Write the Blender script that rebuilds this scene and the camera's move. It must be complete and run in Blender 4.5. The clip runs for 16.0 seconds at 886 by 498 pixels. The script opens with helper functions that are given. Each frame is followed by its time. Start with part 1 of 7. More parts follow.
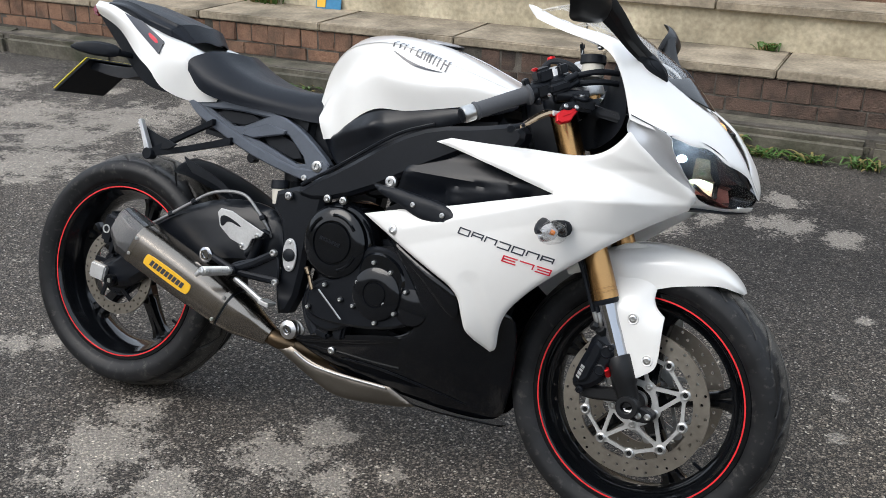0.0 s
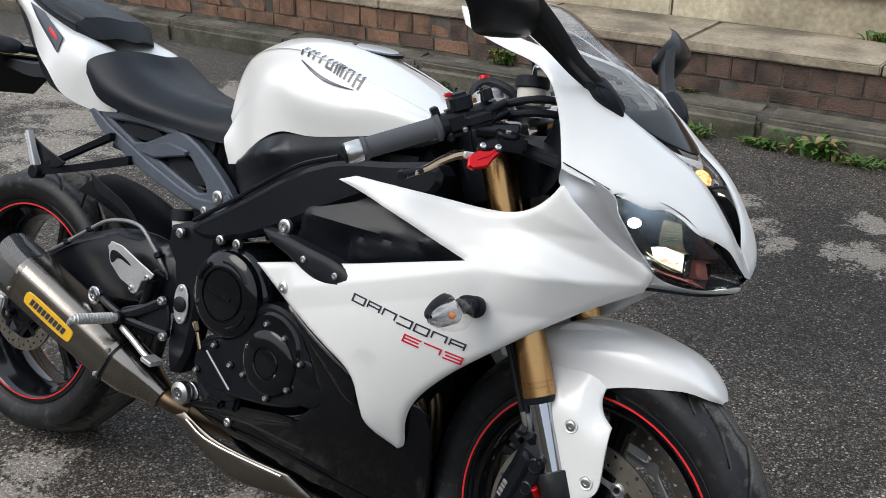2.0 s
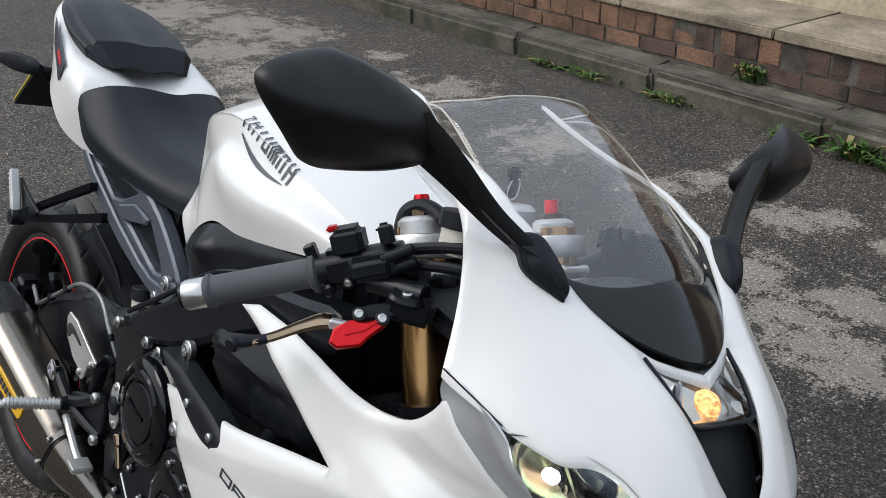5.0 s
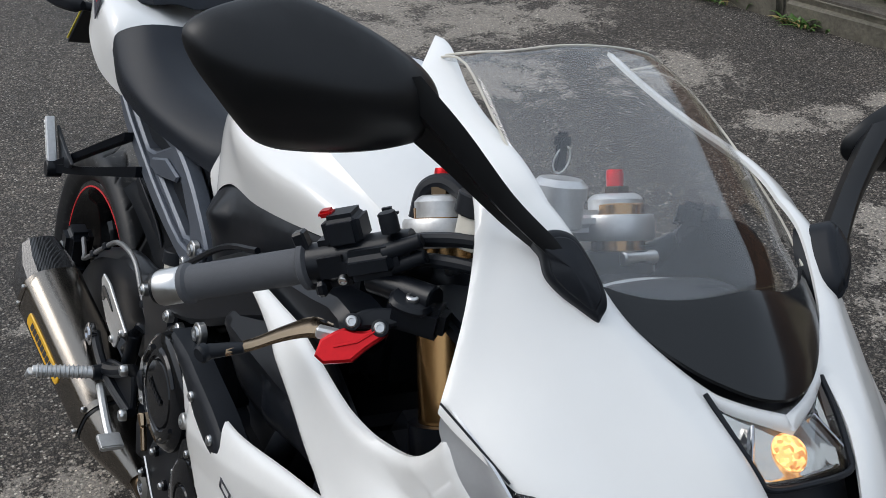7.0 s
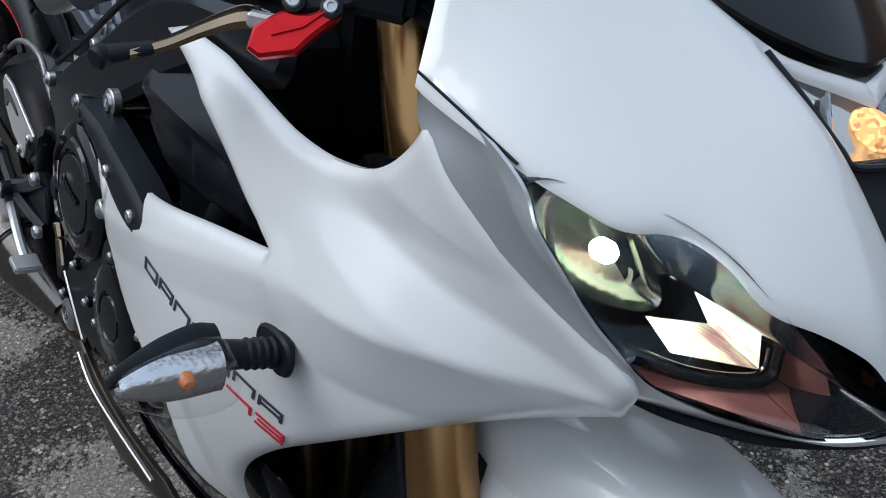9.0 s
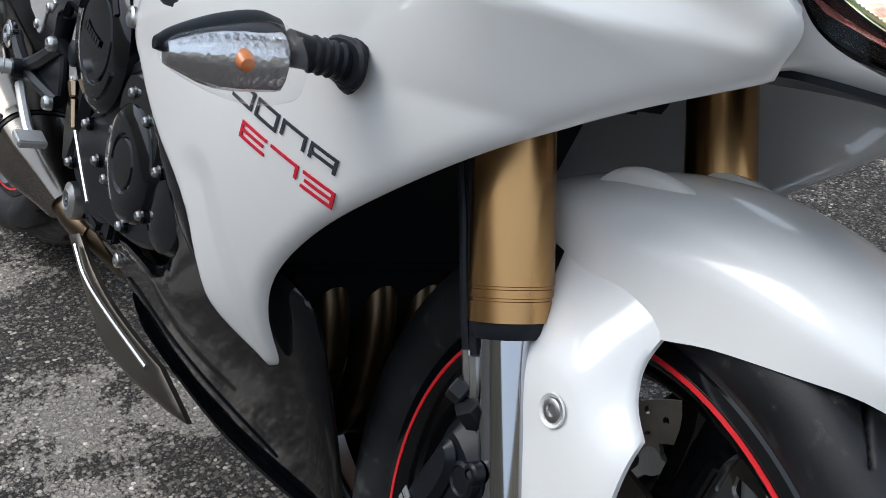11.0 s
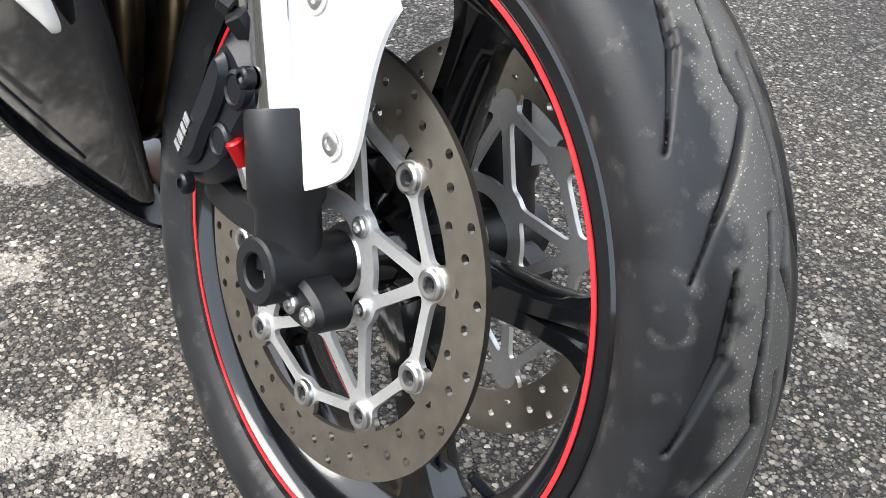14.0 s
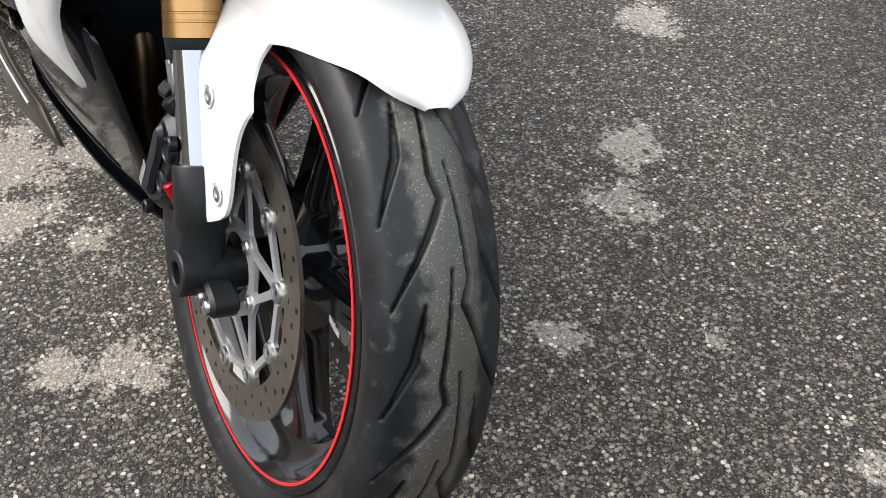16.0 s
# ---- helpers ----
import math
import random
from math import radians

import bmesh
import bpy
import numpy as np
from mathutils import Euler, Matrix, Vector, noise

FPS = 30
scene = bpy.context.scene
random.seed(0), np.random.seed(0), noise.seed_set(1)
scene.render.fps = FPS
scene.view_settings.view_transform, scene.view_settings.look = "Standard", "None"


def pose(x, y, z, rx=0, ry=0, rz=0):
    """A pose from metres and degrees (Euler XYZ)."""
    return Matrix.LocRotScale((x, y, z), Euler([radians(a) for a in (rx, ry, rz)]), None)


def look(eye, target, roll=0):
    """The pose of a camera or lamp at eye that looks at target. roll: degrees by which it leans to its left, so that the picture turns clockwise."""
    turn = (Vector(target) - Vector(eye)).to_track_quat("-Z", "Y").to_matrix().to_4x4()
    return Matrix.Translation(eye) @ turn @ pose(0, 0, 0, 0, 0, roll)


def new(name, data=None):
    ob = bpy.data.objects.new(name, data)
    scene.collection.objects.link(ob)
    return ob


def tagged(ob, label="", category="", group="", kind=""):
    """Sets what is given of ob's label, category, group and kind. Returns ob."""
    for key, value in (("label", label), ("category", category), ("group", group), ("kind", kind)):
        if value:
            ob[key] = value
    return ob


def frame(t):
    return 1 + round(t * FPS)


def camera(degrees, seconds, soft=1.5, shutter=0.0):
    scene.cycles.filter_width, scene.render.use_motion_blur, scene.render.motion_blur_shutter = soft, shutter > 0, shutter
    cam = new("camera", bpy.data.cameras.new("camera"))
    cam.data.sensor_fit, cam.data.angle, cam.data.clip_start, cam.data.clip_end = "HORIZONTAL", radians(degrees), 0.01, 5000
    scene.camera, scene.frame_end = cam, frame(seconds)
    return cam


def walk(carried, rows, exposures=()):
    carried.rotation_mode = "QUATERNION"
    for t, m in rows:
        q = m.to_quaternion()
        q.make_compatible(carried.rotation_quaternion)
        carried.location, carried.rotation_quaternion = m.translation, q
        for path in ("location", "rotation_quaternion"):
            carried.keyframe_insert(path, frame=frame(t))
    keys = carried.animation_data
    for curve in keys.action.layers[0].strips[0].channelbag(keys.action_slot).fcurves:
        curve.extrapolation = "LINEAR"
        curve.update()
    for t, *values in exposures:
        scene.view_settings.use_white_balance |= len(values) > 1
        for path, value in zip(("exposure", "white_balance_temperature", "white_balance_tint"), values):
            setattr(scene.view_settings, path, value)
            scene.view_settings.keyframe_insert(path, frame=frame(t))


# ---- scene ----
cam = camera(46.21, 16.0, soft=0.82)
PATH = [
    (0.0, 1.8087, -1.8994, 1.3802, 68.571, -1.151, 25.537),
    (0.5, 1.8987, -1.7656, 1.389, 68.38, -0.726, 29.585),
    (1.0, 1.9128, -1.5925, 1.3691, 68.099, -0.579, 31.065),
    (1.5, 1.8977, -1.4099, 1.3737, 67.485, -0.412, 31.471),
    (2.0, 1.9185, -1.2582, 1.367, 66.697, -0.718, 33.102),
    (2.5, 1.984, -1.0813, 1.3628, 66.268, -1.393, 37.699),
    (3.0, 2.0179, -0.9813, 1.3628, 65.85, -0.48, 41.508),
    (3.5, 1.9661, -0.839, 1.3446, 65.334, -0.294, 42.686),
    (4.0, 1.9098, -0.7159, 1.3562, 65.026, -0.473, 43.328),
    (4.5, 1.9103, -0.592, 1.3623, 64.64, -0.835, 46.456),
    (5.0, 1.9316, -0.5061, 1.3985, 64.892, -0.21, 51.313),
    (7.5, 1.7962, -0.2898, 1.326, 59.841, 2.822, 58.102),
    (8.0, 1.7896, -0.2918, 1.2806, 57.782, 2.333, 57.045),
    (8.5, 1.765, -0.2866, 1.2213, 55.554, 2.525, 55.521),
    (9.0, 1.7276, -0.2756, 1.1433, 54.676, 2.783, 54.273),
    (9.5, 1.7275, -0.3001, 1.0707, 56.625, 1.218, 54.699),
    (12.0, 1.7303, -0.3728, 0.804, 61.307, -2.013, 55.636),
    (12.5, 1.7438, -0.3622, 0.7822, 59.393, -2.448, 53.44),
    (13.0, 1.7639, -0.3529, 0.7654, 57.441, -2.736, 51.313),
    (13.5, 1.7983, -0.3469, 0.7541, 55.067, -2.237, 49.512),
    (14.0, 1.8434, -0.3489, 0.7439, 53.41, -2.426, 49.029),
    (14.5, 1.8951, -0.3666, 0.7682, 52.158, -2.491, 49.2),
    (15.0, 1.9873, -0.3896, 0.8372, 51.246, -1.619, 49.157),
    (15.5, 2.1042, -0.3686, 0.945, 50.595, -0.386, 50.637),
    (16.0, 2.154, -0.2459, 0.9773, 50.362, 0.733, 58.53),
]
EXPOSURES = [(0.0, 0.74, 6400, 10), (2.5, 0.46, 6400, 10), (4.0, 0.3, 6400, 10), (4.5, 0.26, 6400, 10), (5.0, 0.38, 6400, 10), (7.5, 0.2, 6200, 10), (8.0, 0.16, 6000, 9), (9.5, 0.06, 5800, 9), (12.0, 1.1, 6350, 10), (13.0, 1.5, 6450, 10), (13.5, 1.76, 6450, 10), (14.5, 2.26, 6500, 10), (15.0, 2.16, 6650, 10), (16.0, 1.5, 6700, 10)]
walk(cam, [(t, pose(x, y, z, rx, ry, rz)) for t, x, y, z, rx, ry, rz in PATH], EXPOSURES)

# ---- light: bright overcast sky, weak broad sun from behind the camera's side ----
SUN_ELEVATION, SUN_AZIMUTH = 48.0, 215.0
world = bpy.data.worlds.new("overcast_sky")
scene.world = world
world.use_nodes = True
wn = world.node_tree
sky = wn.nodes.new("ShaderNodeTexSky")
sky.sky_type = "NISHITA"
sky.sun_disc = False
sky.sun_elevation = radians(SUN_ELEVATION)
sky.sun_rotation = radians(SUN_AZIMUTH)
sky.air_density, sky.dust_density, sky.ozone_density = 1.0, 6.0, 0.6
soften = wn.nodes.new("ShaderNodeMixRGB")
soften.inputs[0].default_value = 0.75
soften.inputs[2].default_value = (8.6, 9.5, 10.6, 1)
wn.links.new(sky.outputs[0], soften.inputs[1])
wn.links.new(soften.outputs[0], wn.nodes["Background"].inputs[0])
wn.nodes["Background"].inputs[1].default_value = 0.1

sun = new("sun", bpy.data.lights.new("sun", "SUN"))
sun.data.energy, sun.data.angle, sun.data.color = 1.15, radians(36), (1.0, 0.97, 0.93)
az, el = radians(SUN_AZIMUTH), radians(SUN_ELEVATION)
sun.matrix_world = look((math.sin(az) * math.cos(el) * 30, math.cos(az) * math.cos(el) * 30, math.sin(el) * 30), (0, 0, 0))


# ---- materials ----
def nodes_of(m):
    m.use_nodes = True
    t = m.node_tree
    return t, t.nodes["Principled BSDF"]


def surface(name, color, rough=0.5, metal=0.0, coat=0.0, vary=0.12, grain=60.0, bump=0.0, bump_scale=400.0, rough_vary=0.1, spec=0.5, coat_rough=0.05, aniso=0.0):
    """A plain material with two scales of variation in colour and gloss, and fine relief."""
    m = bpy.data.materials.new(name)
    t, p = nodes_of(m)
    co = t.nodes.new("ShaderNodeTexCoord")
    n1, n2 = t.nodes.new("ShaderNodeTexNoise"), t.nodes.new("ShaderNodeTexNoise")
    n1.inputs["Scale"].default_value, n2.inputs["Scale"].default_value = grain / 8, grain
    n1.inputs["Detail"].default_value = n2.inputs["Detail"].default_value = 5
    for n in (n1, n2):
        t.links.new(co.outputs["Object"], n.inputs["Vector"])
    add = t.nodes.new("ShaderNodeMath")
    add.operation = "ADD"
    t.links.new(n1.outputs["Fac"], add.inputs[0])
    t.links.new(n2.outputs["Fac"], add.inputs[1])
    ramp = t.nodes.new("ShaderNodeMapRange")
    ramp.inputs["From Min"].default_value, ramp.inputs["From Max"].default_value = 0.6, 1.4
    t.links.new(add.outputs[0], ramp.inputs["Value"])
    mix = t.nodes.new("ShaderNodeMixRGB")
    mix.inputs[1].default_value = (*[c * (1 - vary) for c in color], 1)
    mix.inputs[2].default_value = (*[min(1, c * (1 + vary)) for c in color], 1)
    t.links.new(ramp.outputs[0], mix.inputs[0])
    t.links.new(mix.outputs[0], p.inputs["Base Color"])
    rr = t.nodes.new("ShaderNodeMapRange")
    rr.inputs["To Min"].default_value, rr.inputs["To Max"].default_value = max(0.02, rough - rough_vary * rough), min(1, rough + rough_vary * rough)
    t.links.new(ramp.outputs[0], rr.inputs["Value"])
    t.links.new(rr.outputs[0], p.inputs["Roughness"])
    p.inputs["Metallic"].default_value = metal
    p.inputs["Coat Weight"].default_value = coat
    p.inputs["Coat Roughness"].default_value = coat_rough
    p.inputs["Specular IOR Level"].default_value = spec
    if bump:
        n3 = t.nodes.new("ShaderNodeTexNoise")
        n3.inputs["Scale"].default_value, n3.inputs["Detail"].default_value = bump_scale, 4
        t.links.new(co.outputs["Object"], n3.inputs["Vector"])
        b = t.nodes.new("ShaderNodeBump")
        b.inputs["Strength"].default_value, b.inputs["Distance"].default_value = bump, 0.0005
        t.links.new(n3.outputs["Fac"], b.inputs["Height"])
        t.links.new(b.outputs[0], p.inputs["Normal"])
    return m


def glass(name, color, rough=0.03, gloss_least=0.04, gloss_most=0.6):
    """Clear plastic: see-through, with a glossy face that mirrors more at a glancing angle."""
    m = bpy.data.materials.new(name)
    t, p = nodes_of(m)
    out = t.nodes["Material Output"]
    clear, gloss, mix, face = t.nodes.new("ShaderNodeBsdfTransparent"), t.nodes.new("ShaderNodeBsdfGlossy"), t.nodes.new("ShaderNodeMixShader"), t.nodes.new("ShaderNodeLayerWeight")
    clear.inputs[0].default_value = (*color, 1)
    gloss.inputs["Roughness"].default_value = rough
    face.inputs[0].default_value = 0.5
    steep = t.nodes.new("ShaderNodeMath")
    steep.operation, steep.inputs[1].default_value = "POWER", 4.0
    t.links.new(face.outputs["Facing"], steep.inputs[0])
    ramp = t.nodes.new("ShaderNodeMapRange")
    ramp.inputs["To Min"].default_value, ramp.inputs["To Max"].default_value = gloss_least, gloss_most
    t.links.new(steep.outputs[0], ramp.inputs["Value"])
    t.links.new(ramp.outputs[0], mix.inputs[0])
    t.links.new(clear.outputs[0], mix.inputs[1])
    t.links.new(gloss.outputs[0], mix.inputs[2])
    t.links.new(mix.outputs[0], out.inputs[0])
    t.nodes.remove(p)
    return m


def glow(name, color, strength):
    m = bpy.data.materials.new(name)
    t, p = nodes_of(m)
    p.inputs["Base Color"].default_value = (*color, 1)
    p.inputs["Emission Color"].default_value = (*color, 1)
    p.inputs["Emission Strength"].default_value = strength
    return m


def tyre_rubber():
    """Tyre rubber: smooth dark shoulders, a dusty grit-flecked running band where the hub distance is greatest."""
    m = surface("tyre_rubber", (0.0118, 0.0122, 0.0132), 0.44, 0.0, 0.0, 0.6, 24, 0.2, 500, spec=0.24)
    t, p = m.node_tree, m.node_tree.nodes["Principled BSDF"]
    L, N = t.links.new, t.nodes.new
    co = t.nodes["Texture Coordinate"].outputs["Object"]
    at = N("ShaderNodeAttribute")
    at.attribute_name = "running_band"
    n = N("ShaderNodeTexNoise")
    n.inputs["Scale"].default_value, n.inputs["Detail"].default_value = 60, 6
    L(co, n.inputs["Vector"])
    w = N("ShaderNodeMath")
    w.operation = "MULTIPLY_ADD"
    L(n.outputs["Fac"], w.inputs[0])
    w.inputs[1].default_value, w.inputs[2].default_value = 1.6, -0.8
    a = N("ShaderNodeMath")
    a.operation = "ADD"
    L(at.outputs["Fac"], a.inputs[0])
    L(w.outputs[0], a.inputs[1])
    band = N("ShaderNodeMapRange")
    band.inputs["From Min"].default_value, band.inputs["From Max"].default_value = 0.12, 0.5
    L(a.outputs[0], band.inputs["Value"])
    v = N("ShaderNodeTexVoronoi")
    v.inputs["Scale"].default_value = 560
    L(co, v.inputs["Vector"])
    sep = N("ShaderNodeSeparateColor")
    L(v.outputs["Color"], sep.inputs[0])
    dot = N("ShaderNodeMapRange")
    dot.inputs["From Min"].default_value, dot.inputs["From Max"].default_value = 0.24, 0.46
    dot.inputs["To Min"].default_value, dot.inputs["To Max"].default_value = 1.0, 0.0
    L(v.outputs["Distance"], dot.inputs["Value"])
    tone = N("ShaderNodeMath")
    tone.operation = "MULTIPLY"
    L(dot.outputs[0], tone.inputs[0])
    L(sep.outputs[0], tone.inputs[1])
    fleck = N("ShaderNodeValToRGB")
    fleck.color_ramp.elements[0].position, fleck.color_ramp.elements[0].color = 0.45, (0.060, 0.057, 0.052, 1)
    fleck.color_ramp.elements[1].position, fleck.color_ramp.elements[1].color = 1.0, (0.24, 0.23, 0.21, 1)
    L(tone.outputs[0], fleck.inputs[0])
    mix = N("ShaderNodeMixRGB")
    src = p.inputs["Base Color"].links[0].from_socket
    L(band.outputs[0], mix.inputs[0])
    L(src, mix.inputs[1])
    L(fleck.outputs[0], mix.inputs[2])
    # dust-free rubber down in the grooves, with groove shade put into its colour
    groove_shade = N("ShaderNodeAttribute")
    groove_shade.attribute_name = "groove"
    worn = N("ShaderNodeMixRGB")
    L(groove_shade.outputs["Fac"], worn.inputs[0])
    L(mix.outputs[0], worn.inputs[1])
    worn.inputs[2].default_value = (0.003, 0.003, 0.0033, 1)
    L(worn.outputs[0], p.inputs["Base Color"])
    return m


def fluted_mirror():
    """Pale reflector with fine parallel flutes."""
    m = surface("fluted_reflector", (0.95, 0.86, 0.62), 0.34, 0.0, 0.0, 0.05, 60)
    t, p = m.node_tree, m.node_tree.nodes["Principled BSDF"]
    # pink, yellow and green streaks of bulb light, put into the base colour
    tint, ramp = t.nodes.new("ShaderNodeTexNoise"), t.nodes.new("ShaderNodeValToRGB")
    tint.inputs["Scale"].default_value, tint.inputs["Detail"].default_value = 34, 2
    t.links.new(t.nodes["Texture Coordinate"].outputs["Object"], tint.inputs["Vector"])
    for _ in range(2):
        ramp.color_ramp.elements.new(0.5)
    for e, (at, c) in zip(ramp.color_ramp.elements, ((0.34, (0.62, 0.30, 0.27)), (0.46, (0.90, 0.80, 0.52)), (0.56, (0.95, 0.92, 0.80)), (0.68, (0.48, 0.78, 0.36)))):
        e.position, e.color = at, (*c, 1)
    t.links.new(tint.outputs["Fac"], ramp.inputs[0])
    t.links.new(ramp.outputs[0], p.inputs["Base Color"])
    w = t.nodes.new("ShaderNodeTexWave")
    w.bands_direction, w.inputs["Scale"].default_value = "Z", 230
    turn = t.nodes.new("ShaderNodeVectorRotate")
    turn.rotation_type, turn.inputs["Angle"].default_value = "X_AXIS", 0.45
    t.links.new(t.nodes["Texture Coordinate"].outputs["Object"], turn.inputs["Vector"])
    t.links.new(turn.outputs[0], w.inputs["Vector"])
    b = t.nodes.new("ShaderNodeBump")
    b.inputs["Strength"].default_value, b.inputs["Distance"].default_value = 0.3, 0.001
    t.links.new(w.outputs["Fac"], b.inputs["Height"])
    t.links.new(b.outputs[0], p.inputs["Normal"])
    return m


def ribbed_chrome():
    """Bright bowl behind a moulded lens: chrome broken up by ribs and blisters."""
    m = surface("ribbed_lens_chrome", (0.66, 0.67, 0.69), 0.24, 1.0, 0.0, 0.1, 60)
    t, p = m.node_tree, m.node_tree.nodes["Principled BSDF"]
    v = t.nodes.new("ShaderNodeTexVoronoi")
    v.inputs["Scale"].default_value = 320
    t.links.new(t.nodes["Texture Coordinate"].outputs["Object"], v.inputs["Vector"])
    b = t.nodes.new("ShaderNodeBump")
    b.inputs["Strength"].default_value, b.inputs["Distance"].default_value = 0.5, 0.0006
    t.links.new(v.outputs["Distance"], b.inputs["Height"])
    t.links.new(b.outputs[0], p.inputs["Normal"])
    return m


PEARL = surface("pearl_white_paint", (0.725, 0.718, 0.695), 0.34, 0.0, 0.8, 0.015, 40, rough_vary=0.1)
SILVER_GREY = surface("silver_grey_gloss", (0.54, 0.55, 0.565), 0.33, 0.55, 0.5, 0.03, 300)
GLOSS_BLACK = surface("gloss_black_paint", (0.0035, 0.0042, 0.0056), 0.11, 0.0, 0.12, 0.2, 60, spec=0.34)
RIM_BLACK = surface("gloss_black_rim", (0.003, 0.0035, 0.0045), 0.12, 0.0, 0.3, 0.2, 60, spec=0.36)
MATT_BLACK = surface("matt_black_plastic", (0.0085, 0.0102, 0.0135), 0.46, 0.0, 0.0, 0.25, 80, 0.12, 900, spec=0.2)
SATIN_BLACK = surface("satin_black_metal", (0.0052, 0.0064, 0.0090), 0.31, 0.0, 0.0, 0.25, 80, 0.06, 900, spec=0.26)
FRAME_GREY = surface("dark_grey_frame_paint", (0.090, 0.102, 0.124), 0.4, 0.35, 0.1, 0.12, 200, 0.08, 1200, spec=0.35)
SEAT = surface("black_seat_vinyl", (0.0065, 0.0088, 0.0135), 0.44, 0.0, 0.0, 0.2, 60, 0.35, 1400, spec=0.22)
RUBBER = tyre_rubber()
GRIP = surface("grey_rubber_grip", (0.075, 0.078, 0.085), 0.7, 0.0, 0.0, 0.1, 200, 0.5, 1500, spec=0.25)
RED_LINE = surface("red_rim_tape", (0.65, 0.02, 0.025), 0.35, 0.0, 0.2, 0.08, 200)
RED_ANO = surface("red_anodised", (0.62, 0.015, 0.02), 0.3, 0.75, 0.0, 0.1, 200)
GOLD = surface("gold_anodised_fork", (0.44, 0.255, 0.105), 0.25, 1.0, 0.0, 0.06, 30)
BRONZE = surface("titanium_bronze", (0.40, 0.30, 0.20), 0.2, 1.0, 0.0, 0.1, 60)
CHROME = surface("chrome", (0.40, 0.41, 0.435), 0.08, 1.0, 0.0, 0.03, 60)
MIRROR_BLACK = surface("satin_black_mirror_shell", (0.0055, 0.006, 0.007), 0.38, 0.0, 0.0, 0.2, 60, 0.06, 900, spec=0.3)
FLUTED = fluted_mirror()
DARK_MIRROR = surface("reflector_bowl", (0.55, 0.54, 0.50), 0.12, 1.0, 0.0, 0.1, 60)
STEEL = surface("bare_steel", (0.55, 0.55, 0.54), 0.3, 1.0, 0.0, 0.12, 160, 0.05, 600)
ALLOY = surface("cast_alloy", (0.58, 0.58, 0.575), 0.42, 0.8, 0.0, 0.12, 220, 0.2, 900)
CARRIER = surface("machined_carrier_alloy", (0.52, 0.52, 0.51), 0.42, 0.75, 0.0, 0.1, 300, 0.12, 900)
DISC = surface("worn_brake_steel", (0.36, 0.33, 0.285), 0.34, 1.0, 0.0, 0.15, 90, 0.1, 300)
HEADER = surface("heat_tinted_steel", (0.10, 0.07, 0.042), 0.33, 0.9, 0.0, 0.4, 30, 0.1, 300)
BRUSHED = surface("brushed_titanium", (0.27, 0.245, 0.215), 0.24, 1.0, 0.0, 0.05, 200, 0.05, 400)
SHIELD = surface("brushed_bright_steel", (0.16, 0.145, 0.125), 0.36, 1.0, 0.0, 0.06, 200, 0.05, 400)
BRAID = surface("braided_steel_hose", (0.25, 0.25, 0.25), 0.4, 0.7, 0.0, 0.25, 900, 0.5, 2500)
BLACK_ALU = surface("black_anodised_fork_foot", (0.011, 0.0115, 0.0125), 0.42, 0.2, 0.0, 0.2, 120, 0.15, 900, spec=0.3)
DARK_INK = surface("dark_grey_lettering", (0.03, 0.033, 0.045), 0.35, 0.0, 0.3, 0.05, 60)
RED_INK = surface("red_lettering", (0.55, 0.01, 0.03), 0.35, 0.0, 0.3, 0.05, 60)
YELLOW = surface("yellow_enamel_badge", (0.75, 0.42, 0.02), 0.35, 0.0, 0.3, 0.05, 60)
PLATE_YELLOW = surface("yellow_plate", (0.75, 0.6, 0.05), 0.4, 0.0, 0.0, 0.05, 60)
MAROON = surface("maroon_lens", (0.16, 0.01, 0.03), 0.15, 0.0, 0.5, 0.1, 60)
PINK_PANEL = surface("rosy_reflector_plastic", (0.42, 0.17, 0.15), 0.25, 0.5, 0.3, 0.1, 60)
RESERVOIR = surface("cloudy_plastic", (0.55, 0.52, 0.45), 0.4, 0.0, 0.0, 0.1, 90)
CLEAR = glass("clear_lens", (0.985, 0.985, 0.985), 0.03, 0.03, 0.35)
SCREEN = glass("clear_screen", (0.955, 0.96, 0.965), 0.03, 0.075, 0.45)
AMBER = surface("amber_bulb", (0.6, 0.17, 0.025), 0.25, 0.0, 0.4, 0.1, 60)
LENS_CHROME = ribbed_chrome()
BULB = glow("lit_bulb", (0.90, 1.0, 0.96), 1000.0)


def faceted_glow():
    """A lit bulb seen through a faceted amber cover: bright and dim cells."""
    m = glow("warm_lit_bulb", (1.0, 0.45, 0.1), 1.0)
    t, p = m.node_tree, m.node_tree.nodes["Principled BSDF"]
    co, v, r = t.nodes.new("ShaderNodeTexCoord"), t.nodes.new("ShaderNodeTexVoronoi"), t.nodes.new("ShaderNodeValToRGB")
    v.inputs["Scale"].default_value = 300
    t.links.new(co.outputs["Object"], v.inputs["Vector"])
    sep = t.nodes.new("ShaderNodeSeparateColor")
    t.links.new(v.outputs["Color"], sep.inputs[0])
    t.links.new(sep.outputs[0], r.inputs[0])
    r.color_ramp.elements[0].position, r.color_ramp.elements[1].position = 0.15, 0.95
    r.color_ramp.elements[0].color, r.color_ramp.elements[1].color = (0.16, 0.045, 0.01, 1), (1.0, 0.56, 0.19, 1)
    t.links.new(r.outputs[0], p.inputs["Emission Color"])
    p.inputs["Emission Strength"].default_value = 1.5
    return m


AMBER_GLOW = faceted_glow()
SCREEN_BLACK = surface("black_screen_print", (0.008, 0.009, 0.010), 0.16, 0.0, 0.1, 0.1, 60, spec=0.3)


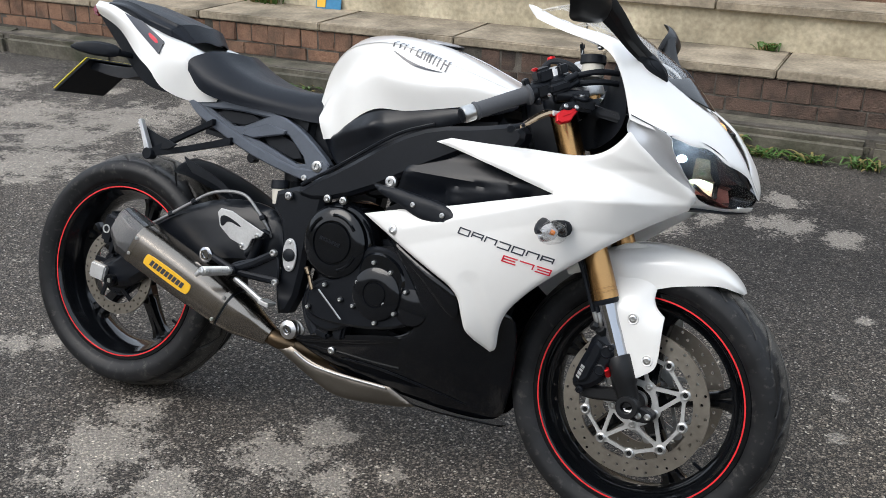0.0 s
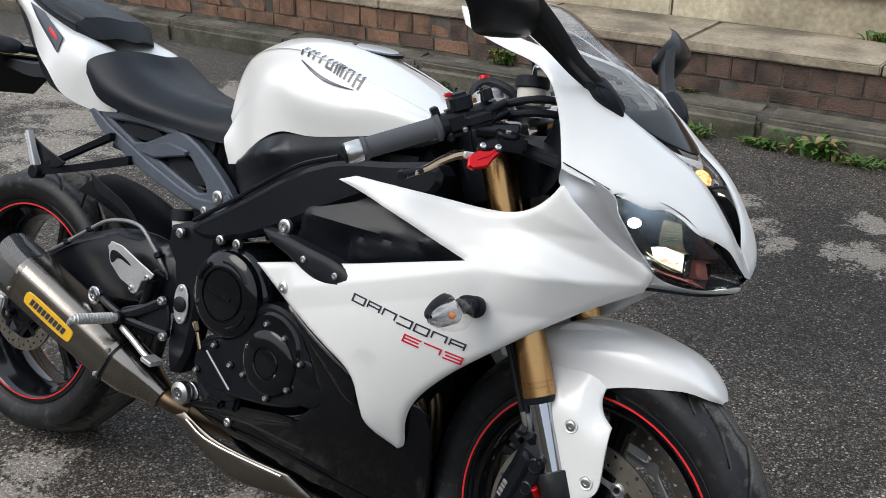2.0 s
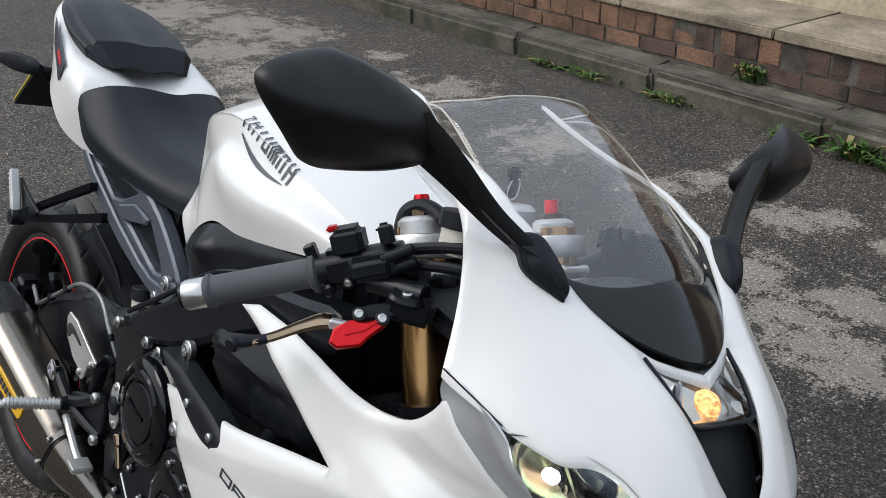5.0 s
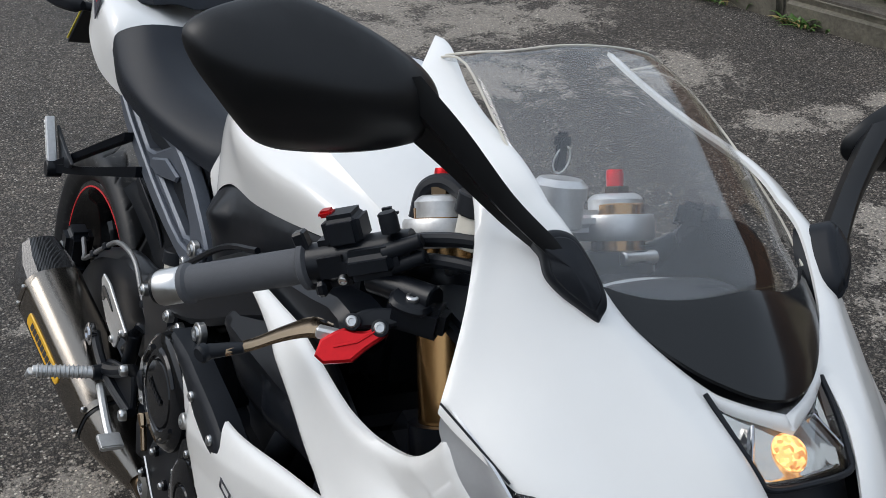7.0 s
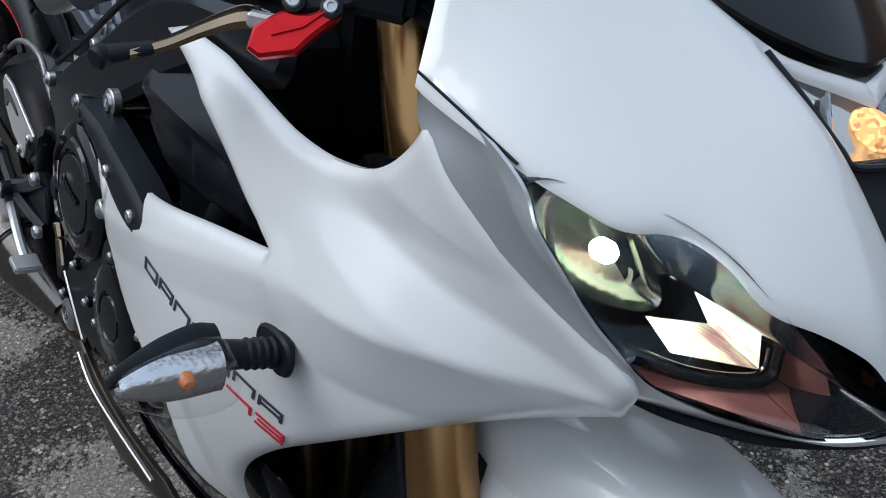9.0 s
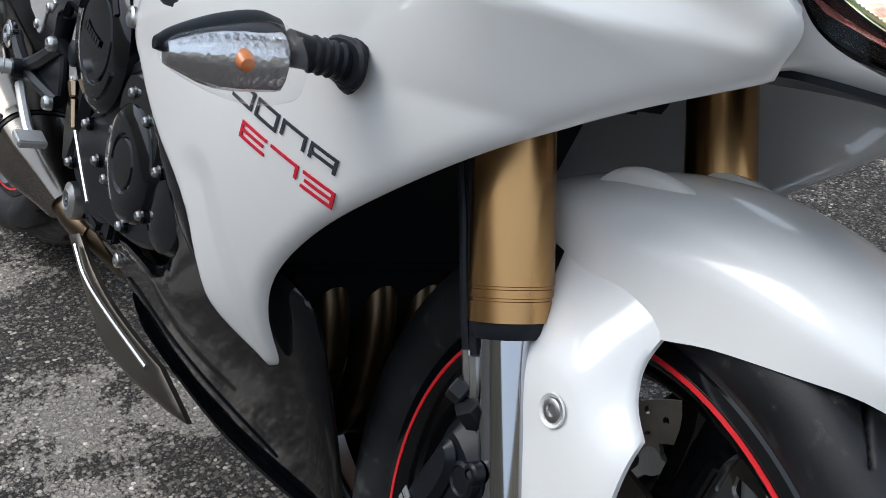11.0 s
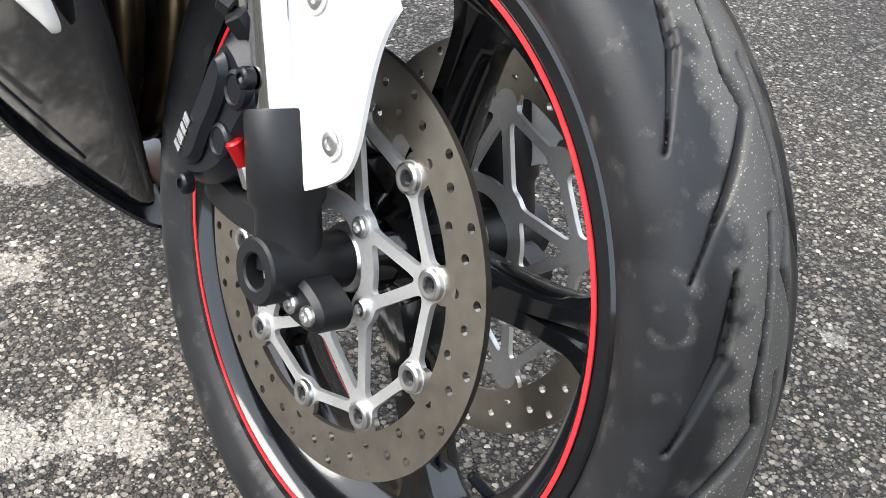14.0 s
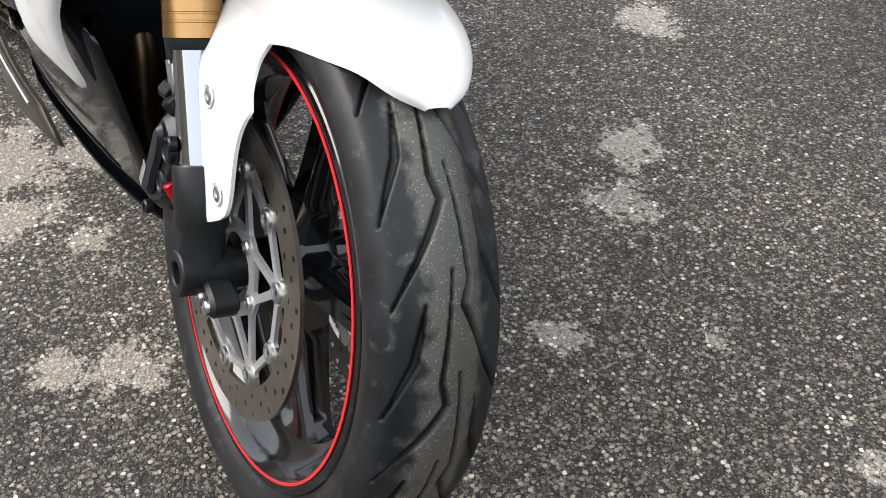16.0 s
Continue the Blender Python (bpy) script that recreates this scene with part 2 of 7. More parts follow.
def carbon():
    m = surface("carbon_weave", (0.02, 0.02, 0.021), 0.25, 0.0, 0.7, 0.1, 90)
    t, p = m.node_tree, m.node_tree.nodes["Principled BSDF"]
    co = t.nodes["Texture Coordinate"]
    w = t.nodes.new("ShaderNodeTexWave")
    w.inputs["Scale"].default_value, w.bands_direction = 120, "DIAGONAL"
    t.links.new(co.outputs["Object"], w.inputs["Vector"])
    b = t.nodes.new("ShaderNodeBump")
    b.inputs["Strength"].default_value, b.inputs["Distance"].default_value = 0.5, 0.001
    t.links.new(w.outputs["Fac"], b.inputs["Height"])
    t.links.new(b.outputs[0], p.inputs["Normal"])
    return m


CARBON = carbon()


def asphalt():
    """Worn tarmac: dark binder, pale and brown stone chips, and pale weathered patches with ragged edges."""
    m = bpy.data.materials.new("worn_asphalt")
    t, p = nodes_of(m)
    L, N = t.links.new, t.nodes.new
    co = N("ShaderNodeTexCoord").outputs["Object"]

    def noise_at(scale, detail=6.0, rough=0.6):
        n = N("ShaderNodeTexNoise")
        n.inputs["Scale"].default_value, n.inputs["Detail"].default_value, n.inputs["Roughness"].default_value = scale, detail, rough
        L(co, n.inputs["Vector"])
        return n.outputs["Fac"]

    def ramp(src, stops):
        r = N("ShaderNodeValToRGB")
        L(src, r.inputs[0])
        while len(r.color_ramp.elements) < len(stops):
            r.color_ramp.elements.new(0.5)
        for e, (pos, c) in zip(r.color_ramp.elements, stops):
            e.position, e.color = pos, (*c, 1) if isinstance(c, tuple) else (c, c, c, 1)
        return r.outputs[0]

    def mixed(kind, fac, a, b):
        x = N("ShaderNodeMixRGB")
        x.blend_type = kind
        for i, v in ((0, fac), (1, a), (2, b)):
            if isinstance(v, (int, float)):
                x.inputs[i].default_value = v
            elif isinstance(v, tuple):
                x.inputs[i].default_value = (*v, 1)
            else:
                L(v, x.inputs[i])
        return x.outputs[0]

    def calc(op, *args):
        x = N("ShaderNodeMath")
        x.operation = op
        for i, v in enumerate(args):
            if isinstance(v, (int, float)):
                x.inputs[i].default_value = v
            else:
                L(v, x.inputs[i])
        return x.outputs[0]

    def cells(scale):
        v = N("ShaderNodeTexVoronoi")
        v.inputs["Scale"].default_value = scale
        L(co, v.inputs["Vector"])
        sep = N("ShaderNodeSeparateColor")
        L(v.outputs["Color"], sep.inputs[0])
        return v.outputs["Distance"], sep.outputs[0], sep.outputs[1]

    d1, tone1, pick1 = cells(150)
    d2, tone2, pick2 = cells(360)
    big = ramp(tone1, [(0.0, (0.052, 0.045, 0.039)), (0.4, (0.118, 0.101, 0.085)), (0.75, (0.205, 0.178, 0.149)), (0.93, (0.31, 0.274, 0.232)), (1.0, (0.58, 0.54, 0.48))])
    fine = ramp(tone2, [(0.0, (0.013, 0.011, 0.010)), (0.6, (0.050, 0.044, 0.037)), (0.88, (0.15, 0.13, 0.11)), (1.0, (0.34, 0.315, 0.28))])
    proud = calc("MULTIPLY", ramp(d1, [(0.44, 1.0), (0.60, 0.0)]), ramp(pick1, [(0.30, 0.0), (0.34, 1.0)]))
    grit = mixed("MULTIPLY", 1.0, fine, ramp(d2, [(0.25, 1.0), (0.65, 0.4)]))
    base = mixed("MIX", proud, grit, big)
    base = mixed("MULTIPLY", 1.0, base, ramp(noise_at(1.7), [(0.3, (0.58, 0.59, 0.605)), (0.7, (1.08, 1.07, 1.05))]))
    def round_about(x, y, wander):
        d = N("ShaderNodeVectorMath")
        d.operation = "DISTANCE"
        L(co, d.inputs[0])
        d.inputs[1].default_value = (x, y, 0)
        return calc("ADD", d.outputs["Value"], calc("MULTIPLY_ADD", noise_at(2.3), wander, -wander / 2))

    # a broad lighter stretch, and a broad darker one nearer the wall
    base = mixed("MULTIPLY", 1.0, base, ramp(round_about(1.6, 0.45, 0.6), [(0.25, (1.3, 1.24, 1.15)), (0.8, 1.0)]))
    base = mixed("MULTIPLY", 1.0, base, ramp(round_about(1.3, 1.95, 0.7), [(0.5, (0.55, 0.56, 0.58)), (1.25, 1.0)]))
    # weathered pale patches (x, y, reach)
    near = ((-0.55, -0.05, 0.07), (-0.45, 0.01, 0.08), (-0.36, 0.07, 0.07), (0.14, -0.28, 0.17), (0.18, -0.40, 0.12), (0.11, -0.14, 0.10), (0.55, -0.12, 0.14), (0.59, 0.0, 0.09), (0.40, -0.34, 0.12), (0.72, -0.16, 0.08),
            (0.84, -0.08, 0.06), (1.12, -0.11, 0.06), (1.09, -0.19, 0.05), (0.64, 0.01, 0.07), (1.39, 0.40, 0.05), (1.20, 0.64, 0.07), (1.08, 0.76, 0.07), (1.50, 0.57, 0.03), (1.76, 0.59, 0.045), (1.73, 0.81, 0.04), (1.76, 1.36, 0.035), (0.74, 1.09, 0.08))
    far = ((-2.0, 1.76, 0.36), (-1.93, 2.19, 0.42), (-1.28, 1.83, 0.32), (-2.49, 2.0, 0.4), (-1.75, 1.36, 0.36), (-3.06, 2.01, 0.4), (-4.15, 2.2, 0.5), (-3.55, 2.35, 0.4), (-3.17, 2.5, 0.3), (-1.75, 2.5, 0.24), (-0.93, 2.37, 0.3), (-0.34, 2.31, 0.15),
           (-0.26, 2.5, 0.13), (-0.24, 2.76, 0.12), (0.15, 2.43, 0.16), (0.24, 2.54, 0.12), (0.31, 2.0, 0.16), (0.55, 1.85, 0.18), (0.69, 1.78, 0.22), (0.63, 2.06, 0.2), (0.82, 1.71, 0.16), (0.65, 2.45, 0.13), (0.82, 2.25, 0.15), (0.97, 2.19, 0.12), (1.10, 2.07, 0.10), (0.96, 1.93, 0.13), (0.51, 2.48, 0.1), (0.86, 2.46, 0.1), (1.40, 2.15, 0.18), (1.35, 2.48, 0.12), (1.62, 2.1, 0.12), (-2.45, 2.61, 0.13))
    total = None
    for x, y, r in near + far:
        d = N("ShaderNodeVectorMath")
        d.operation = "DISTANCE"
        L(co, d.inputs[0])
        d.inputs[1].default_value = (x, y, 0)
        here = calc("MULTIPLY_ADD", d.outputs["Value"], -1 / r, 1.0)
        total = here if total is None else calc("MAXIMUM", total, here)
    total = calc("MAXIMUM", total, -0.9)
    wide = calc("MULTIPLY_ADD", noise_at(0.9, 4.0), 2.2, -1.75)
    total = calc("MAXIMUM", total, wide)
    rag = calc("MULTIPLY_ADD", noise_at(9.0, 8.0, 0.7), 2.6, -1.3)
    speck = calc("MULTIPLY_ADD", noise_at(70.0, 4.0, 0.7), 1.7, -0.85)
    amount = calc("ADD", calc("ADD", calc("MULTIPLY", total, 0.7), rag), speck)
    mask = ramp(amount, [(0.16, 0.0), (0.34, 0.95)])
    dust = mixed("MULTIPLY", 1.0, (0.34, 0.315, 0.28), ramp(noise_at(140.0, 3.0), [(0.3, 0.45), (0.68, (1.25, 1.23, 1.2))]))
    dusty = mixed("ADD", 0.62, mixed("MULTIPLY", 1.0, base, (1.1, 1.08, 1.04)), dust)
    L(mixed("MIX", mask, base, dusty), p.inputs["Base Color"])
    L(ramp(noise_at(30.0), [(0.3, 0.62), (0.7, 0.9)]), p.inputs["Roughness"])
    p.inputs["Specular IOR Level"].default_value = 0.35
    b1, b2 = N("ShaderNodeBump"), N("ShaderNodeBump")
    b1.inputs["Strength"].default_value, b1.inputs["Distance"].default_value = 0.8, 0.0035
    L(proud, b1.inputs["Height"])
    b2.inputs["Strength"].default_value, b2.inputs["Distance"].default_value = 0.7, 0.002
    b2.invert = True
    L(d2, b2.inputs["Height"])
    L(b1.outputs[0], b2.inputs["Normal"])
    L(b2.outputs[0], p.inputs["Normal"])
    return m


def masonry(name, low, high, scale=12.0, bump=0.5, stain=(0.05, 0.045, 0.035), stain_amount=0.5, by_piece=0.0):
    """Brick, stone or concrete with blotches, dark stains and a rough face; by_piece varies the tone from piece to piece."""
    m = bpy.data.materials.new(name)
    t, p = nodes_of(m)
    L, N = t.links.new, t.nodes.new
    co, info = N("ShaderNodeTexCoord"), N("ShaderNodeObjectInfo")
    off = N("ShaderNodeVectorMath")
    off.operation = "MULTIPLY_ADD"
    cb = N("ShaderNodeCombineXYZ")
    for i in range(3):
        L(info.outputs["Random"], cb.inputs[i])
    L(cb.outputs[0], off.inputs[0])
    off.inputs[1].default_value = (40, 23, 31)
    L(co.outputs["Object"], off.inputs[2])
    n1, n2, n3 = (N("ShaderNodeTexNoise") for _ in range(3))
    for n, s in ((n1, scale), (n2, scale * 9), (n3, scale * 0.35)):
        n.inputs["Scale"].default_value, n.inputs["Detail"].default_value = s, 6
        L(off.outputs[0], n.inputs["Vector"])
    mix = N("ShaderNodeMixRGB")
    mix.inputs[1].default_value, mix.inputs[2].default_value = (*low, 1), (*high, 1)
    tone = N("ShaderNodeMath")
    tone.operation = "MULTIPLY_ADD"
    tone.inputs[1].default_value = by_piece
    L(info.outputs["Random"], tone.inputs[0])
    mr = N("ShaderNodeMapRange")
    mr.inputs["From Min"].default_value, mr.inputs["From Max"].default_value = 0.3, 0.7
    L(n1.outputs["Fac"], mr.inputs["Value"])
    L(mr.outputs[0], tone.inputs[2])
    tone.use_clamp = True
    L(tone.outputs[0], mix.inputs[0])
    st = N("ShaderNodeMapRange")
    st.inputs["From Min"].default_value, st.inputs["From Max"].default_value, st.inputs["To Max"].default_value = 0.48, 0.68, stain_amount
    L(n3.outputs["Fac"], st.inputs["Value"])
    dark = N("ShaderNodeMixRGB")
    L(st.outputs[0], dark.inputs[0])
    L(mix.outputs[0], dark.inputs[1])
    dark.inputs[2].default_value = (*stain, 1)
    g = N("ShaderNodeMixRGB")
    g.blend_type, g.inputs[0].default_value = "OVERLAY", 0.5
    L(dark.outputs[0], g.inputs[1])
    L(n2.outputs["Fac"], g.inputs[2])
    L(g.outputs[0], p.inputs["Base Color"])
    p.inputs["Roughness"].default_value = 0.88
    b = N("ShaderNodeBump")
    b.inputs["Strength"].default_value, b.inputs["Distance"].default_value = bump, 0.006
    L(n2.outputs["Fac"], b.inputs["Height"])
    L(b.outputs[0], p.inputs["Normal"])
    return m


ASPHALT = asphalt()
BRICK = masonry("old_red_brick", (0.10, 0.052, 0.033), (0.225, 0.125, 0.078), 12, 1.0, (0.045, 0.036, 0.027), 0.8, 0.75)
SOOTY = masonry("soot_stained_brick", (0.035, 0.024, 0.019), (0.11, 0.07, 0.052), 14, 1.0, (0.022, 0.019, 0.015), 0.85, 0.8)
MORTAR = masonry("dirty_mortar", (0.05, 0.044, 0.036), (0.13, 0.115, 0.095), 14, 0.6, (0.025, 0.024, 0.018), 0.6)
KERB = masonry("mossy_kerb_concrete", (0.055, 0.052, 0.038), (0.15, 0.135, 0.105), 7, 1.0, (0.028, 0.034, 0.014), 0.85, 0.3)
COPING = masonry("weathered_coping_stone", (0.16, 0.132, 0.095), (0.37, 0.31, 0.225), 6, 0.7, (0.06, 0.052, 0.036), 0.7, 0.3)
CREAM = masonry("cream_stone_wall", (0.36, 0.31, 0.21), (0.58, 0.51, 0.37), 4, 0.5, (0.17, 0.14, 0.09), 0.6, 0.3)
LEAF = surface("weed_leaf", (0.06, 0.13, 0.022), 0.5, 0.0, 0.0, 0.35, 40)
DRY_LEAF = surface("dry_weed", (0.22, 0.17, 0.06), 0.6, 0.0, 0.0, 0.3, 40)


# ---- mesh tools ----
from mathutils.bvhtree import BVHTree
from mathutils.geometry import delaunay_2d_cdt


def finish(ob_name, bm, mat, parent=None, label="", angle=35.0):
    me = bpy.data.meshes.new(ob_name)
    bmesh.ops.recalc_face_normals(bm, faces=bm.faces)
    bm.to_mesh(me)
    bm.free()
    me.materials.append(mat)
    me.polygons.foreach_set("use_smooth", [True] * len(me.polygons))
    me.set_sharp_from_angle(angle=radians(angle))
    ob = new(ob_name, me)
    if parent is not None:
        ob.parent = parent
    if label:
        ob["label"] = label
    return ob


def part(name, bm, mat, parent, label="", angle=35.0):
    return finish(name, bm, mat, parent, label, angle)


def merge(*bms):
    out = bms[0]
    for b in bms[1:]:
        me = bpy.data.meshes.new("tmp")
        b.to_mesh(me)
        b.free()
        out.from_mesh(me)
        bpy.data.meshes.remove(me)
    return out


def moved(bm, m):
    bmesh.ops.transform(bm, matrix=m, verts=bm.verts)
    return bm


def mirrored(bm, mid=0.0):
    """The left-hand copy of a right-hand bmesh."""
    b = bm.copy()
    for v in b.verts:
        v.co.y = 2 * mid - v.co.y
    bmesh.ops.reverse_faces(b, faces=b.faces)
    return b


def spline(pts, n=8, closed=False):
    """Points along a smooth curve through pts."""
    P = [Vector(p) for p in pts]
    k = len(P)
    out = []
    segs = k if closed else k - 1
    for i in range(segs):
        p1, p2 = P[i], P[(i + 1) % k]
        p0 = P[i - 1] if (i > 0 or closed) else p1 * 2 - p2
        p3 = P[(i + 2) % k] if (i + 2 < k or closed) else p2 * 2 - p1
        for j in range(n):
            t = j / n
            out.append(0.5 * ((2 * p1) + (p2 - p0) * t + (2 * p0 - 5 * p1 + 4 * p2 - p3) * t * t + (3 * p1 - p0 - 3 * p2 + p3) * t ** 3))
    if not closed:
        out.append(P[-1].copy())
    return out


def softened(outline, times=3):
    """A closed outline with its corners cut round, but for those marked with a third value of 1."""
    pts = [(Vector(p[:2]), len(p) > 2) for p in outline]
    for _ in range(times):
        nxt, k = [], len(pts)
        for i, (p, hard) in enumerate(pts):
            if hard:
                nxt.append((p, True))
            else:
                nxt.append((p * 0.75 + pts[i - 1][0] * 0.25, False))
                nxt.append((p * 0.75 + pts[(i + 1) % k][0] * 0.25, False))
        pts = nxt
    return [p for p, _ in pts]


def even(poly, step):
    """A closed outline cut into steps of about that length."""
    out = []
    k = len(poly)
    for i in range(k):
        a, b = poly[i], poly[(i + 1) % k]
        n = max(1, math.ceil((b - a).length / step))
        out += [a.lerp(b, j / n) for j in range(n)]
    return [p for i, p in enumerate(out) if (p - out[i - 1]).length > 1e-5]


def inside(P, poly):
    """Which of the points P (n x 2) lie inside the outline, and how far each is from it."""
    A = np.array(poly)
    Bq = np.roll(A, -1, 0)
    x, y = P[:, :1], P[:, 1:]
    cross = ((A[:, 1] > y) != (Bq[:, 1] > y)) & (x < (Bq[:, 0] - A[:, 0]) * (y - A[:, 1]) / (Bq[:, 1] - A[:, 1] + 1e-12) + A[:, 0])
    d = Bq - A
    t = np.clip(((P[:, None] - A) * d).sum(2) / ((d * d).sum(1) + 1e-12), 0, 1)
    dist = np.linalg.norm(P[:, None] - (A + t[..., None] * d), axis=2).min(1)
    return cross.sum(1) % 2 == 1, dist


def flat_mesh(poly, step, holes=(), ring=0.004):
    """Triangles that fill an outline: verts (n x 2), faces, and each vert's distance to the edge."""
    loops = [even(poly, step)] + [even(h, step) for h in holes]
    verts, edges = [], []
    for lp in loops:
        s = len(verts)
        verts += lp
        edges += [(s + i, s + (i + 1) % len(lp)) for i in range(len(lp))]
    A = np.array([tuple(v) for v in loops[0]])
    lo, hi = A.min(0), A.max(0)
    gx, gy = np.meshgrid(np.arange(lo[0] + step / 2, hi[0], step), np.arange(lo[1] + step / 2, hi[1], step * 0.87))
    gx[1::2] += step / 2
    G = np.stack([gx.ravel(), gy.ravel()], 1)
    nrm = np.roll(A, -1, 0) - np.roll(A, 1, 0)
    nrm = np.stack([-nrm[:, 1], nrm[:, 0]], 1) / (np.linalg.norm(nrm, axis=1, keepdims=True) + 1e-12)
    near = np.concatenate([A + nrm * ring, A - nrm * ring])
    ins, dist = inside(near, loops[0])
    near = near[ins & (dist > ring * 0.7)]
    ins, dist = inside(G, loops[0])
    G = G[ins & (dist > ring + step * 0.45)]
    free = np.concatenate([near, G])
    for h in loops[1:]:
        i2, d2 = inside(free, h)
        free = free[~i2 & (d2 > step * 0.3)]
    verts += [Vector(p) for p in free]
    v, _, f, _, _, _ = delaunay_2d_cdt(verts, edges, [], 0, 1e-6)
    V = np.array([tuple(p) for p in v])
    C = np.array([V[list(q)].mean(0) for q in f])
    ok, _ = inside(C, loops[0])
    for h in loops[1:]:
        ok &= ~inside(C, h)[0]
    _, dist = inside(V, loops[0])
    for h in loops[1:]:
        dist = np.minimum(dist, inside(V, h)[1])
    return V, [q for q, o in zip(f, ok) if o], dist


class Sheet:
    """A smooth height over a plane through a few known places (u, v, height)."""

    def __init__(self, pts, smooth=1e-5):
        P = np.array(pts, float)
        self.c, n = P[:, :2], len(P)
        K = self.k(P[:, :2]) + smooth * np.eye(n)
        T = np.c_[np.ones(n), P[:, :2]]
        S = np.block([[K, T], [T.T, np.zeros((3, 3))]])
        self.w = np.linalg.solve(S, np.r_[P[:, 2], 0, 0, 0])

    def k(self, q):
        r2 = ((q[:, None] - self.c) ** 2).sum(2)
        return 0.5 * r2 * np.log(r2 + 1e-9)

    def __call__(self, q):
        q = np.atleast_2d(np.array(q, float))
        return self.k(q) @ self.w[:-3] + np.c_[np.ones(len(q)), q] @ self.w[-3:]


AXES = {"y": lambda u, v, h: (u, h, v), "z": lambda u, v, h: (u, v, h), "x": lambda u, v, h: (h, u, v)}


def skin(outline, sheet, axis="y", inward=1.0, step=0.012, thick=0.003, roll=0.005, holes=(), lift=0.0, soft=3, ring=0.004):
    """A thin panel: an outline filled and bent onto a sheet, its edge rolled inwards. axis: which way the height runs."""
    V, F, dist = flat_mesh(softened(outline, soft), step, [softened(h, soft) for h in holes], ring)
    H = sheet(V) + inward * roll * np.exp(-(dist / 0.004) ** 1.5) - inward * lift
    bm = bmesh.new()
    vs = [bm.verts.new(AXES[axis](u, v, h)) for (u, v), h in zip(V, H)]
    for f in F:
        bm.faces.new([vs[i] for i in f])
    bmesh.ops.recalc_face_normals(bm, faces=bm.faces)
    if thick:
        mean = sum((f.normal[{"x": 0, "y": 1, "z": 2}[axis]] for f in bm.faces)) * inward
        if mean > 0:
            bmesh.ops.reverse_faces(bm, faces=bm.faces)
        res = bmesh.ops.extrude_face_region(bm, geom=list(bm.faces))
        off = Vector(AXES[axis](0, 0, inward * thick))
        for v in (g for g in res["geom"] if isinstance(g, bmesh.types.BMVert)):
            v.co += off
    return bm


def plate(outline, thick, m=None, bevel=0.0015, holes=(), soft=2, step=None):
    """A flat plate of that outline (u, v) in the local x-z plane, thick along local y, with eased edges."""
    poly = softened(outline, soft)
    if holes or step:
        V, F, _ = flat_mesh(poly, step or 0.02, [softened(h, soft) for h in holes], 0.5)
    else:
        V, F = np.array([tuple(p) for p in poly]), [tuple(range(len(poly)))]
    bm = bmesh.new()
    vs = [bm.verts.new((u, -thick / 2, v)) for u, v in V]
    for f in F:
        bm.faces.new([vs[i] for i in f])
    res = bmesh.ops.extrude_face_region(bm, geom=list(bm.faces))
    for v in (g for g in res["geom"] if isinstance(g, bmesh.types.BMVert)):
        v.co.y += thick
    bmesh.ops.recalc_face_normals(bm, faces=bm.faces)
    if bevel:
        sharp = [e for e in bm.edges if len(e.link_faces) == 2 and e.calc_face_angle(0) > 1.2 and abs(e.verts[0].co.y - e.verts[1].co.y) < 1e-6]
        bmesh.ops.bevel(bm, geom=sharp, offset=bevel, segments=1, affect="EDGES", clamp_overlap=True)
    return moved(bm, m) if m else bm


def box(sx, sy, sz, m=None, bevel=0.003, segs=2):
    bm = bmesh.new()
    bmesh.ops.create_cube(bm, size=1, matrix=Matrix.Diagonal((sx, sy, sz, 1)))
    if bevel:
        bmesh.ops.bevel(bm, geom=list(bm.edges), offset=bevel, segments=segs, affect="EDGES", clamp_overlap=True)
    return moved(bm, m) if m else bm


def along(p, d):
    """The pose at p whose y axis runs along d."""
    q = Vector(d).to_track_quat("Y", "Z")
    return Matrix.Translation(p) @ q.to_matrix().to_4x4()


def lathe(profile, m=None, n=48, closed=False):
    """A turned form: profile (radius, place along local y)."""
    bm = bmesh.new()
    rings = []
    for r, a in profile:
        if r < 1e-6:
            rings.append([bm.verts.new((0, a, 0))])
        else:
            rings.append([bm.verts.new((r * math.cos(2 * math.pi * i / n), a, r * math.sin(2 * math.pi * i / n))) for i in range(n)])
    pairs = list(zip(rings, rings[1:])) + ([(rings[-1], rings[0])] if closed else [])
    for A, Bq in pairs:
        for i in range(n):
            j = (i + 1) % n
            q = [A[i % len(A)], A[j % len(A)], Bq[j % len(Bq)], Bq[i % len(Bq)]]
            q = [v for k, v in enumerate(q) if v not in q[:k]]
            if len(q) > 2:
                bm.faces.new(q)
    return moved(bm, m) if m else bm


def rod(a, b, r, r2=None, n=20, ease=0.0015):
    """A round bar from a to b with eased ends."""
    a, b = Vector(a), Vector(b)
    r2 = r if r2 is None else r2
    L_ = (b - a).length
    e = min(ease, r * 0.4, L_ * 0.3)
    return lathe([(0, 0), (r - e, 0), (r, e), (r2, L_ - e), (r2 - e, L_), (0, L_)], along(a, b - a), n)


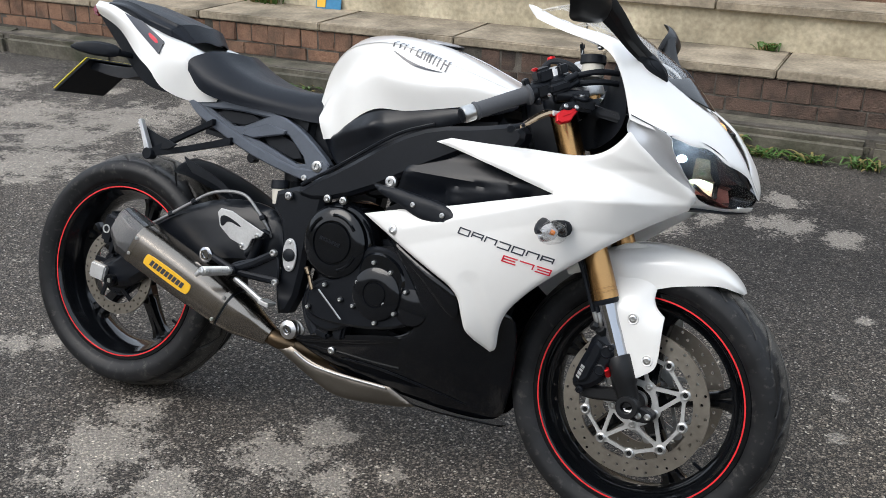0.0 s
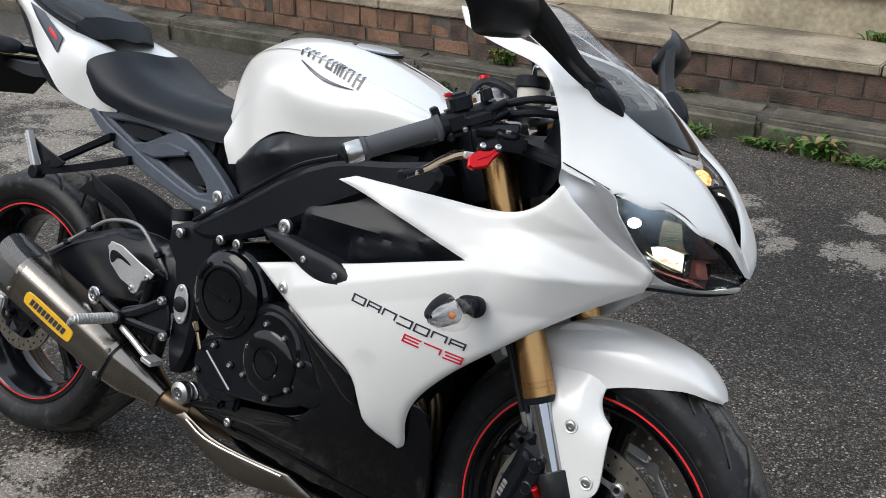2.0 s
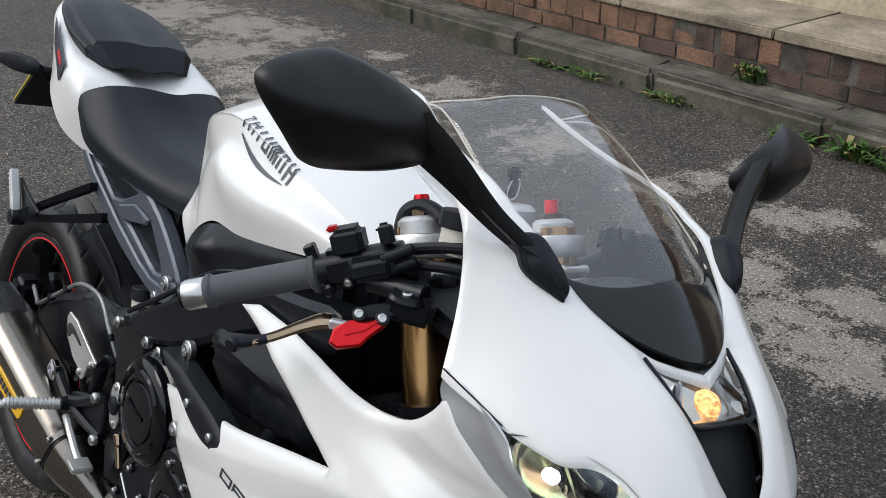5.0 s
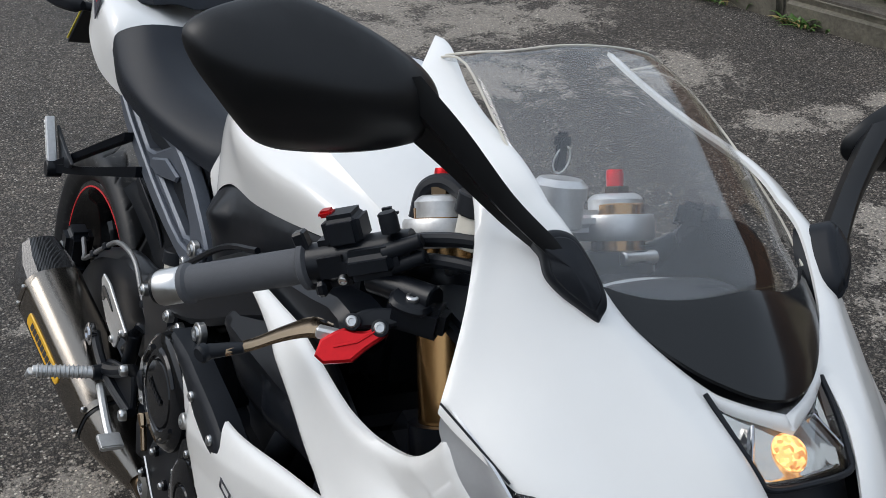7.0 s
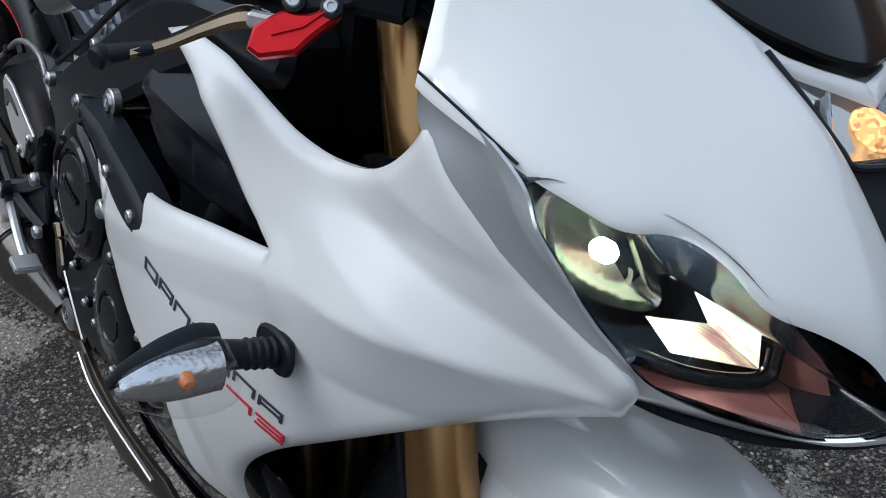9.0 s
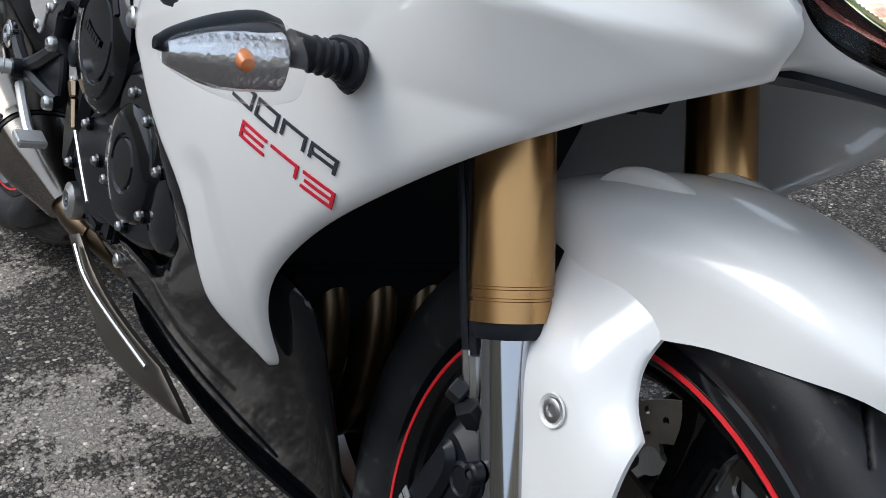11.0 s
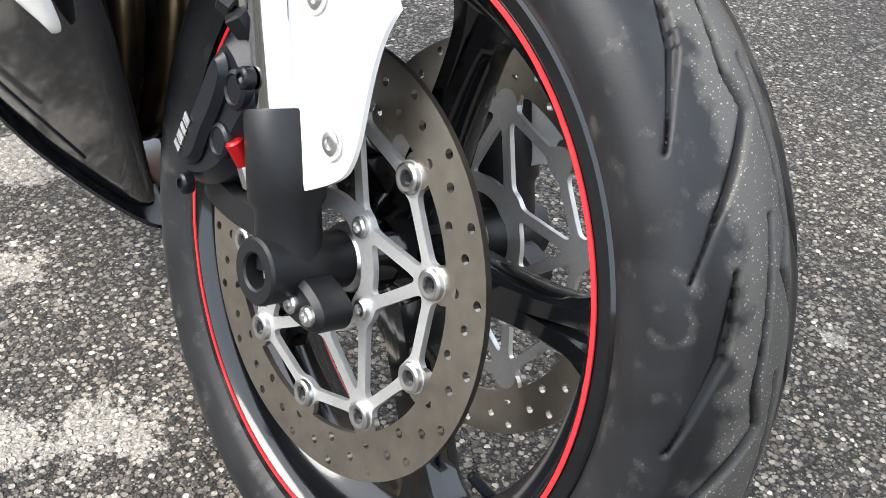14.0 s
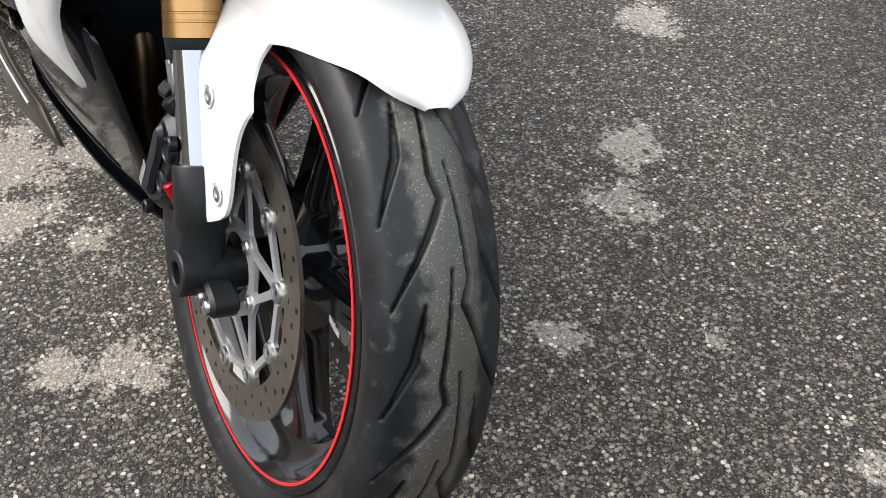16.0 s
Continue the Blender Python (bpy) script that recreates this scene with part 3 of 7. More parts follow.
def hose(pts, r, n=10, steps=8, taper=None):
    """A round tube along a smooth curve."""
    C = spline(pts, steps)
    bm = bmesh.new()
    prev, up = None, Vector((0.13, 0.31, 0.94))
    for i, c in enumerate(C):
        d = (C[min(i + 1, len(C) - 1)] - C[max(i - 1, 0)]).normalized()
        s = d.cross(up).normalized()
        up = s.cross(d).normalized()
        rr = r if taper is None else r + (taper - r) * i / (len(C) - 1)
        ringv = [bm.verts.new(c + (s * math.cos(a) + up * math.sin(a)) * rr) for a in (2 * math.pi * k / n for k in range(n))]
        if prev:
            for k in range(n):
                bm.faces.new([prev[k], prev[(k + 1) % n], ringv[(k + 1) % n], ringv[k]])
        else:
            bm.faces.new(list(reversed(ringv)))
        prev = ringv
    bm.faces.new(prev)
    return bm


def loft(rows, nu=4, nv=4, closed=False, caps=False):
    """A smooth skin over rows of places; each row a section, open or closed."""
    fine = [spline(r, nv, closed) for r in rows]
    k = len(fine[0])
    cols = [spline([row[i] for row in fine], nu) for i in range(k)]
    bm = bmesh.new()
    g = [[bm.verts.new(c[j]) for c in cols] for j in range(len(cols[0]))]
    for a, b in zip(g, g[1:]):
        for i in range(k if closed else k - 1):
            bm.faces.new([a[i], a[(i + 1) % k], b[(i + 1) % k], b[i]])
    if caps:
        bm.faces.new(list(reversed(g[0])))
        bm.faces.new(g[-1])
    return bm


def screw(p, d, r=0.007, h=0.004):
    """A button-head screw with a hexagon socket."""
    prof = [(0, h * 0.35), (r * 0.45, h * 0.35), (r * 0.5, h), (r * 0.75, h * 0.95), (r * 0.95, h * 0.6), (r, 0.0), (r, -0.004)]
    return lathe(prof, along(p, d), 16)


def washered(p, d, r=0.013):
    """A bolt with a wide round head and a recessed socket."""
    prof = [(0, 0.002), (r * 0.32, 0.002), (r * 0.38, 0.0055), (r * 0.62, 0.0055), (r * 0.68, 0.003), (r * 0.9, 0.0025), (r, 0.0015), (r, -0.006)]
    return lathe(prof, along(p, d), 20)


def bars_text(widths, height, m, gap=0.25, slant=0.0, arch=None, thick=0.0008):
    """Illegible lettering: one upright bar block a letter, as plain shapes on the local x-z plane."""
    bm = bmesh.new()
    x = 0.0
    for w in widths:
        quad = [(x, 0), (x + w, 0), (x + w + slant * height, height), (x + slant * height, height)]
        vs = [bm.verts.new((u, 0, v)) for u, v in quad] + [bm.verts.new((u, -thick, v)) for u, v in quad]
        bm.faces.new(vs[:4]), bm.faces.new(vs[4:])
        for i in range(4):
            bm.faces.new([vs[i], vs[(i + 1) % 4], vs[4 + (i + 1) % 4], vs[4 + i]])
        x += w * (1 + gap)
    return moved(bm, m)


# ---- ground ----
def ground_sheet():
    bm = bmesh.new()
    bmesh.ops.create_grid(bm, x_segments=40, y_segments=40, size=300)
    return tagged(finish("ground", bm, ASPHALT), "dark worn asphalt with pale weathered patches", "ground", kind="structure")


ground = ground_sheet()

# ---- stepped wall behind the motorcycle ----
X0, X1 = -7.0, 4.4
WALL_YAW = pose(0, 0, 0, 0, 0, 0.3)


def stone(sx, sy, sz, jitter, rng, bevel=0.008):
    bm = box(sx, sy, sz, None, bevel, 2)
    for v in bm.verts:
        v.co += Vector((rng.uniform(-1, 1), rng.uniform(-1, 1), rng.uniform(-1, 1))) * jitter
    me = bpy.data.meshes.new("stone")
    bm.to_mesh(me)
    bm.free()
    return me


def place(name, me, mat, parent, m):
    if not me.materials:
        me.materials.append(mat)
    ob = new(name, me)
    ob.material_slots[0].link = "OBJECT"
    ob.material_slots[0].material = mat
    ob.parent = parent
    ob.matrix_basis = m
    return ob


def wall_core(name, y0, y1, z0, z1, mat, label):
    bm = box(X1 - X0 + 0.4, y1 - y0, z1 - z0, pose((X0 + X1) / 2, (y0 + y1) / 2, (z0 + z1) / 2), 0.0)
    w = finish(name, bm, mat)
    w.matrix_basis = WALL_YAW
    return tagged(w, label, "wall", kind="structure")


def build_wall():
    rng = random.Random(4)
    kerb = wall_core("kerb", 3.20, 3.62, -0.1, 0.125, MORTAR, "mossy concrete kerb along the foot of a brick wall")
    low = wall_core("wall_low", 3.332, 3.82, 0.1, 0.338, MORTAR, "low wall of weathered red brick with stone coping")
    high = wall_core("wall_high", 3.83, 4.25, 0.2, 0.575, MORTAR, "cream stone retaining wall with coping")
    back = wall_core("wall_back", 4.20, 4.6, 0.4, 1.7, BRICK, "red brick wall above the coping")
    worn = lambda x: SOOTY if x + rng.uniform(-0.8, 0.8) > -0.9 else BRICK
    kerbs = [stone(0.902, 0.19, 0.2, 0.004, rng, 0.024) for _ in range(5)]
    x = X0
    while x < X1:
        place("kerb_stone", rng.choice(kerbs), KERB, kerb, pose(x, 3.272 + rng.uniform(-0.005, 0.005), 0.026 + rng.uniform(-0.003, 0.003), 8 + rng.uniform(-1.5, 1.5), 0, rng.uniform(-0.4, 0.4)))
        x += 0.908
    bricks = [stone(0.217, 0.1, 0.070, 0.003, rng, 0.004) for _ in range(12)]
    heads = [stone(0.111, 0.1, 0.107, 0.003, rng, 0.004) for _ in range(12)]
    x = X0
    while x < X1:
        place("brick", rng.choice(bricks), worn(x), low, pose(x, 3.378 + rng.uniform(-0.004, 0.004), 0.186, 0, 0, rng.uniform(-1, 1)))
        x += 0.223
    x = X0 + 0.03
    while x < X1:
        place("brick", rng.choice(heads), worn(x), low, pose(x, 3.378 + rng.uniform(-0.005, 0.005), 0.28, 0, rng.uniform(-1, 1), rng.uniform(-1, 1)))
        x += 0.116
    copes = [stone(0.855, 0.56, 0.046, 0.002, rng, 0.006) for _ in range(5)]
    x = X0 - 0.05
    while x < X1:
        place("coping_slab", rng.choice(copes), COPING, low, pose(x, 3.59 + rng.uniform(-0.004, 0.004), 0.362 + rng.uniform(-0.001, 0.001), 0.3, 0, 0))
        x += 0.863
    slabs = [stone(1.63, 0.06, 0.2, 0.003, rng, 0.006) for _ in range(3)]
    x = X0 - 0.37
    while x < X1:
        place("stone_block", rng.choice(slabs), CREAM, high, pose(x, 3.85, 0.482))
        x += 1.642
    copes2 = [stone(1.05, 0.5, 0.05, 0.002, rng, 0.006) for _ in range(4)]
    x = X0 - 0.2
    while x < X1:
        place("coping_slab", rng.choice(copes2), COPING, high, pose(x, 4.03 + rng.uniform(-0.004, 0.004), 0.602))
        x += 1.058


# ---- the motorcycle ----
bike = new("motorcycle")
bike.matrix_basis = pose(-0.0041, -0.0122, 0.0035, -15.8, 0.492, -1.003)
tagged(bike, "white and black sports motorcycle leaning on its stand on asphalt", "motorcycle")

RAKE = Vector((-0.397, 0, 0.918))
AXLE_F, AXLE_R = Vector((1.377, 0, 0.31)), Vector((0, 0, 0.31))
STEER = Matrix.Translation(AXLE_F) @ Matrix.Rotation(radians(-1.7), 4, RAKE) @ Matrix.Translation(-AXLE_F)
RIGHT = Vector((0, -1, 0))


def tyre_mesh(R, half, bead, n_around, n_across, periods, grooves, depth=0.0045, width=0.0034):
    """A tyre with sunk tread grooves. grooves: broken lines in (turn within one period, place across from -1 to 1)."""
    ctrl = [(bead, -half * 0.80), (bead + 0.012, -half * 0.93), (bead + (R - bead) * 0.45, -half * 1.0), (bead + (R - bead) * 0.72, -half * 0.86), (R - half * 0.20, -half * 0.55), (R - half * 0.04, -half * 0.25), (R, 0)]
    ctrl = ctrl + [(r, -a) for r, a in reversed(ctrl[:-1])]
    prof = np.array([tuple(p) for p in spline([(r, a, 0) for r, a in ctrl], 24)])[:, :2]
    s = np.r_[0, np.cumsum(np.linalg.norm(np.diff(prof, axis=0), axis=1))]
    q = np.linspace(0, s[-1], n_across)
    P = np.stack([np.interp(q, s, prof[:, 0]), np.interp(q, s, prof[:, 1])], 1)
    T = np.gradient(P, axis=0)
    Nn = np.stack([T[:, 1], -T[:, 0]], 1) / np.linalg.norm(T, axis=1)[:, None]
    Nn *= np.sign((Nn * (P - [bead + 0.02, 0])).sum(1))[:, None]
    th = (np.arange(n_around) + 0.5) * 2 * np.pi / n_around
    cut = np.zeros((n_around, n_across))
    per = 2 * np.pi / periods
    span = q - s[-1] / 2
    lo, hi = int(np.argmin(P[:, 1])), int(np.argmax(P[:, 1])) + 1
    U, Wv = np.meshgrid((th % per) * R, span, indexing="ij")
    for line in grooves:
        pts = [(a * per * R, float(np.interp(b * half, P[lo:hi, 1], span[lo:hi]))) for a, b in line]
        total = len(pts) - 1
        for i, (A, Bq) in enumerate(zip(pts, pts[1:])):
            for shift in (-per * R, 0, per * R):
                ax, ay = A[0] + shift, A[1]
                dx, dy = Bq[0] - A[0], Bq[1] - A[1]
                t = np.clip(((U - ax) * dx + (Wv - ay) * dy) / (dx * dx + dy * dy), 0, 1)
                d = np.hypot(U - ax - t * dx, Wv - ay - t * dy)
                along_line = (i + t) / total
                w = width * (0.45 + 0.75 * np.sin(np.pi * np.clip(along_line, 0.05, 0.95)))
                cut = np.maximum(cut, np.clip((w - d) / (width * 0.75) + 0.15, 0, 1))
    rad = P[None, :, 0] - cut * depth * Nn[None, :, 0]
    lat = P[None, :, 1] - cut * depth * Nn[None, :, 1]
    X = rad * np.cos(th)[:, None]
    Z = rad * np.sin(th)[:, None]
    V = np.stack([X, lat + 0 * X, Z], 2).reshape(-1, 3)
    i, j = np.meshgrid(np.arange(n_around), np.arange(n_across - 1), indexing="ij")
    a = i * n_across + j
    b = ((i + 1) % n_around) * n_across + j
    F = np.stack([a, b, b + 1, a + 1], 2).reshape(-1, 4)
    me = bpy.data.meshes.new("tyre")
    me.from_pydata(V.tolist(), [], F.tolist())
    me.polygons.foreach_set("use_smooth", [True] * len(me.polygons))
    me.set_sharp_from_angle(angle=radians(50))
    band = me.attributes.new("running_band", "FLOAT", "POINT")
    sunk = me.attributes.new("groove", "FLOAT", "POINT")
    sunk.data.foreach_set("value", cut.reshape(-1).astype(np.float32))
    share = np.clip(1.25 - np.abs(P[:, 1]) / (half * 0.46), 0, 1)
    band.data.foreach_set("value", np.tile(share, n_around).astype(np.float32))
    return me


def wheel(name, centre, half_rim, R, half_tyre, spokes, steer, hub_r, around, across, periods, grooves, label, turn=0.17):
    """A cast wheel: rim with its spokes, a tyre, and a red line round each flange."""
    m = steer @ Matrix.Translation(centre)
    b = half_rim
    rim = lathe([(0.231, -b), (0.233, -b + 0.002), (0.231, -b + 0.006), (0.218, -b + 0.008), (0.216, -b + 0.02), (0.206, -b + 0.03), (0.196, -0.012), (0.196, 0.012), (0.206, b - 0.03), (0.216, b - 0.02),
                 (0.218, b - 0.008), (0.231, b - 0.006), (0.233, b - 0.002), (0.231, b), (0.219, b), (0.214, b - 0.004), (0.211, b - 0.014), (0.200, b - 0.03), (0.188, 0.016), (0.186, 0), (0.188, -0.016),
                 (0.200, -b + 0.03), (0.211, -b + 0.014), (0.214, -b + 0.004), (0.219, -b)], None, 128, True)
    hub = lathe([(0, -0.055), (hub_r * 0.6, -0.055), (hub_r * 0.65, -0.03), (hub_r, -0.022), (hub_r, 0.022), (hub_r * 0.65, 0.03), (hub_r * 0.6, 0.055), (0, 0.055)], None, 40)
    pieces = [rim, hub]
    w = part(name, moved(merge(*pieces), m), RIM_BLACK, bike, label)
    for k in range(spokes):
        a = 2 * math.pi * (k + turn) / spokes
        arms = []
        for off in (-1, 1):
            rows = []
            for f, wd, d, swing in ((0.0, 0.018, 0.024, 0.10), (0.3, 0.014, 0.020, 0.055), (0.6, 0.011, 0.017, 0.045), (0.85, 0.011, 0.015, 0.055), (1.0, 0.016, 0.017, 0.085)):
                r = hub_r * 0.9 + (0.193 - hub_r * 0.9) * f
                ang = a + off * swing
                c = Vector((r * math.cos(ang), 0, r * math.sin(ang)))
                tng = Vector((-math.sin(ang), 0, math.cos(ang)))
                ax = Vector((0, 1, 0))
                rows.append([c + tng * wd + ax * d * 0.5, c + tng * wd * 0.5 + ax * d, c - tng * wd * 0.5 + ax * d, c - tng * wd + ax * d * 0.5,
                             c - tng * wd - ax * d * 0.5, c - tng * wd * 0.5 - ax * d, c + tng * wd * 0.5 - ax * d, c + tng * wd + ax * -d * 0.5])
            arms.append(loft(rows, 3, 1, True, True))
        part("spoke", moved(merge(*arms), m), RIM_BLACK, w)
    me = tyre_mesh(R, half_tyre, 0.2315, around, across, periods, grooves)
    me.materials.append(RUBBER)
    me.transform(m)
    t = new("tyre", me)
    t.parent = w
    t["label"] = "black rubber tyre with worn grooved tread"
    for side in (-1, 1):
        y = side * (b + 0.0005)
        line = lathe([(0.2220, y), (0.2220, y + side * 0.0012), (0.2189, y + side * 0.0012), (0.2189, y)], m, 128, True)
        part("rim_line", line, RED_LINE, w, "red line round the rim")
    valve = rod((0.19, 0.0, 0.0), (0.168, -0.012, 0.0), 0.004)
    part("valve", moved(valve, m @ Matrix.Rotation(0.7, 4, "Y")), MATT_BLACK, w)
    return w


HALF_TREAD = [
    [(1.0, -.06), (.45, -.20), (.33, -.10), (.10, -.42), (-.18, -.84)],
    [(.84, -.42), (.56, -.54), (.24, -.89)],
]
TREAD = HALF_TREAD + [[(a + 0.5, -b) for a, b in line] for line in HALF_TREAD]


def disc_ring(outer, inner, thick, hole_rows, m, n=96):
    """A drilled brake disc."""
    circle = lambda r, k, c=(0, 0): [Vector((c[0] + r * math.cos(2 * math.pi * i / k), c[1] + r * math.sin(2 * math.pi * i / k))) for i in range(k)]
    loops = [circle(outer, n), circle(inner, n)]
    for r, count, start, hr in hole_rows:
        for i in range(count):
            a = start + 2 * math.pi * i / count
            loops.append(circle(hr, 9, (r * math.cos(a), r * math.sin(a))))
    verts, edges = [], []
    for lp in loops:
        s = len(verts)
        verts += lp
        edges += [(s + i, s + (i + 1) % len(lp)) for i in range(len(lp))]
    v, _, f, _, _, _ = delaunay_2d_cdt(verts, edges, [], 0, 1e-7)
    V = np.array([tuple(p) for p in v])
    C = np.array([V[list(q)].mean(0) for q in f])
    rr = np.hypot(C[:, 0], C[:, 1])
    ok = (rr < outer) & (rr > inner)
    for r, count, start, hr in hole_rows:
        for i in range(count):
            a = start + 2 * math.pi * i / count
            ok &= np.hypot(C[:, 0] - r * math.cos(a), C[:, 1] - r * math.sin(a)) > hr * 0.93
    bm = bmesh.new()
    vs = [bm.verts.new((x, -thick / 2, z)) for x, z in V]
    for q, o in zip(f, ok):
        if o:
            bm.faces.new([vs[i] for i in q])
    res = bmesh.ops.extrude_face_region(bm, geom=list(bm.faces))
    for g in res["geom"]:
        if isinstance(g, bmesh.types.BMVert):
            g.co.y += thick
    return moved(bm, m)


def pierced(field, reach, cell, thick):
    """A flat plate in the local x-z plane where field(x, z) is below nought, cut along that line."""
    n = int(2 * reach / cell)
    u = np.linspace(-reach, reach, n + 1)
    X, Z = np.meshgrid(u, u, indexing="ij")
    Fv = field(X, Z)
    bm = bmesh.new()
    known = {}

    def corner(i, j):
        if (i, j) not in known:
            known[i, j] = bm.verts.new((X[i, j], -thick / 2, Z[i, j]))
        return known[i, j]

    def cut(p, q):
        key = (p, q) if p < q else (q, p)
        if key not in known:
            (a, b), (c, e) = key
            t = Fv[a, b] / (Fv[a, b] - Fv[c, e])
            known[key] = bm.verts.new((X[a, b] + (X[c, e] - X[a, b]) * t, -thick / 2, Z[a, b] + (Z[c, e] - Z[a, b]) * t))
        return known[key]

    for i in range(n):
        for j in range(n):
            sq = [(i, j), (i + 1, j), (i + 1, j + 1), (i, j + 1)]
            inn = [Fv[p] < 0 for p in sq]
            if not any(inn):
                continue
            loop = []
            for k in range(4):
                if inn[k]:
                    loop.append(corner(*sq[k]))
                if inn[k] != inn[(k + 1) % 4]:
                    loop.append(cut(sq[k], sq[(k + 1) % 4]))
            if len(loop) > 2:
                bm.faces.new(loop)
    res = bmesh.ops.extrude_face_region(bm, geom=list(bm.faces))
    for g in res["geom"]:
        if isinstance(g, bmesh.types.BMVert):
            g.co.y += thick
    return bm


def strut(a, b, w, t):
    """A flat bar in the local x-z plane."""
    a, b = Vector(a), Vector(b)
    d = (b - a)
    bm = box(d.length, t, w, None, 0.0012, 1)
    ang = math.atan2(d.z, d.x)
    return moved(bm, Matrix.Translation((a + b) / 2) @ Matrix.Rotation(-ang, 4, "Y"))


def front_disc(side):
    m = STEER @ Matrix.Translation(AXLE_F + Vector((0, side * 0.069, 0)))
    holes = [(0.1285, 20, 0.05, 0.0034), (0.1385, 20, 0.21, 0.0034), (0.1475, 20, 0.02, 0.0034)]
    d = part("brake_disc", disc_ring(0.155, 0.121, 0.0045, holes, m), DISC, bike, "drilled steel brake disc on a silver carrier")
    ring = lambda r, deg: Vector((r * math.cos(radians(deg)), 0, r * math.sin(radians(deg))))
    for k in range(10):
        part("disc_tab", moved(lathe([(0.0, -0.0021), (0.0125, -0.0021), (0.0125, 0.0021), (0.0, 0.0021)], Matrix.Translation(ring(0.1165, 22 + 36 * k)), 20), m), DISC, d)
    lines = []
    for k in range(5):
        main = 22 + 72 * k
        for s in (-36, 36):
            lines.append((ring(0.046, main + s), ring(0.106, main), 0.0041))
            lines.append((ring(0.106, main), ring(0.107, main + s), 0.0037))
    knots = [(ring(0.047, 58 + 72 * k), 0.0105) for k in range(5)] + [(ring(0.1085, 22 + 36 * k), 0.0112) for k in range(10)]

    def solid(X, Z):
        """Below nought inside the carrier: arms, knots and hub ring, with filleted corners."""
        fields = [abs(np.hypot(X, Z) - 0.043) - 0.0065]
        for a, b, r in lines:
            dx, dz = b.x - a.x, b.z - a.z
            t = np.clip(((X - a.x) * dx + (Z - a.z) * dz) / (dx * dx + dz * dz), 0, 1)
            fields.append(np.hypot(X - a.x - t * dx, Z - a.z - t * dz) - r)
        fields += [np.hypot(X - c.x, Z - c.z) - r for c, r in knots]
        soft = 0.0022
        return -soft * np.log(sum(np.exp(-np.clip(f, -0.03, 0.06) / soft) for f in fields))
    part("carrier", moved(pierced(solid, 0.122, 0.0019, 0.0046), m), CARRIER, d, "silver disc carrier with triangular windows", 40)
    for k in range(10):
        a = 22 + 36 * k
        part("bobbin", moved(lathe([(0.0050, side * 0.0034), (0.0056, side * 0.0062), (0.0082, side * 0.0066), (0.0102, side * 0.0056), (0.0106, side * 0.0020), (0.0050, side * 0.0020)], Matrix.Translation(ring(0.1085, a)), 22, True), m), STEEL, d)
        part("bobbin_pin", moved(lathe([(0, side * 0.0045), (0.0022, side * 0.0045), (0.0026, side * 0.0030), (0.0051, side * 0.0030), (0.0051, 0), (0, 0)], Matrix.Translation(ring(0.1085, a)), 14), m), BLACK_ALU, d)
    for k in range(5):
        part("carrier_bolt", moved(screw(ring(0.047, 58 + 72 * k) + Vector((0, side * 0.003, 0)), (0, side, 0), 0.0075, 0.004), m), STEEL, d)
    return d


def rear_disc():
    m = Matrix.Translation(AXLE_R + Vector((0, -0.088, 0)))
    d = part("rear_brake_disc", disc_ring(0.11, 0.082, 0.005, [(0.089, 16, 0.0, 0.003), (0.097, 16, 0.2, 0.003), (0.104, 16, 0.05, 0.003)], m), DISC, bike, "drilled rear brake disc")
    ring = lambda r, deg: Vector((r * math.cos(radians(deg)), 0, r * math.sin(radians(deg))))
    bits = [strut(ring(0.035, 72 * k), ring(0.086, 72 * k + 20), 0.012, 0.005) for k in range(5)] + [disc_ring(0.05, 0.03, 0.006, [], Matrix.Identity(4), 32)]
    part("carrier", moved(merge(*bits), m), SATIN_BLACK, d)
    sensor = disc_ring(0.062, 0.05, 0.004, [(0.056, 36, 0.0, 0.002)], Matrix.Translation(AXLE_R + Vector((0, -0.078, 0))), 72)
    part("speed_ring", sensor, SATIN_BLACK, d)
    return d


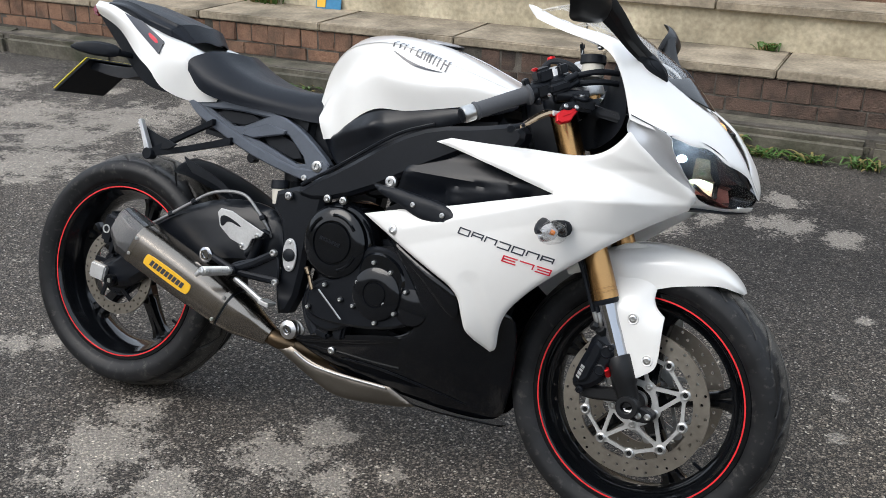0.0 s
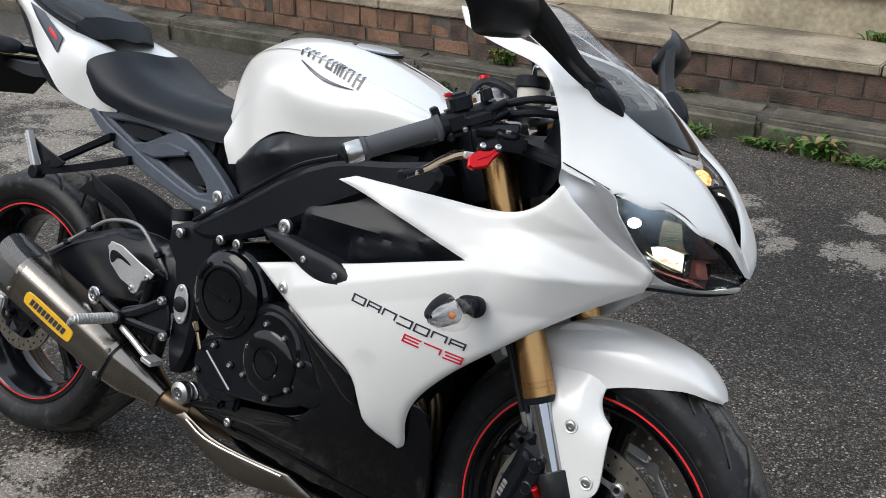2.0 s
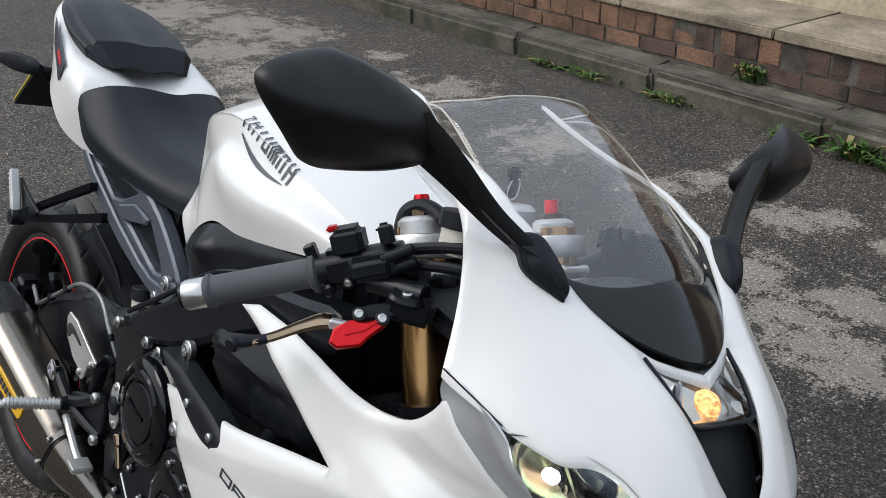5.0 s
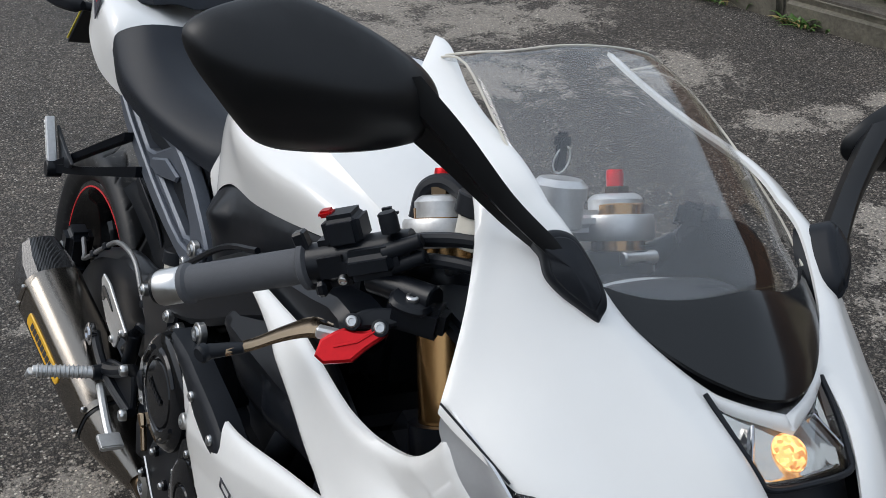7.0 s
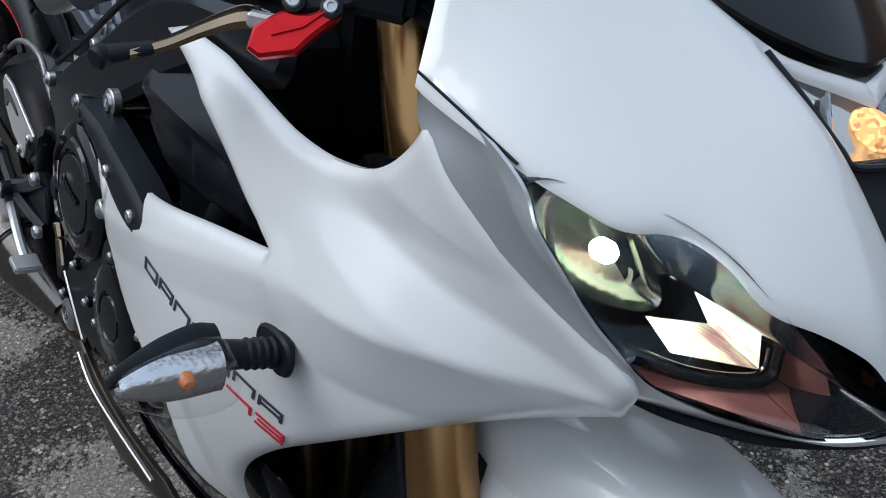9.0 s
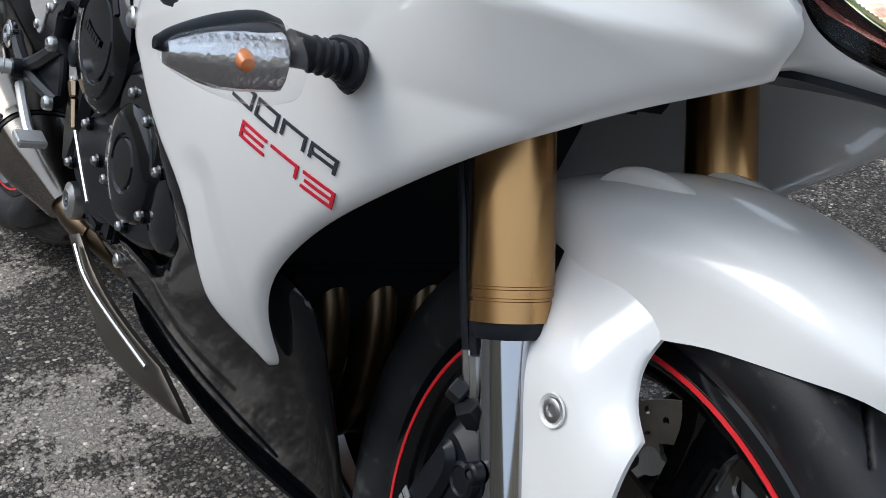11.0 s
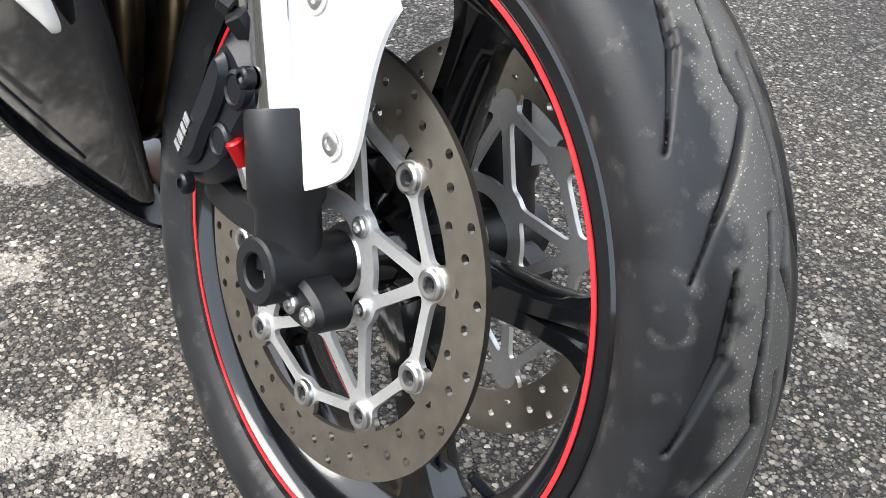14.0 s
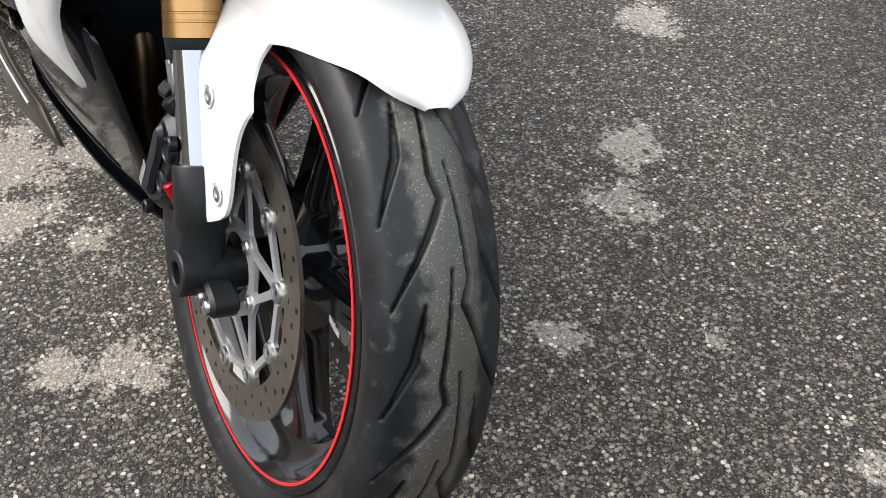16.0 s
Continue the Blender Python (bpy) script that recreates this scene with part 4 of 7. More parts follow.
def fork_leg(side):
    """One leg: black lower, bright slider, gold outer tube."""
    base = AXLE_F + Vector((0, side * 0.103, 0))
    at = lambda s: base + RAKE * s
    leg = part("fork_leg", moved(merge(rod(at(0.225), at(0.70), 0.0270, None, 48), lathe([(0.0260, 0), (0.0285, 0.001), (0.0285, 0.0145), (0.0278, 0.015), (0.0278, 0.0165), (0.0285, 0.017), (0.0285, 0.022), (0.0278, 0.0225), (0.0278, 0.024), (0.0285, 0.0245), (0.0283, 0.060), (0.0278, 0.110), (0.0272, 0.170), (0.0268, 0.190)], along(at(0.222), RAKE), 48)), STEER), GOLD, bike, "gold anodised upside-down fork leg")
    part("slider", moved(rod(at(0.08), at(0.225), 0.0205, None, 32), STEER), CHROME, leg, "chromed fork slider")
    part("dust_seal", moved(lathe([(0.0, 0), (0.025, 0.0), (0.027, 0.004), (0.027, 0.012), (0.02, 0.014)], along(at(0.212), RAKE), 32), STEER), MATT_BLACK, leg)
    low = lathe([(0, 0.0), (0.0225, 0.0), (0.0225, 0.040), (0.0262, 0.046), (0.0262, 0.1035), (0.0252, 0.105), (0, 0.105)], along(at(0.0), RAKE), 40)
    out = lambda d: base + Vector((0, side * d, 0))
    # the boss is a hollow tube round the axle, open to the outside
    foot = lathe([(0.0120, -0.05), (0.0120, 0.021), (0.0135, 0.0225), (0.0215, 0.0225), (0.0232, 0.0205), (0.0232, -0.026), (0.0205, -0.03), (0.0205, -0.05)], along(out(0.006), (0, side, 0)), 44, True)
    lug = plate([(-0.010, -0.002), (-0.006, -0.022), (0.008, -0.029), (0.044, -0.027), (0.054, -0.016), (0.050, -0.002), (0.020, 0.006)], 0.030, Matrix.Translation(out(-0.006)), 0.004)
    arm = plate([(-0.008, 0.036), (-0.004, 0.000), (-0.032, 0.000), (-0.083, -0.008), (-0.112, -0.006), (-0.116, 0.012), (-0.100, 0.022), (-0.060, 0.022)], 0.020, Matrix.Translation(out(-0.004)), 0.005, (), 1)
    part("axle_clamp", moved(merge(low, foot, lug, arm), STEER), BLACK_ALU, leg, "satin black fork foot")
    part("axle", moved(lathe([(0, -0.02), (0.0088, -0.02), (0.0092, 0.008), (0.0119, 0.009), (0.0119, -0.032)], along(out(0.006), (0, side, 0)), 6), STEER), STEEL, leg, "hollow axle end")
    spacer = lathe([(0.012, 0), (0.02, 0), (0.02, side * -0.02), (0.024, side * -0.024), (0.024, side * -0.034), (0.012, side * -0.034)], Matrix.Translation(base + Vector((0, side * -0.02, 0))), 28, True)
    part("wheel_spacer", moved(spacer, STEER), STEEL, leg)
    for dx, dy, dz in ((0.022, 0.0092, -0.0145), (0.041, 0.0092, -0.0125)):
        part("pinch_bolt", moved(screw(base + Vector((dx, side * dy, dz)), (0, side, 0), 0.0072, 0.004), STEER), STEEL, leg, "bright pinch bolt")
    return leg


def caliper(side):
    base = AXLE_F + Vector((0, side * 0.103, 0))
    shape = [(-.122, .010), (-.124, .040), (-.113, .074), (-.103, .098), (-.097, .124), (-.084, .136), (-.052, .122), (-.036, .098), (-.052, .068), (-.056, .042), (-.088, .016)]
    face = [(-.113, .024), (-.114, .042), (-.104, .070), (-.096, .092), (-.090, .114), (-.080, .122), (-.068, .110), (-.072, .084), (-.082, .060), (-.088, .034)]
    out = lambda y: Matrix.Translation(base + Vector((0, side * y, 0)))
    body = merge(plate(shape, 0.046, out(0.002), 0.009, (), 2), plate(face, 0.058, out(0.003), 0.005, (), 2))
    c = part("brake_caliper", moved(body, STEER), SATIN_BLACK, bike, "black radial brake caliper behind the fork leg")
    for x, z, r in ((-.060, .102, .013), (-.068, .062, .012)):
        part("piston_plug", moved(lathe([(0, .0030), (r * .7, .0030), (r * .8, .0045), (r, .0030), (r * 1.08, 0), (r * 1.08, -.01)], along(base + Vector((x, side * .024, z)), (0, side, 0)), 24), STEER), SATIN_BLACK, c)
    m = STEER @ Matrix.Translation(base + Vector((-0.106, side * 0.0328, 0.036))) @ Matrix.Rotation(radians(-72), 4, "Y")
    part("caliper_mark", bars_text([0.0042, 0.0016, 0.0042, 0.0042, 0.0016, 0.0042], 0.0085, m, 0.55, 0.2), ALLOY, c, "pale maker's mark as plain bars")
    part("bleed_nipple", moved(rod(base + Vector((-0.050, side * 0.014, 0.052)), base + Vector((-0.056, side * 0.024, 0.068)), 0.0066), STEER), RED_ANO, c, "red anodised bleed nipple cap")
    part("bleed_base", moved(rod(base + Vector((-0.043, side * 0.010, 0.038)), base + Vector((-0.050, side * 0.014, 0.053)), 0.0074, None, 6), STEER), STEEL, c)
    part("banjo_bolt", moved(merge(rod(base + Vector((-0.076, side * 0.004, 0.128)), base + Vector((-0.084, side * 0.020, 0.146)), 0.011, None, 6), rod(base + Vector((-0.092, side * 0.014, 0.146)), base + Vector((-0.102, side * 0.020, 0.150)), 0.010, None, 6)), STEER), BLACK_ALU, c)
    for x, z in ((-0.104, 0.012), (-0.052, 0.113)):
        part("caliper_bolt", moved(screw(base + Vector((x, side * 0.0255, z)), (0, side, 0), 0.0078, 0.0045), STEER), SATIN_BLACK, c)
    return c


build_wall()


def unseen_wall(name, sx, sy, x, y):
    """Unseen walls added round the open sides to darken the horizon in reflections."""
    w = finish(name, box(sx, sy, 3.2, pose(0, 0, 1.5), 0.01), COPING)
    w.matrix_basis = pose(x, y, 0)
    return tagged(w, "plain unseen stone wall added to shape reflections", "wall", kind="structure")


unseen_wall("wall_south", 30, 0.3, 0, -9.5)
unseen_wall("wall_east", 0.3, 26, 11, 1)
unseen_wall("wall_west", 0.3, 26, -15, 1)
front = wheel("front_wheel", AXLE_F, 0.052, 0.300, 0.061, 5, STEER, 0.042, 1200, 150, 11, TREAD, "gloss black cast front wheel")
rear = wheel("rear_wheel", AXLE_R, 0.077, 0.310, 0.092, 5, Matrix.Identity(4), 0.05, 600, 110, 11, TREAD, "gloss black cast rear wheel")
for side in (-1, 1):
    front_disc(side)
    fork_leg(side)
    caliper(side)
rear_disc()


# ---- bodywork ----
SIDE = Sheet([(.899, .775, -.187), (1.175, .712, -.222), (.746, .597, -.19), (.945, .651, -.218), (1.067, .355, -.147), (1.035, .399, -.185), (1.004, .475, -.213), (1.10, .45, -.185), (1.234, .80, -.208),
              (1.303, .858, -.213), (1.303, .888, -.218), (1.418, .721, -.115), (1.0, .784, -.186), (1.0, .754, -.202), (1.08, .735, -.212), (1.08, .791, -.198), (1.16, .797, -.209), (.836, .579, -.208), (.999, .612, -.229), (1.19, .575, -.204), (1.386, .855, -.203), (1.30, .66, -.185), (1.3, .76, -.2), (1.433, .764, -.139)], 8e-5)
MID = 0.012
fold = lambda q: np.c_[np.atleast_2d(q)[:, 0], MID - abs(np.atleast_2d(q)[:, 1] - MID)]
NOSE = Sheet([(1.416, MID, .918), (1.394, -.058, .923), (1.466, MID, .877), (1.513, MID, .80), (1.55, MID, .74), (1.333, -.11, .957), (1.29, -.15, .98), (1.303, -.218, .888), (1.237, -.175, 1.0), (1.383, -.203, .855),
              (1.48, -.11, .825), (1.03, -.115, 1.076), (1.10, -.13, 1.052), (1.15, -.15, 1.034), (1.54, -.05, .757), (1.44, -.06, .89), (1.35, -.16, .92)])
HEAD = Sheet([(-.203, .855, 1.383), (-.139, .764, 1.433), (-.11, .825, 1.48), (-.05, .757, 1.519), (-.114, .721, 1.418), (MID, .765, 1.535), (-.06, .725, 1.482), (MID, .735, 1.524), (-.16, .86, 1.42)])
BELLY = Sheet([(.576, .27, -.142), (.857, .342, -.171), (.877, .18, -.083), (1.061, .177, -.045), (1.06, .36, -.142), (1.0, .47, -.2), (.78, .595, -.185), (.9, .44, -.19), (.65, .235, -.12), (1.1, .25, -.075), (1.12, .42, -.15)])


def ridge(q, a, b, width):
    """1 on the line from a to b, falling to 0 at that distance."""
    a, b = np.array(a), np.array(b)
    d = b - a
    t = np.clip(((q - a) @ d) / (d @ d), 0, 1)
    return np.clip(1 - np.linalg.norm(q - a - t[:, None] * d, axis=1) / width, 0, 1)


def fairing_side(q):
    q = np.atleast_2d(np.array(q, float))
    swell = np.clip((q[:, 0] - 1.17) / 0.13, 0, 1)
    upper = np.clip((q[:, 0] - 1.20) / 0.10, 0, 1) * np.clip((1.45 - q[:, 0]) / 0.10, 0, 1)
    return (SIDE(q) - 0.023 * ridge(q, (1.205, .706), (1.427, .731), 0.062) * swell + 0.011 * ridge(q, (1.226, .784), (1.425, .738), 0.034) * upper
            - 0.006 * ridge(q, (.86, .585), (1.19, .70), 0.035) + 0.004 * ridge(q, (1.03, .50), (1.07, .37), 0.03))


FAIRING = [(.892, .777, 1), (.924, .789, 1), (1.012, .789), (1.11, .793), (1.183, .793), (1.232, .797), (1.267, .812), (1.293, .838), (1.305, .858, 1), (1.366, .805), (1.427, .763), (1.440, .748), (1.424, .720, 1), (1.365, .684), (1.306, .640),
           (1.232, .580), (1.172, .530), (1.125, .482), (1.100, .447), (1.088, .41), (1.080, .362), (1.068, .355, 1), (1.020, .391), (1.014, .424), (1.001, .479), (.930, .513), (.84, .555), (.747, .598, 1), (.84, .624), (.955, .650),
           (1.063, .681), (1.179, .713, 1), (1.11, .729), (1.0, .755), (.93, .770)]


def side_fairing(side):
    bm = skin(FAIRING, fairing_side, "y", 1.0, 0.0048, 0.004, 0.005)
    if side > 0:
        bm = mirrored(bm)
    f = part("side_fairing", bm, PEARL, bike, "pearl white side fairing panel", 50)
    # the shadowed inner skin of the scoop, set back behind the opening
    back = lambda q: fairing_side(q) * 0 - 0.158 - 0.12 * np.clip(np.atleast_2d(q)[:, 0] - 1.03, 0, 0.2) - 0.020 * ridge(np.atleast_2d(q), (.83, .703), (1.08, .712), 0.04) - 0.016 * ridge(np.atleast_2d(q), (.95, .66), (1.06, .675), 0.03) ** 0.6
    duct = skin([(.80, .655, 1), (.815, .70), (.85, .752), (.89, .785), (.95, .785), (1.03, .775), (1.21, .722), (1.17, .695), (1.0, .645), (.86, .615)], back, "y", 1.0, 0.009, 0.004, 0.004)
    d = part("air_scoop", duct if side < 0 else mirrored(duct), SATIN_BLACK, f, "black inner skin of the fairing scoop")
    if side < 0:
        part("fairing_screw", screw((.836, fairing_side((.836, .579))[0] - 0.003, .579), (-.05, -1, .1), 0.010, 0.004), STEEL, f, "steel fairing screw")
        on_side = lambda x, z: Vector((x, fairing_side((x, z))[0] - 0.0012, z))
        # the model marking: a row of plain hollow shapes that follow the panel
        def marks(x0, z0, x1, z1, shapes, h, mat, label, slant=0.2, wide=0.0026):
            bmm = bmesh.new()
            run = Vector((x1 - x0, z1 - z0)) / len(shapes)
            along_, up = run.normalized(), Vector((-run.y, run.x)).normalized()

            def stroke(a, b, c, d, n=4):
                g = [[bmm.verts.new(on_side(*(a.lerp(b, k / n).lerp(d.lerp(c, k / n), r)))) for k in range(n + 1)] for r in (0, 1)]
                for k in range(n):
                    bmm.faces.new([g[0][k], g[0][k + 1], g[1][k + 1], g[1][k]])

            for i, sides in enumerate(shapes):
                base = Vector((x0, z0)) + run * i
                W = run.length * 0.86
                at = lambda u, v: base + along_ * (u + slant * v) + up * v
                if "b" in sides:
                    stroke(at(0, 0), at(W, 0), at(W, wide), at(0, wide))
                if "t" in sides:
                    stroke(at(0, h - wide), at(W, h - wide), at(W, h), at(0, h))
                if "m" in sides:
                    stroke(at(wide, h * .5 - wide / 2), at(W - wide, h * .5 - wide / 2), at(W - wide, h * .5 + wide / 2), at(wide, h * .5 + wide / 2))
                if "l" in sides:
                    stroke(at(0, wide), at(wide, wide), at(wide, h - wide), at(0, h - wide))
                if "r" in sides:
                    stroke(at(W - wide, wide), at(W, wide), at(W, h - wide), at(W - wide, h - wide))
            res = bmesh.ops.extrude_face_region(bmm, geom=list(bmm.faces))
            for g in res["geom"]:
                if isinstance(g, bmesh.types.BMVert):
                    g.co.y += 0.0008
            return part("side_marking", bmm, mat, f, label)

        marks(.992, .601, 1.198, .5705, ("tblr", "tlrm", "tlr", "tbr", "tblr", "tlr", "tlrm"), .0150, DARK_INK, "dark model marking as plain shapes")
        marks(1.092, .562, 1.195, .5475, ("tbml", "tr", "tbmr"), .0140, RED_INK, "red model marking as plain shapes")
    return f


def flank(side):
    """The hollowed panel between the fairing's front edge, the cowl seam and the headlight."""
    inner = [(1.301, .884), (1.300, .857), (1.328, .832), (1.362, .805), (1.398, .778), (1.426, .756), (1.432, .747)]
    outer = [(1.303, -.2165, .889), (1.346, -.2075, .8735), (1.3835, -.2025, .8565), (1.391, -.1920, .833), (1.402, -.179, .813), (1.416, -.163, .789), (1.434, -.141, .764)]
    rows = []
    for (x, z), o in zip(inner, outer):
        a, o = Vector((x, fairing_side((x, z))[0] + 0.0045, z)), Vector(o)
        rows.append([a, a.lerp(o, 0.33) + Vector((0, .005, 0)), a.lerp(o, 0.62) + Vector((-.001, .006, 0)), a.lerp(o, 0.84) + Vector((-.0005, .003, 0)), o + Vector((-.001, .001, 0))])
    bm = loft(rows, 6, 6)
    bmesh.ops.recalc_face_normals(bm, faces=bm.faces)
    bmesh.ops.solidify(bm, geom=list(bm.faces), thickness=0.002)
    return part("headlight_flank", bm if side < 0 else mirrored(bm), SILVER_GREY, bike, "hollowed silver-grey panel beside the headlight", 50)


def nose_cowl():
    """The upper cowl with its mirror half, round the screen, the lamp and the central intake."""
    outline = [(1.016, -.094, 1), (1.050, -.126, 1), (1.11, -.139), (1.188, -.154), (1.235, -.171), (1.258, -.182), (1.280, -.196), (1.304, -.219, 1), (1.345, -.208), (1.378, -.197), (1.404, -.181), (1.424, -.166), (1.436, -.142), (1.456, -.123), (1.480, -.111),
               (1.498, -.083), (1.514, -.058), (1.528, -.034), (1.534, MID, 1), (1.512, MID, 1), (1.496, -.018), (1.478, -.032), (1.450, -.043), (1.424, -.052), (1.392, -.057, 1), (1.41, -.03), (1.428, MID, 1), (1.417, MID, 1), (1.407, -.02), (1.390, -.048), (1.368, -.074),
               (1.335, -.103), (1.27, -.122), (1.19, -.118), (1.11, -.108), (1.04, -.088), (1.024, -.09, 1)]
    ridge_z = lambda q: NOSE(q) + 0.016 * ridge(np.atleast_2d(q), (1.30, -.135), (1.505, -.050), 0.05)
    a = skin(outline, ridge_z, "z", -1.0, 0.006, 0.004, 0.004)
    b = mirrored(a, MID)
    c = part("nose_cowl", merge(a, b), PEARL, bike, "pearl white nose cowl", 50)
    for s in (-1, 1):
        part("cowl_screw", screw((1.20, s * .142 + (.024 if s > 0 else 0), 1.014), (-.1, s * .75, .65), 0.007, 0.003), STEEL, c)
    intake = skin([(1.31, -.115), (1.405, -.075), (1.51, -.026), (1.522, MID), (1.51, .050), (1.405, .099), (1.31, .139)], lambda q: NOSE(fold(q)) - 0.03, "z", -1.0, 0.014, 0.004, 0.003)
    part("intake", intake, MATT_BLACK, c, "black central air intake")
    seam = hose([(1.305, -.2195, .887), (1.34, -.2092, .8745), (1.374, -.2000, .8625)], 0.0009, 6)
    part("cowl_seam", seam, MATT_BLACK, c)
    return c


def position_lamp():
    lens = skin([(1.392, -.054, 1), (1.42, -.047), (1.453, -.036, 1), (1.460, MID), (1.453, .060, 1), (1.42, .071), (1.392, .078, 1), (1.402, .05), (1.418, MID), (1.402, -.026)],
                lambda q: NOSE(fold(q)) + 0.001, "z", -1.0, 0.010, 0.002, 0.003)
    lamp = part("position_lamp", lens, CLEAR, bike, "clear position lamp with a warm lit bulb")
    lamp.visible_shadow = False
    bowl = skin([(1.400, -.046, 1), (1.42, -.041), (1.446, -.032, 1), (1.452, MID), (1.446, .056, 1), (1.42, .065), (1.400, .070, 1), (1.418, MID)], lambda q: NOSE(fold(q)) - 0.018, "z", 1.0, 0.010, 0.002, 0.006)
    part("lamp_bowl", bowl, DARK_MIRROR, lamp, "bright reflector")
    part("lamp_bulb", lathe([(0, .009), (.005, .0085), (.011, .006), (.0150, .001), (.0168, -.005), (.015, -.007), (0, -.007)], along((1.433, MID - .004, .891), (.62, -.1, .78)), 28), AMBER_GLOW, lamp, "warm glowing faceted bulb cover")
    for y in (-.030, .054):
        part("lamp_divider", box(0.035, 0.003, 0.012, pose(1.426, y, .896, 0, 32, -38 if y < 0 else 38), 0.001, 1), CHROME, lamp)
    edge = [(1.392, -.054), (1.42, -.048), (1.446, -.040), (1.453, -.036), (1.457, -.020), (1.460, MID), (1.457, .044), (1.453, .060), (1.446, .064), (1.42, .072), (1.392, .078)]
    part("lamp_gasket", hose([(x, y, NOSE(fold((x, y)))[0] - .001) for x, y in edge], 0.0026, 8), MATT_BLACK, lamp, "dark lamp gasket")
    return lamp


def headlight(side):
    outline = [(-.203, .856), (-.190, .863), (-.172, .857), (-.147, .858), (-.124, .845), (-.108, .826), (-.090, .808), (-.070, .786), (-.050, .775), (-.026, .768), (-.004, .762), (-.004, .744), (-.030, .738), (-.063, .734), (-.090, .738), (-.120, .747), (-.142, .766), (-.172, .803), (-.190, .832)]
    flip = (lambda b: b) if side < 0 else (lambda b: mirrored(b, MID))
    lens = part("headlight", flip(skin(outline, lambda q: HEAD(q) - 0.002, "x", -1.0, 0.010, 0.0025, 0.004)), CLEAR, bike, "lit twin headlight behind a clear lens")
    lens.visible_shadow = False
    # the shell: a dark box behind the lens
    rimo = even(softened(outline, 2), 0.012)
    shell = bmesh.new()
    mid = Vector((-.115, .795))
    rings = []
    front_x = HEAD(np.array([tuple(p) for p in rimo])) - 0.003
    for share, draw in ((0.0, .985), (.35, .97), (.9, .92), (1.0, .86)):
        pts = [mid + (p - mid) * draw for p in rimo]
        rings.append([shell.verts.new((x + (1.352 - x) * share, p.x, p.y)) for x, p in zip(front_x, pts)])
    for A, Bq in zip(rings, rings[1:]):
        for k in range(len(A)):
            shell.faces.new([A[k], A[(k + 1) % len(A)], Bq[(k + 1) % len(A)], Bq[k]])
    shell.faces.new(rings[-1])
    part("headlight_shell", flip(shell), GLOSS_BLACK, lens, "black headlight shell")

    def panel(a, b, c, d, n=24, m=6, ribs=0, amp=0.0008, bulge=0.0):
        """A four-cornered reflector, a-b one edge and d-c the other, with ribs that run from one to the other."""
        a, b, c, d = map(Vector, (a, b, c, d))
        nrm = (b - a).cross(d - a).normalized()
        bm = bmesh.new()
        g = []
        for i in range(n + 1):
            f = i / n
            lo, hi = a.lerp(b, f), d.lerp(c, f)
            row = []
            for k in range(m + 1):
                w = k / m
                row.append(bm.verts.new(lo.lerp(hi, w) + nrm * (amp * math.sin(2 * math.pi * ribs * f) + bulge * math.sin(math.pi * w) * math.sin(math.pi * f))))
            g.append(row)
        for p, q in zip(g, g[1:]):
            for k in range(m):
                bm.faces.new([p[k], p[k + 1], q[k + 1], q[k]])
        bmesh.ops.solidify(bm, geom=list(bm.faces), thickness=0.0015)
        return flip(bm)

    part("fluted_reflector", panel((1.392, -.088, .818), (1.401, -.034, .751), (1.449, -.044, .751), (1.452, -.072, .810), 136, 4, 34, 0.0005, 0.006), FLUTED, lens, "bright fluted side reflector", 60)
    part("fluted_reflector", panel((1.434, -.112, .768), (1.449, -.045, .751), (1.402, -.035, .752), (1.411, -.112, .778), 80, 4, 20, 0.0005, 0.0), FLUTED, lens, "bright fluted lower reflector", 60)
    bowl = [(-.188, .846), (-.170, .850), (-.140, .848), (-.110, .838), (-.080, .80), (-.060, .762), (-.080, .755), (-.130, .772), (-.165, .806), (-.180, .830)]
    dish = lambda q: 1.362 + 3.0 * ((np.atleast_2d(q) - [-.125, .812]) ** 2).sum(1)
    part("reflector", flip(skin(bowl, dish, "x", -1.0, 0.006, 0.003, -0.004)), DARK_MIRROR, lens, "dark polished bowl")
    part("mirror_facet", panel((1.385, -.125, .806), (1.390, -.108, .785), (1.384, -.092, .786), (1.378, -.110, .815), 8, 6, 0, 0, 0.004), CHROME, lens, "chromed facet")
    part("mirror_facet", panel((1.381, -.108, .815), (1.386, -.090, .787), (1.392, -.074, .789), (1.385, -.093, .817), 8, 6, 0, 0, -0.004), CHROME, lens, "chromed facet")
    part("rosy_panel", panel((1.456, -.041, .782), (1.455, -.030, .744), (1.483, -.005, .732), (1.475, -.029, .773), 6, 6, 0, 0, 0.001), PINK_PANEL, lens, "rosy inner trim of the headlight")
    part("rosy_panel", panel((1.434, -.140, .765), (1.454, -.050, .745), (1.496, -.046, .735), (1.444, -.131, .757), 8, 4, 0, 0, 0.001), PINK_PANEL, lens)
    part("rosy_panel", panel((1.4545, -.050, .7452), (1.4556, -.0305, .7438), (1.4842, -.0060, .7312), (1.496, -.0455, .735), 6, 4), PINK_PANEL, lens)
    bez = hose([(1.432, -.142, .771), (1.444, -.104, .757), (1.4535, -.066, .7485), (1.455, -.040, .748), (1.4545, -.039, .765), (1.457, -.048, .788), (1.463, -.070, .815)], 0.0038, 8)
    part("reflector_frame", flip(bez), GLOSS_BLACK, lens, "black bezel round the reflectors")
    part("reflector_edge", flip(hose([(1.429, -.140, .775), (1.441, -.103, .761), (1.449, -.066, .7525), (1.4515, -.045, .752), (1.4515, -.046, .768)], 0.0011, 6)), CHROME, lens)
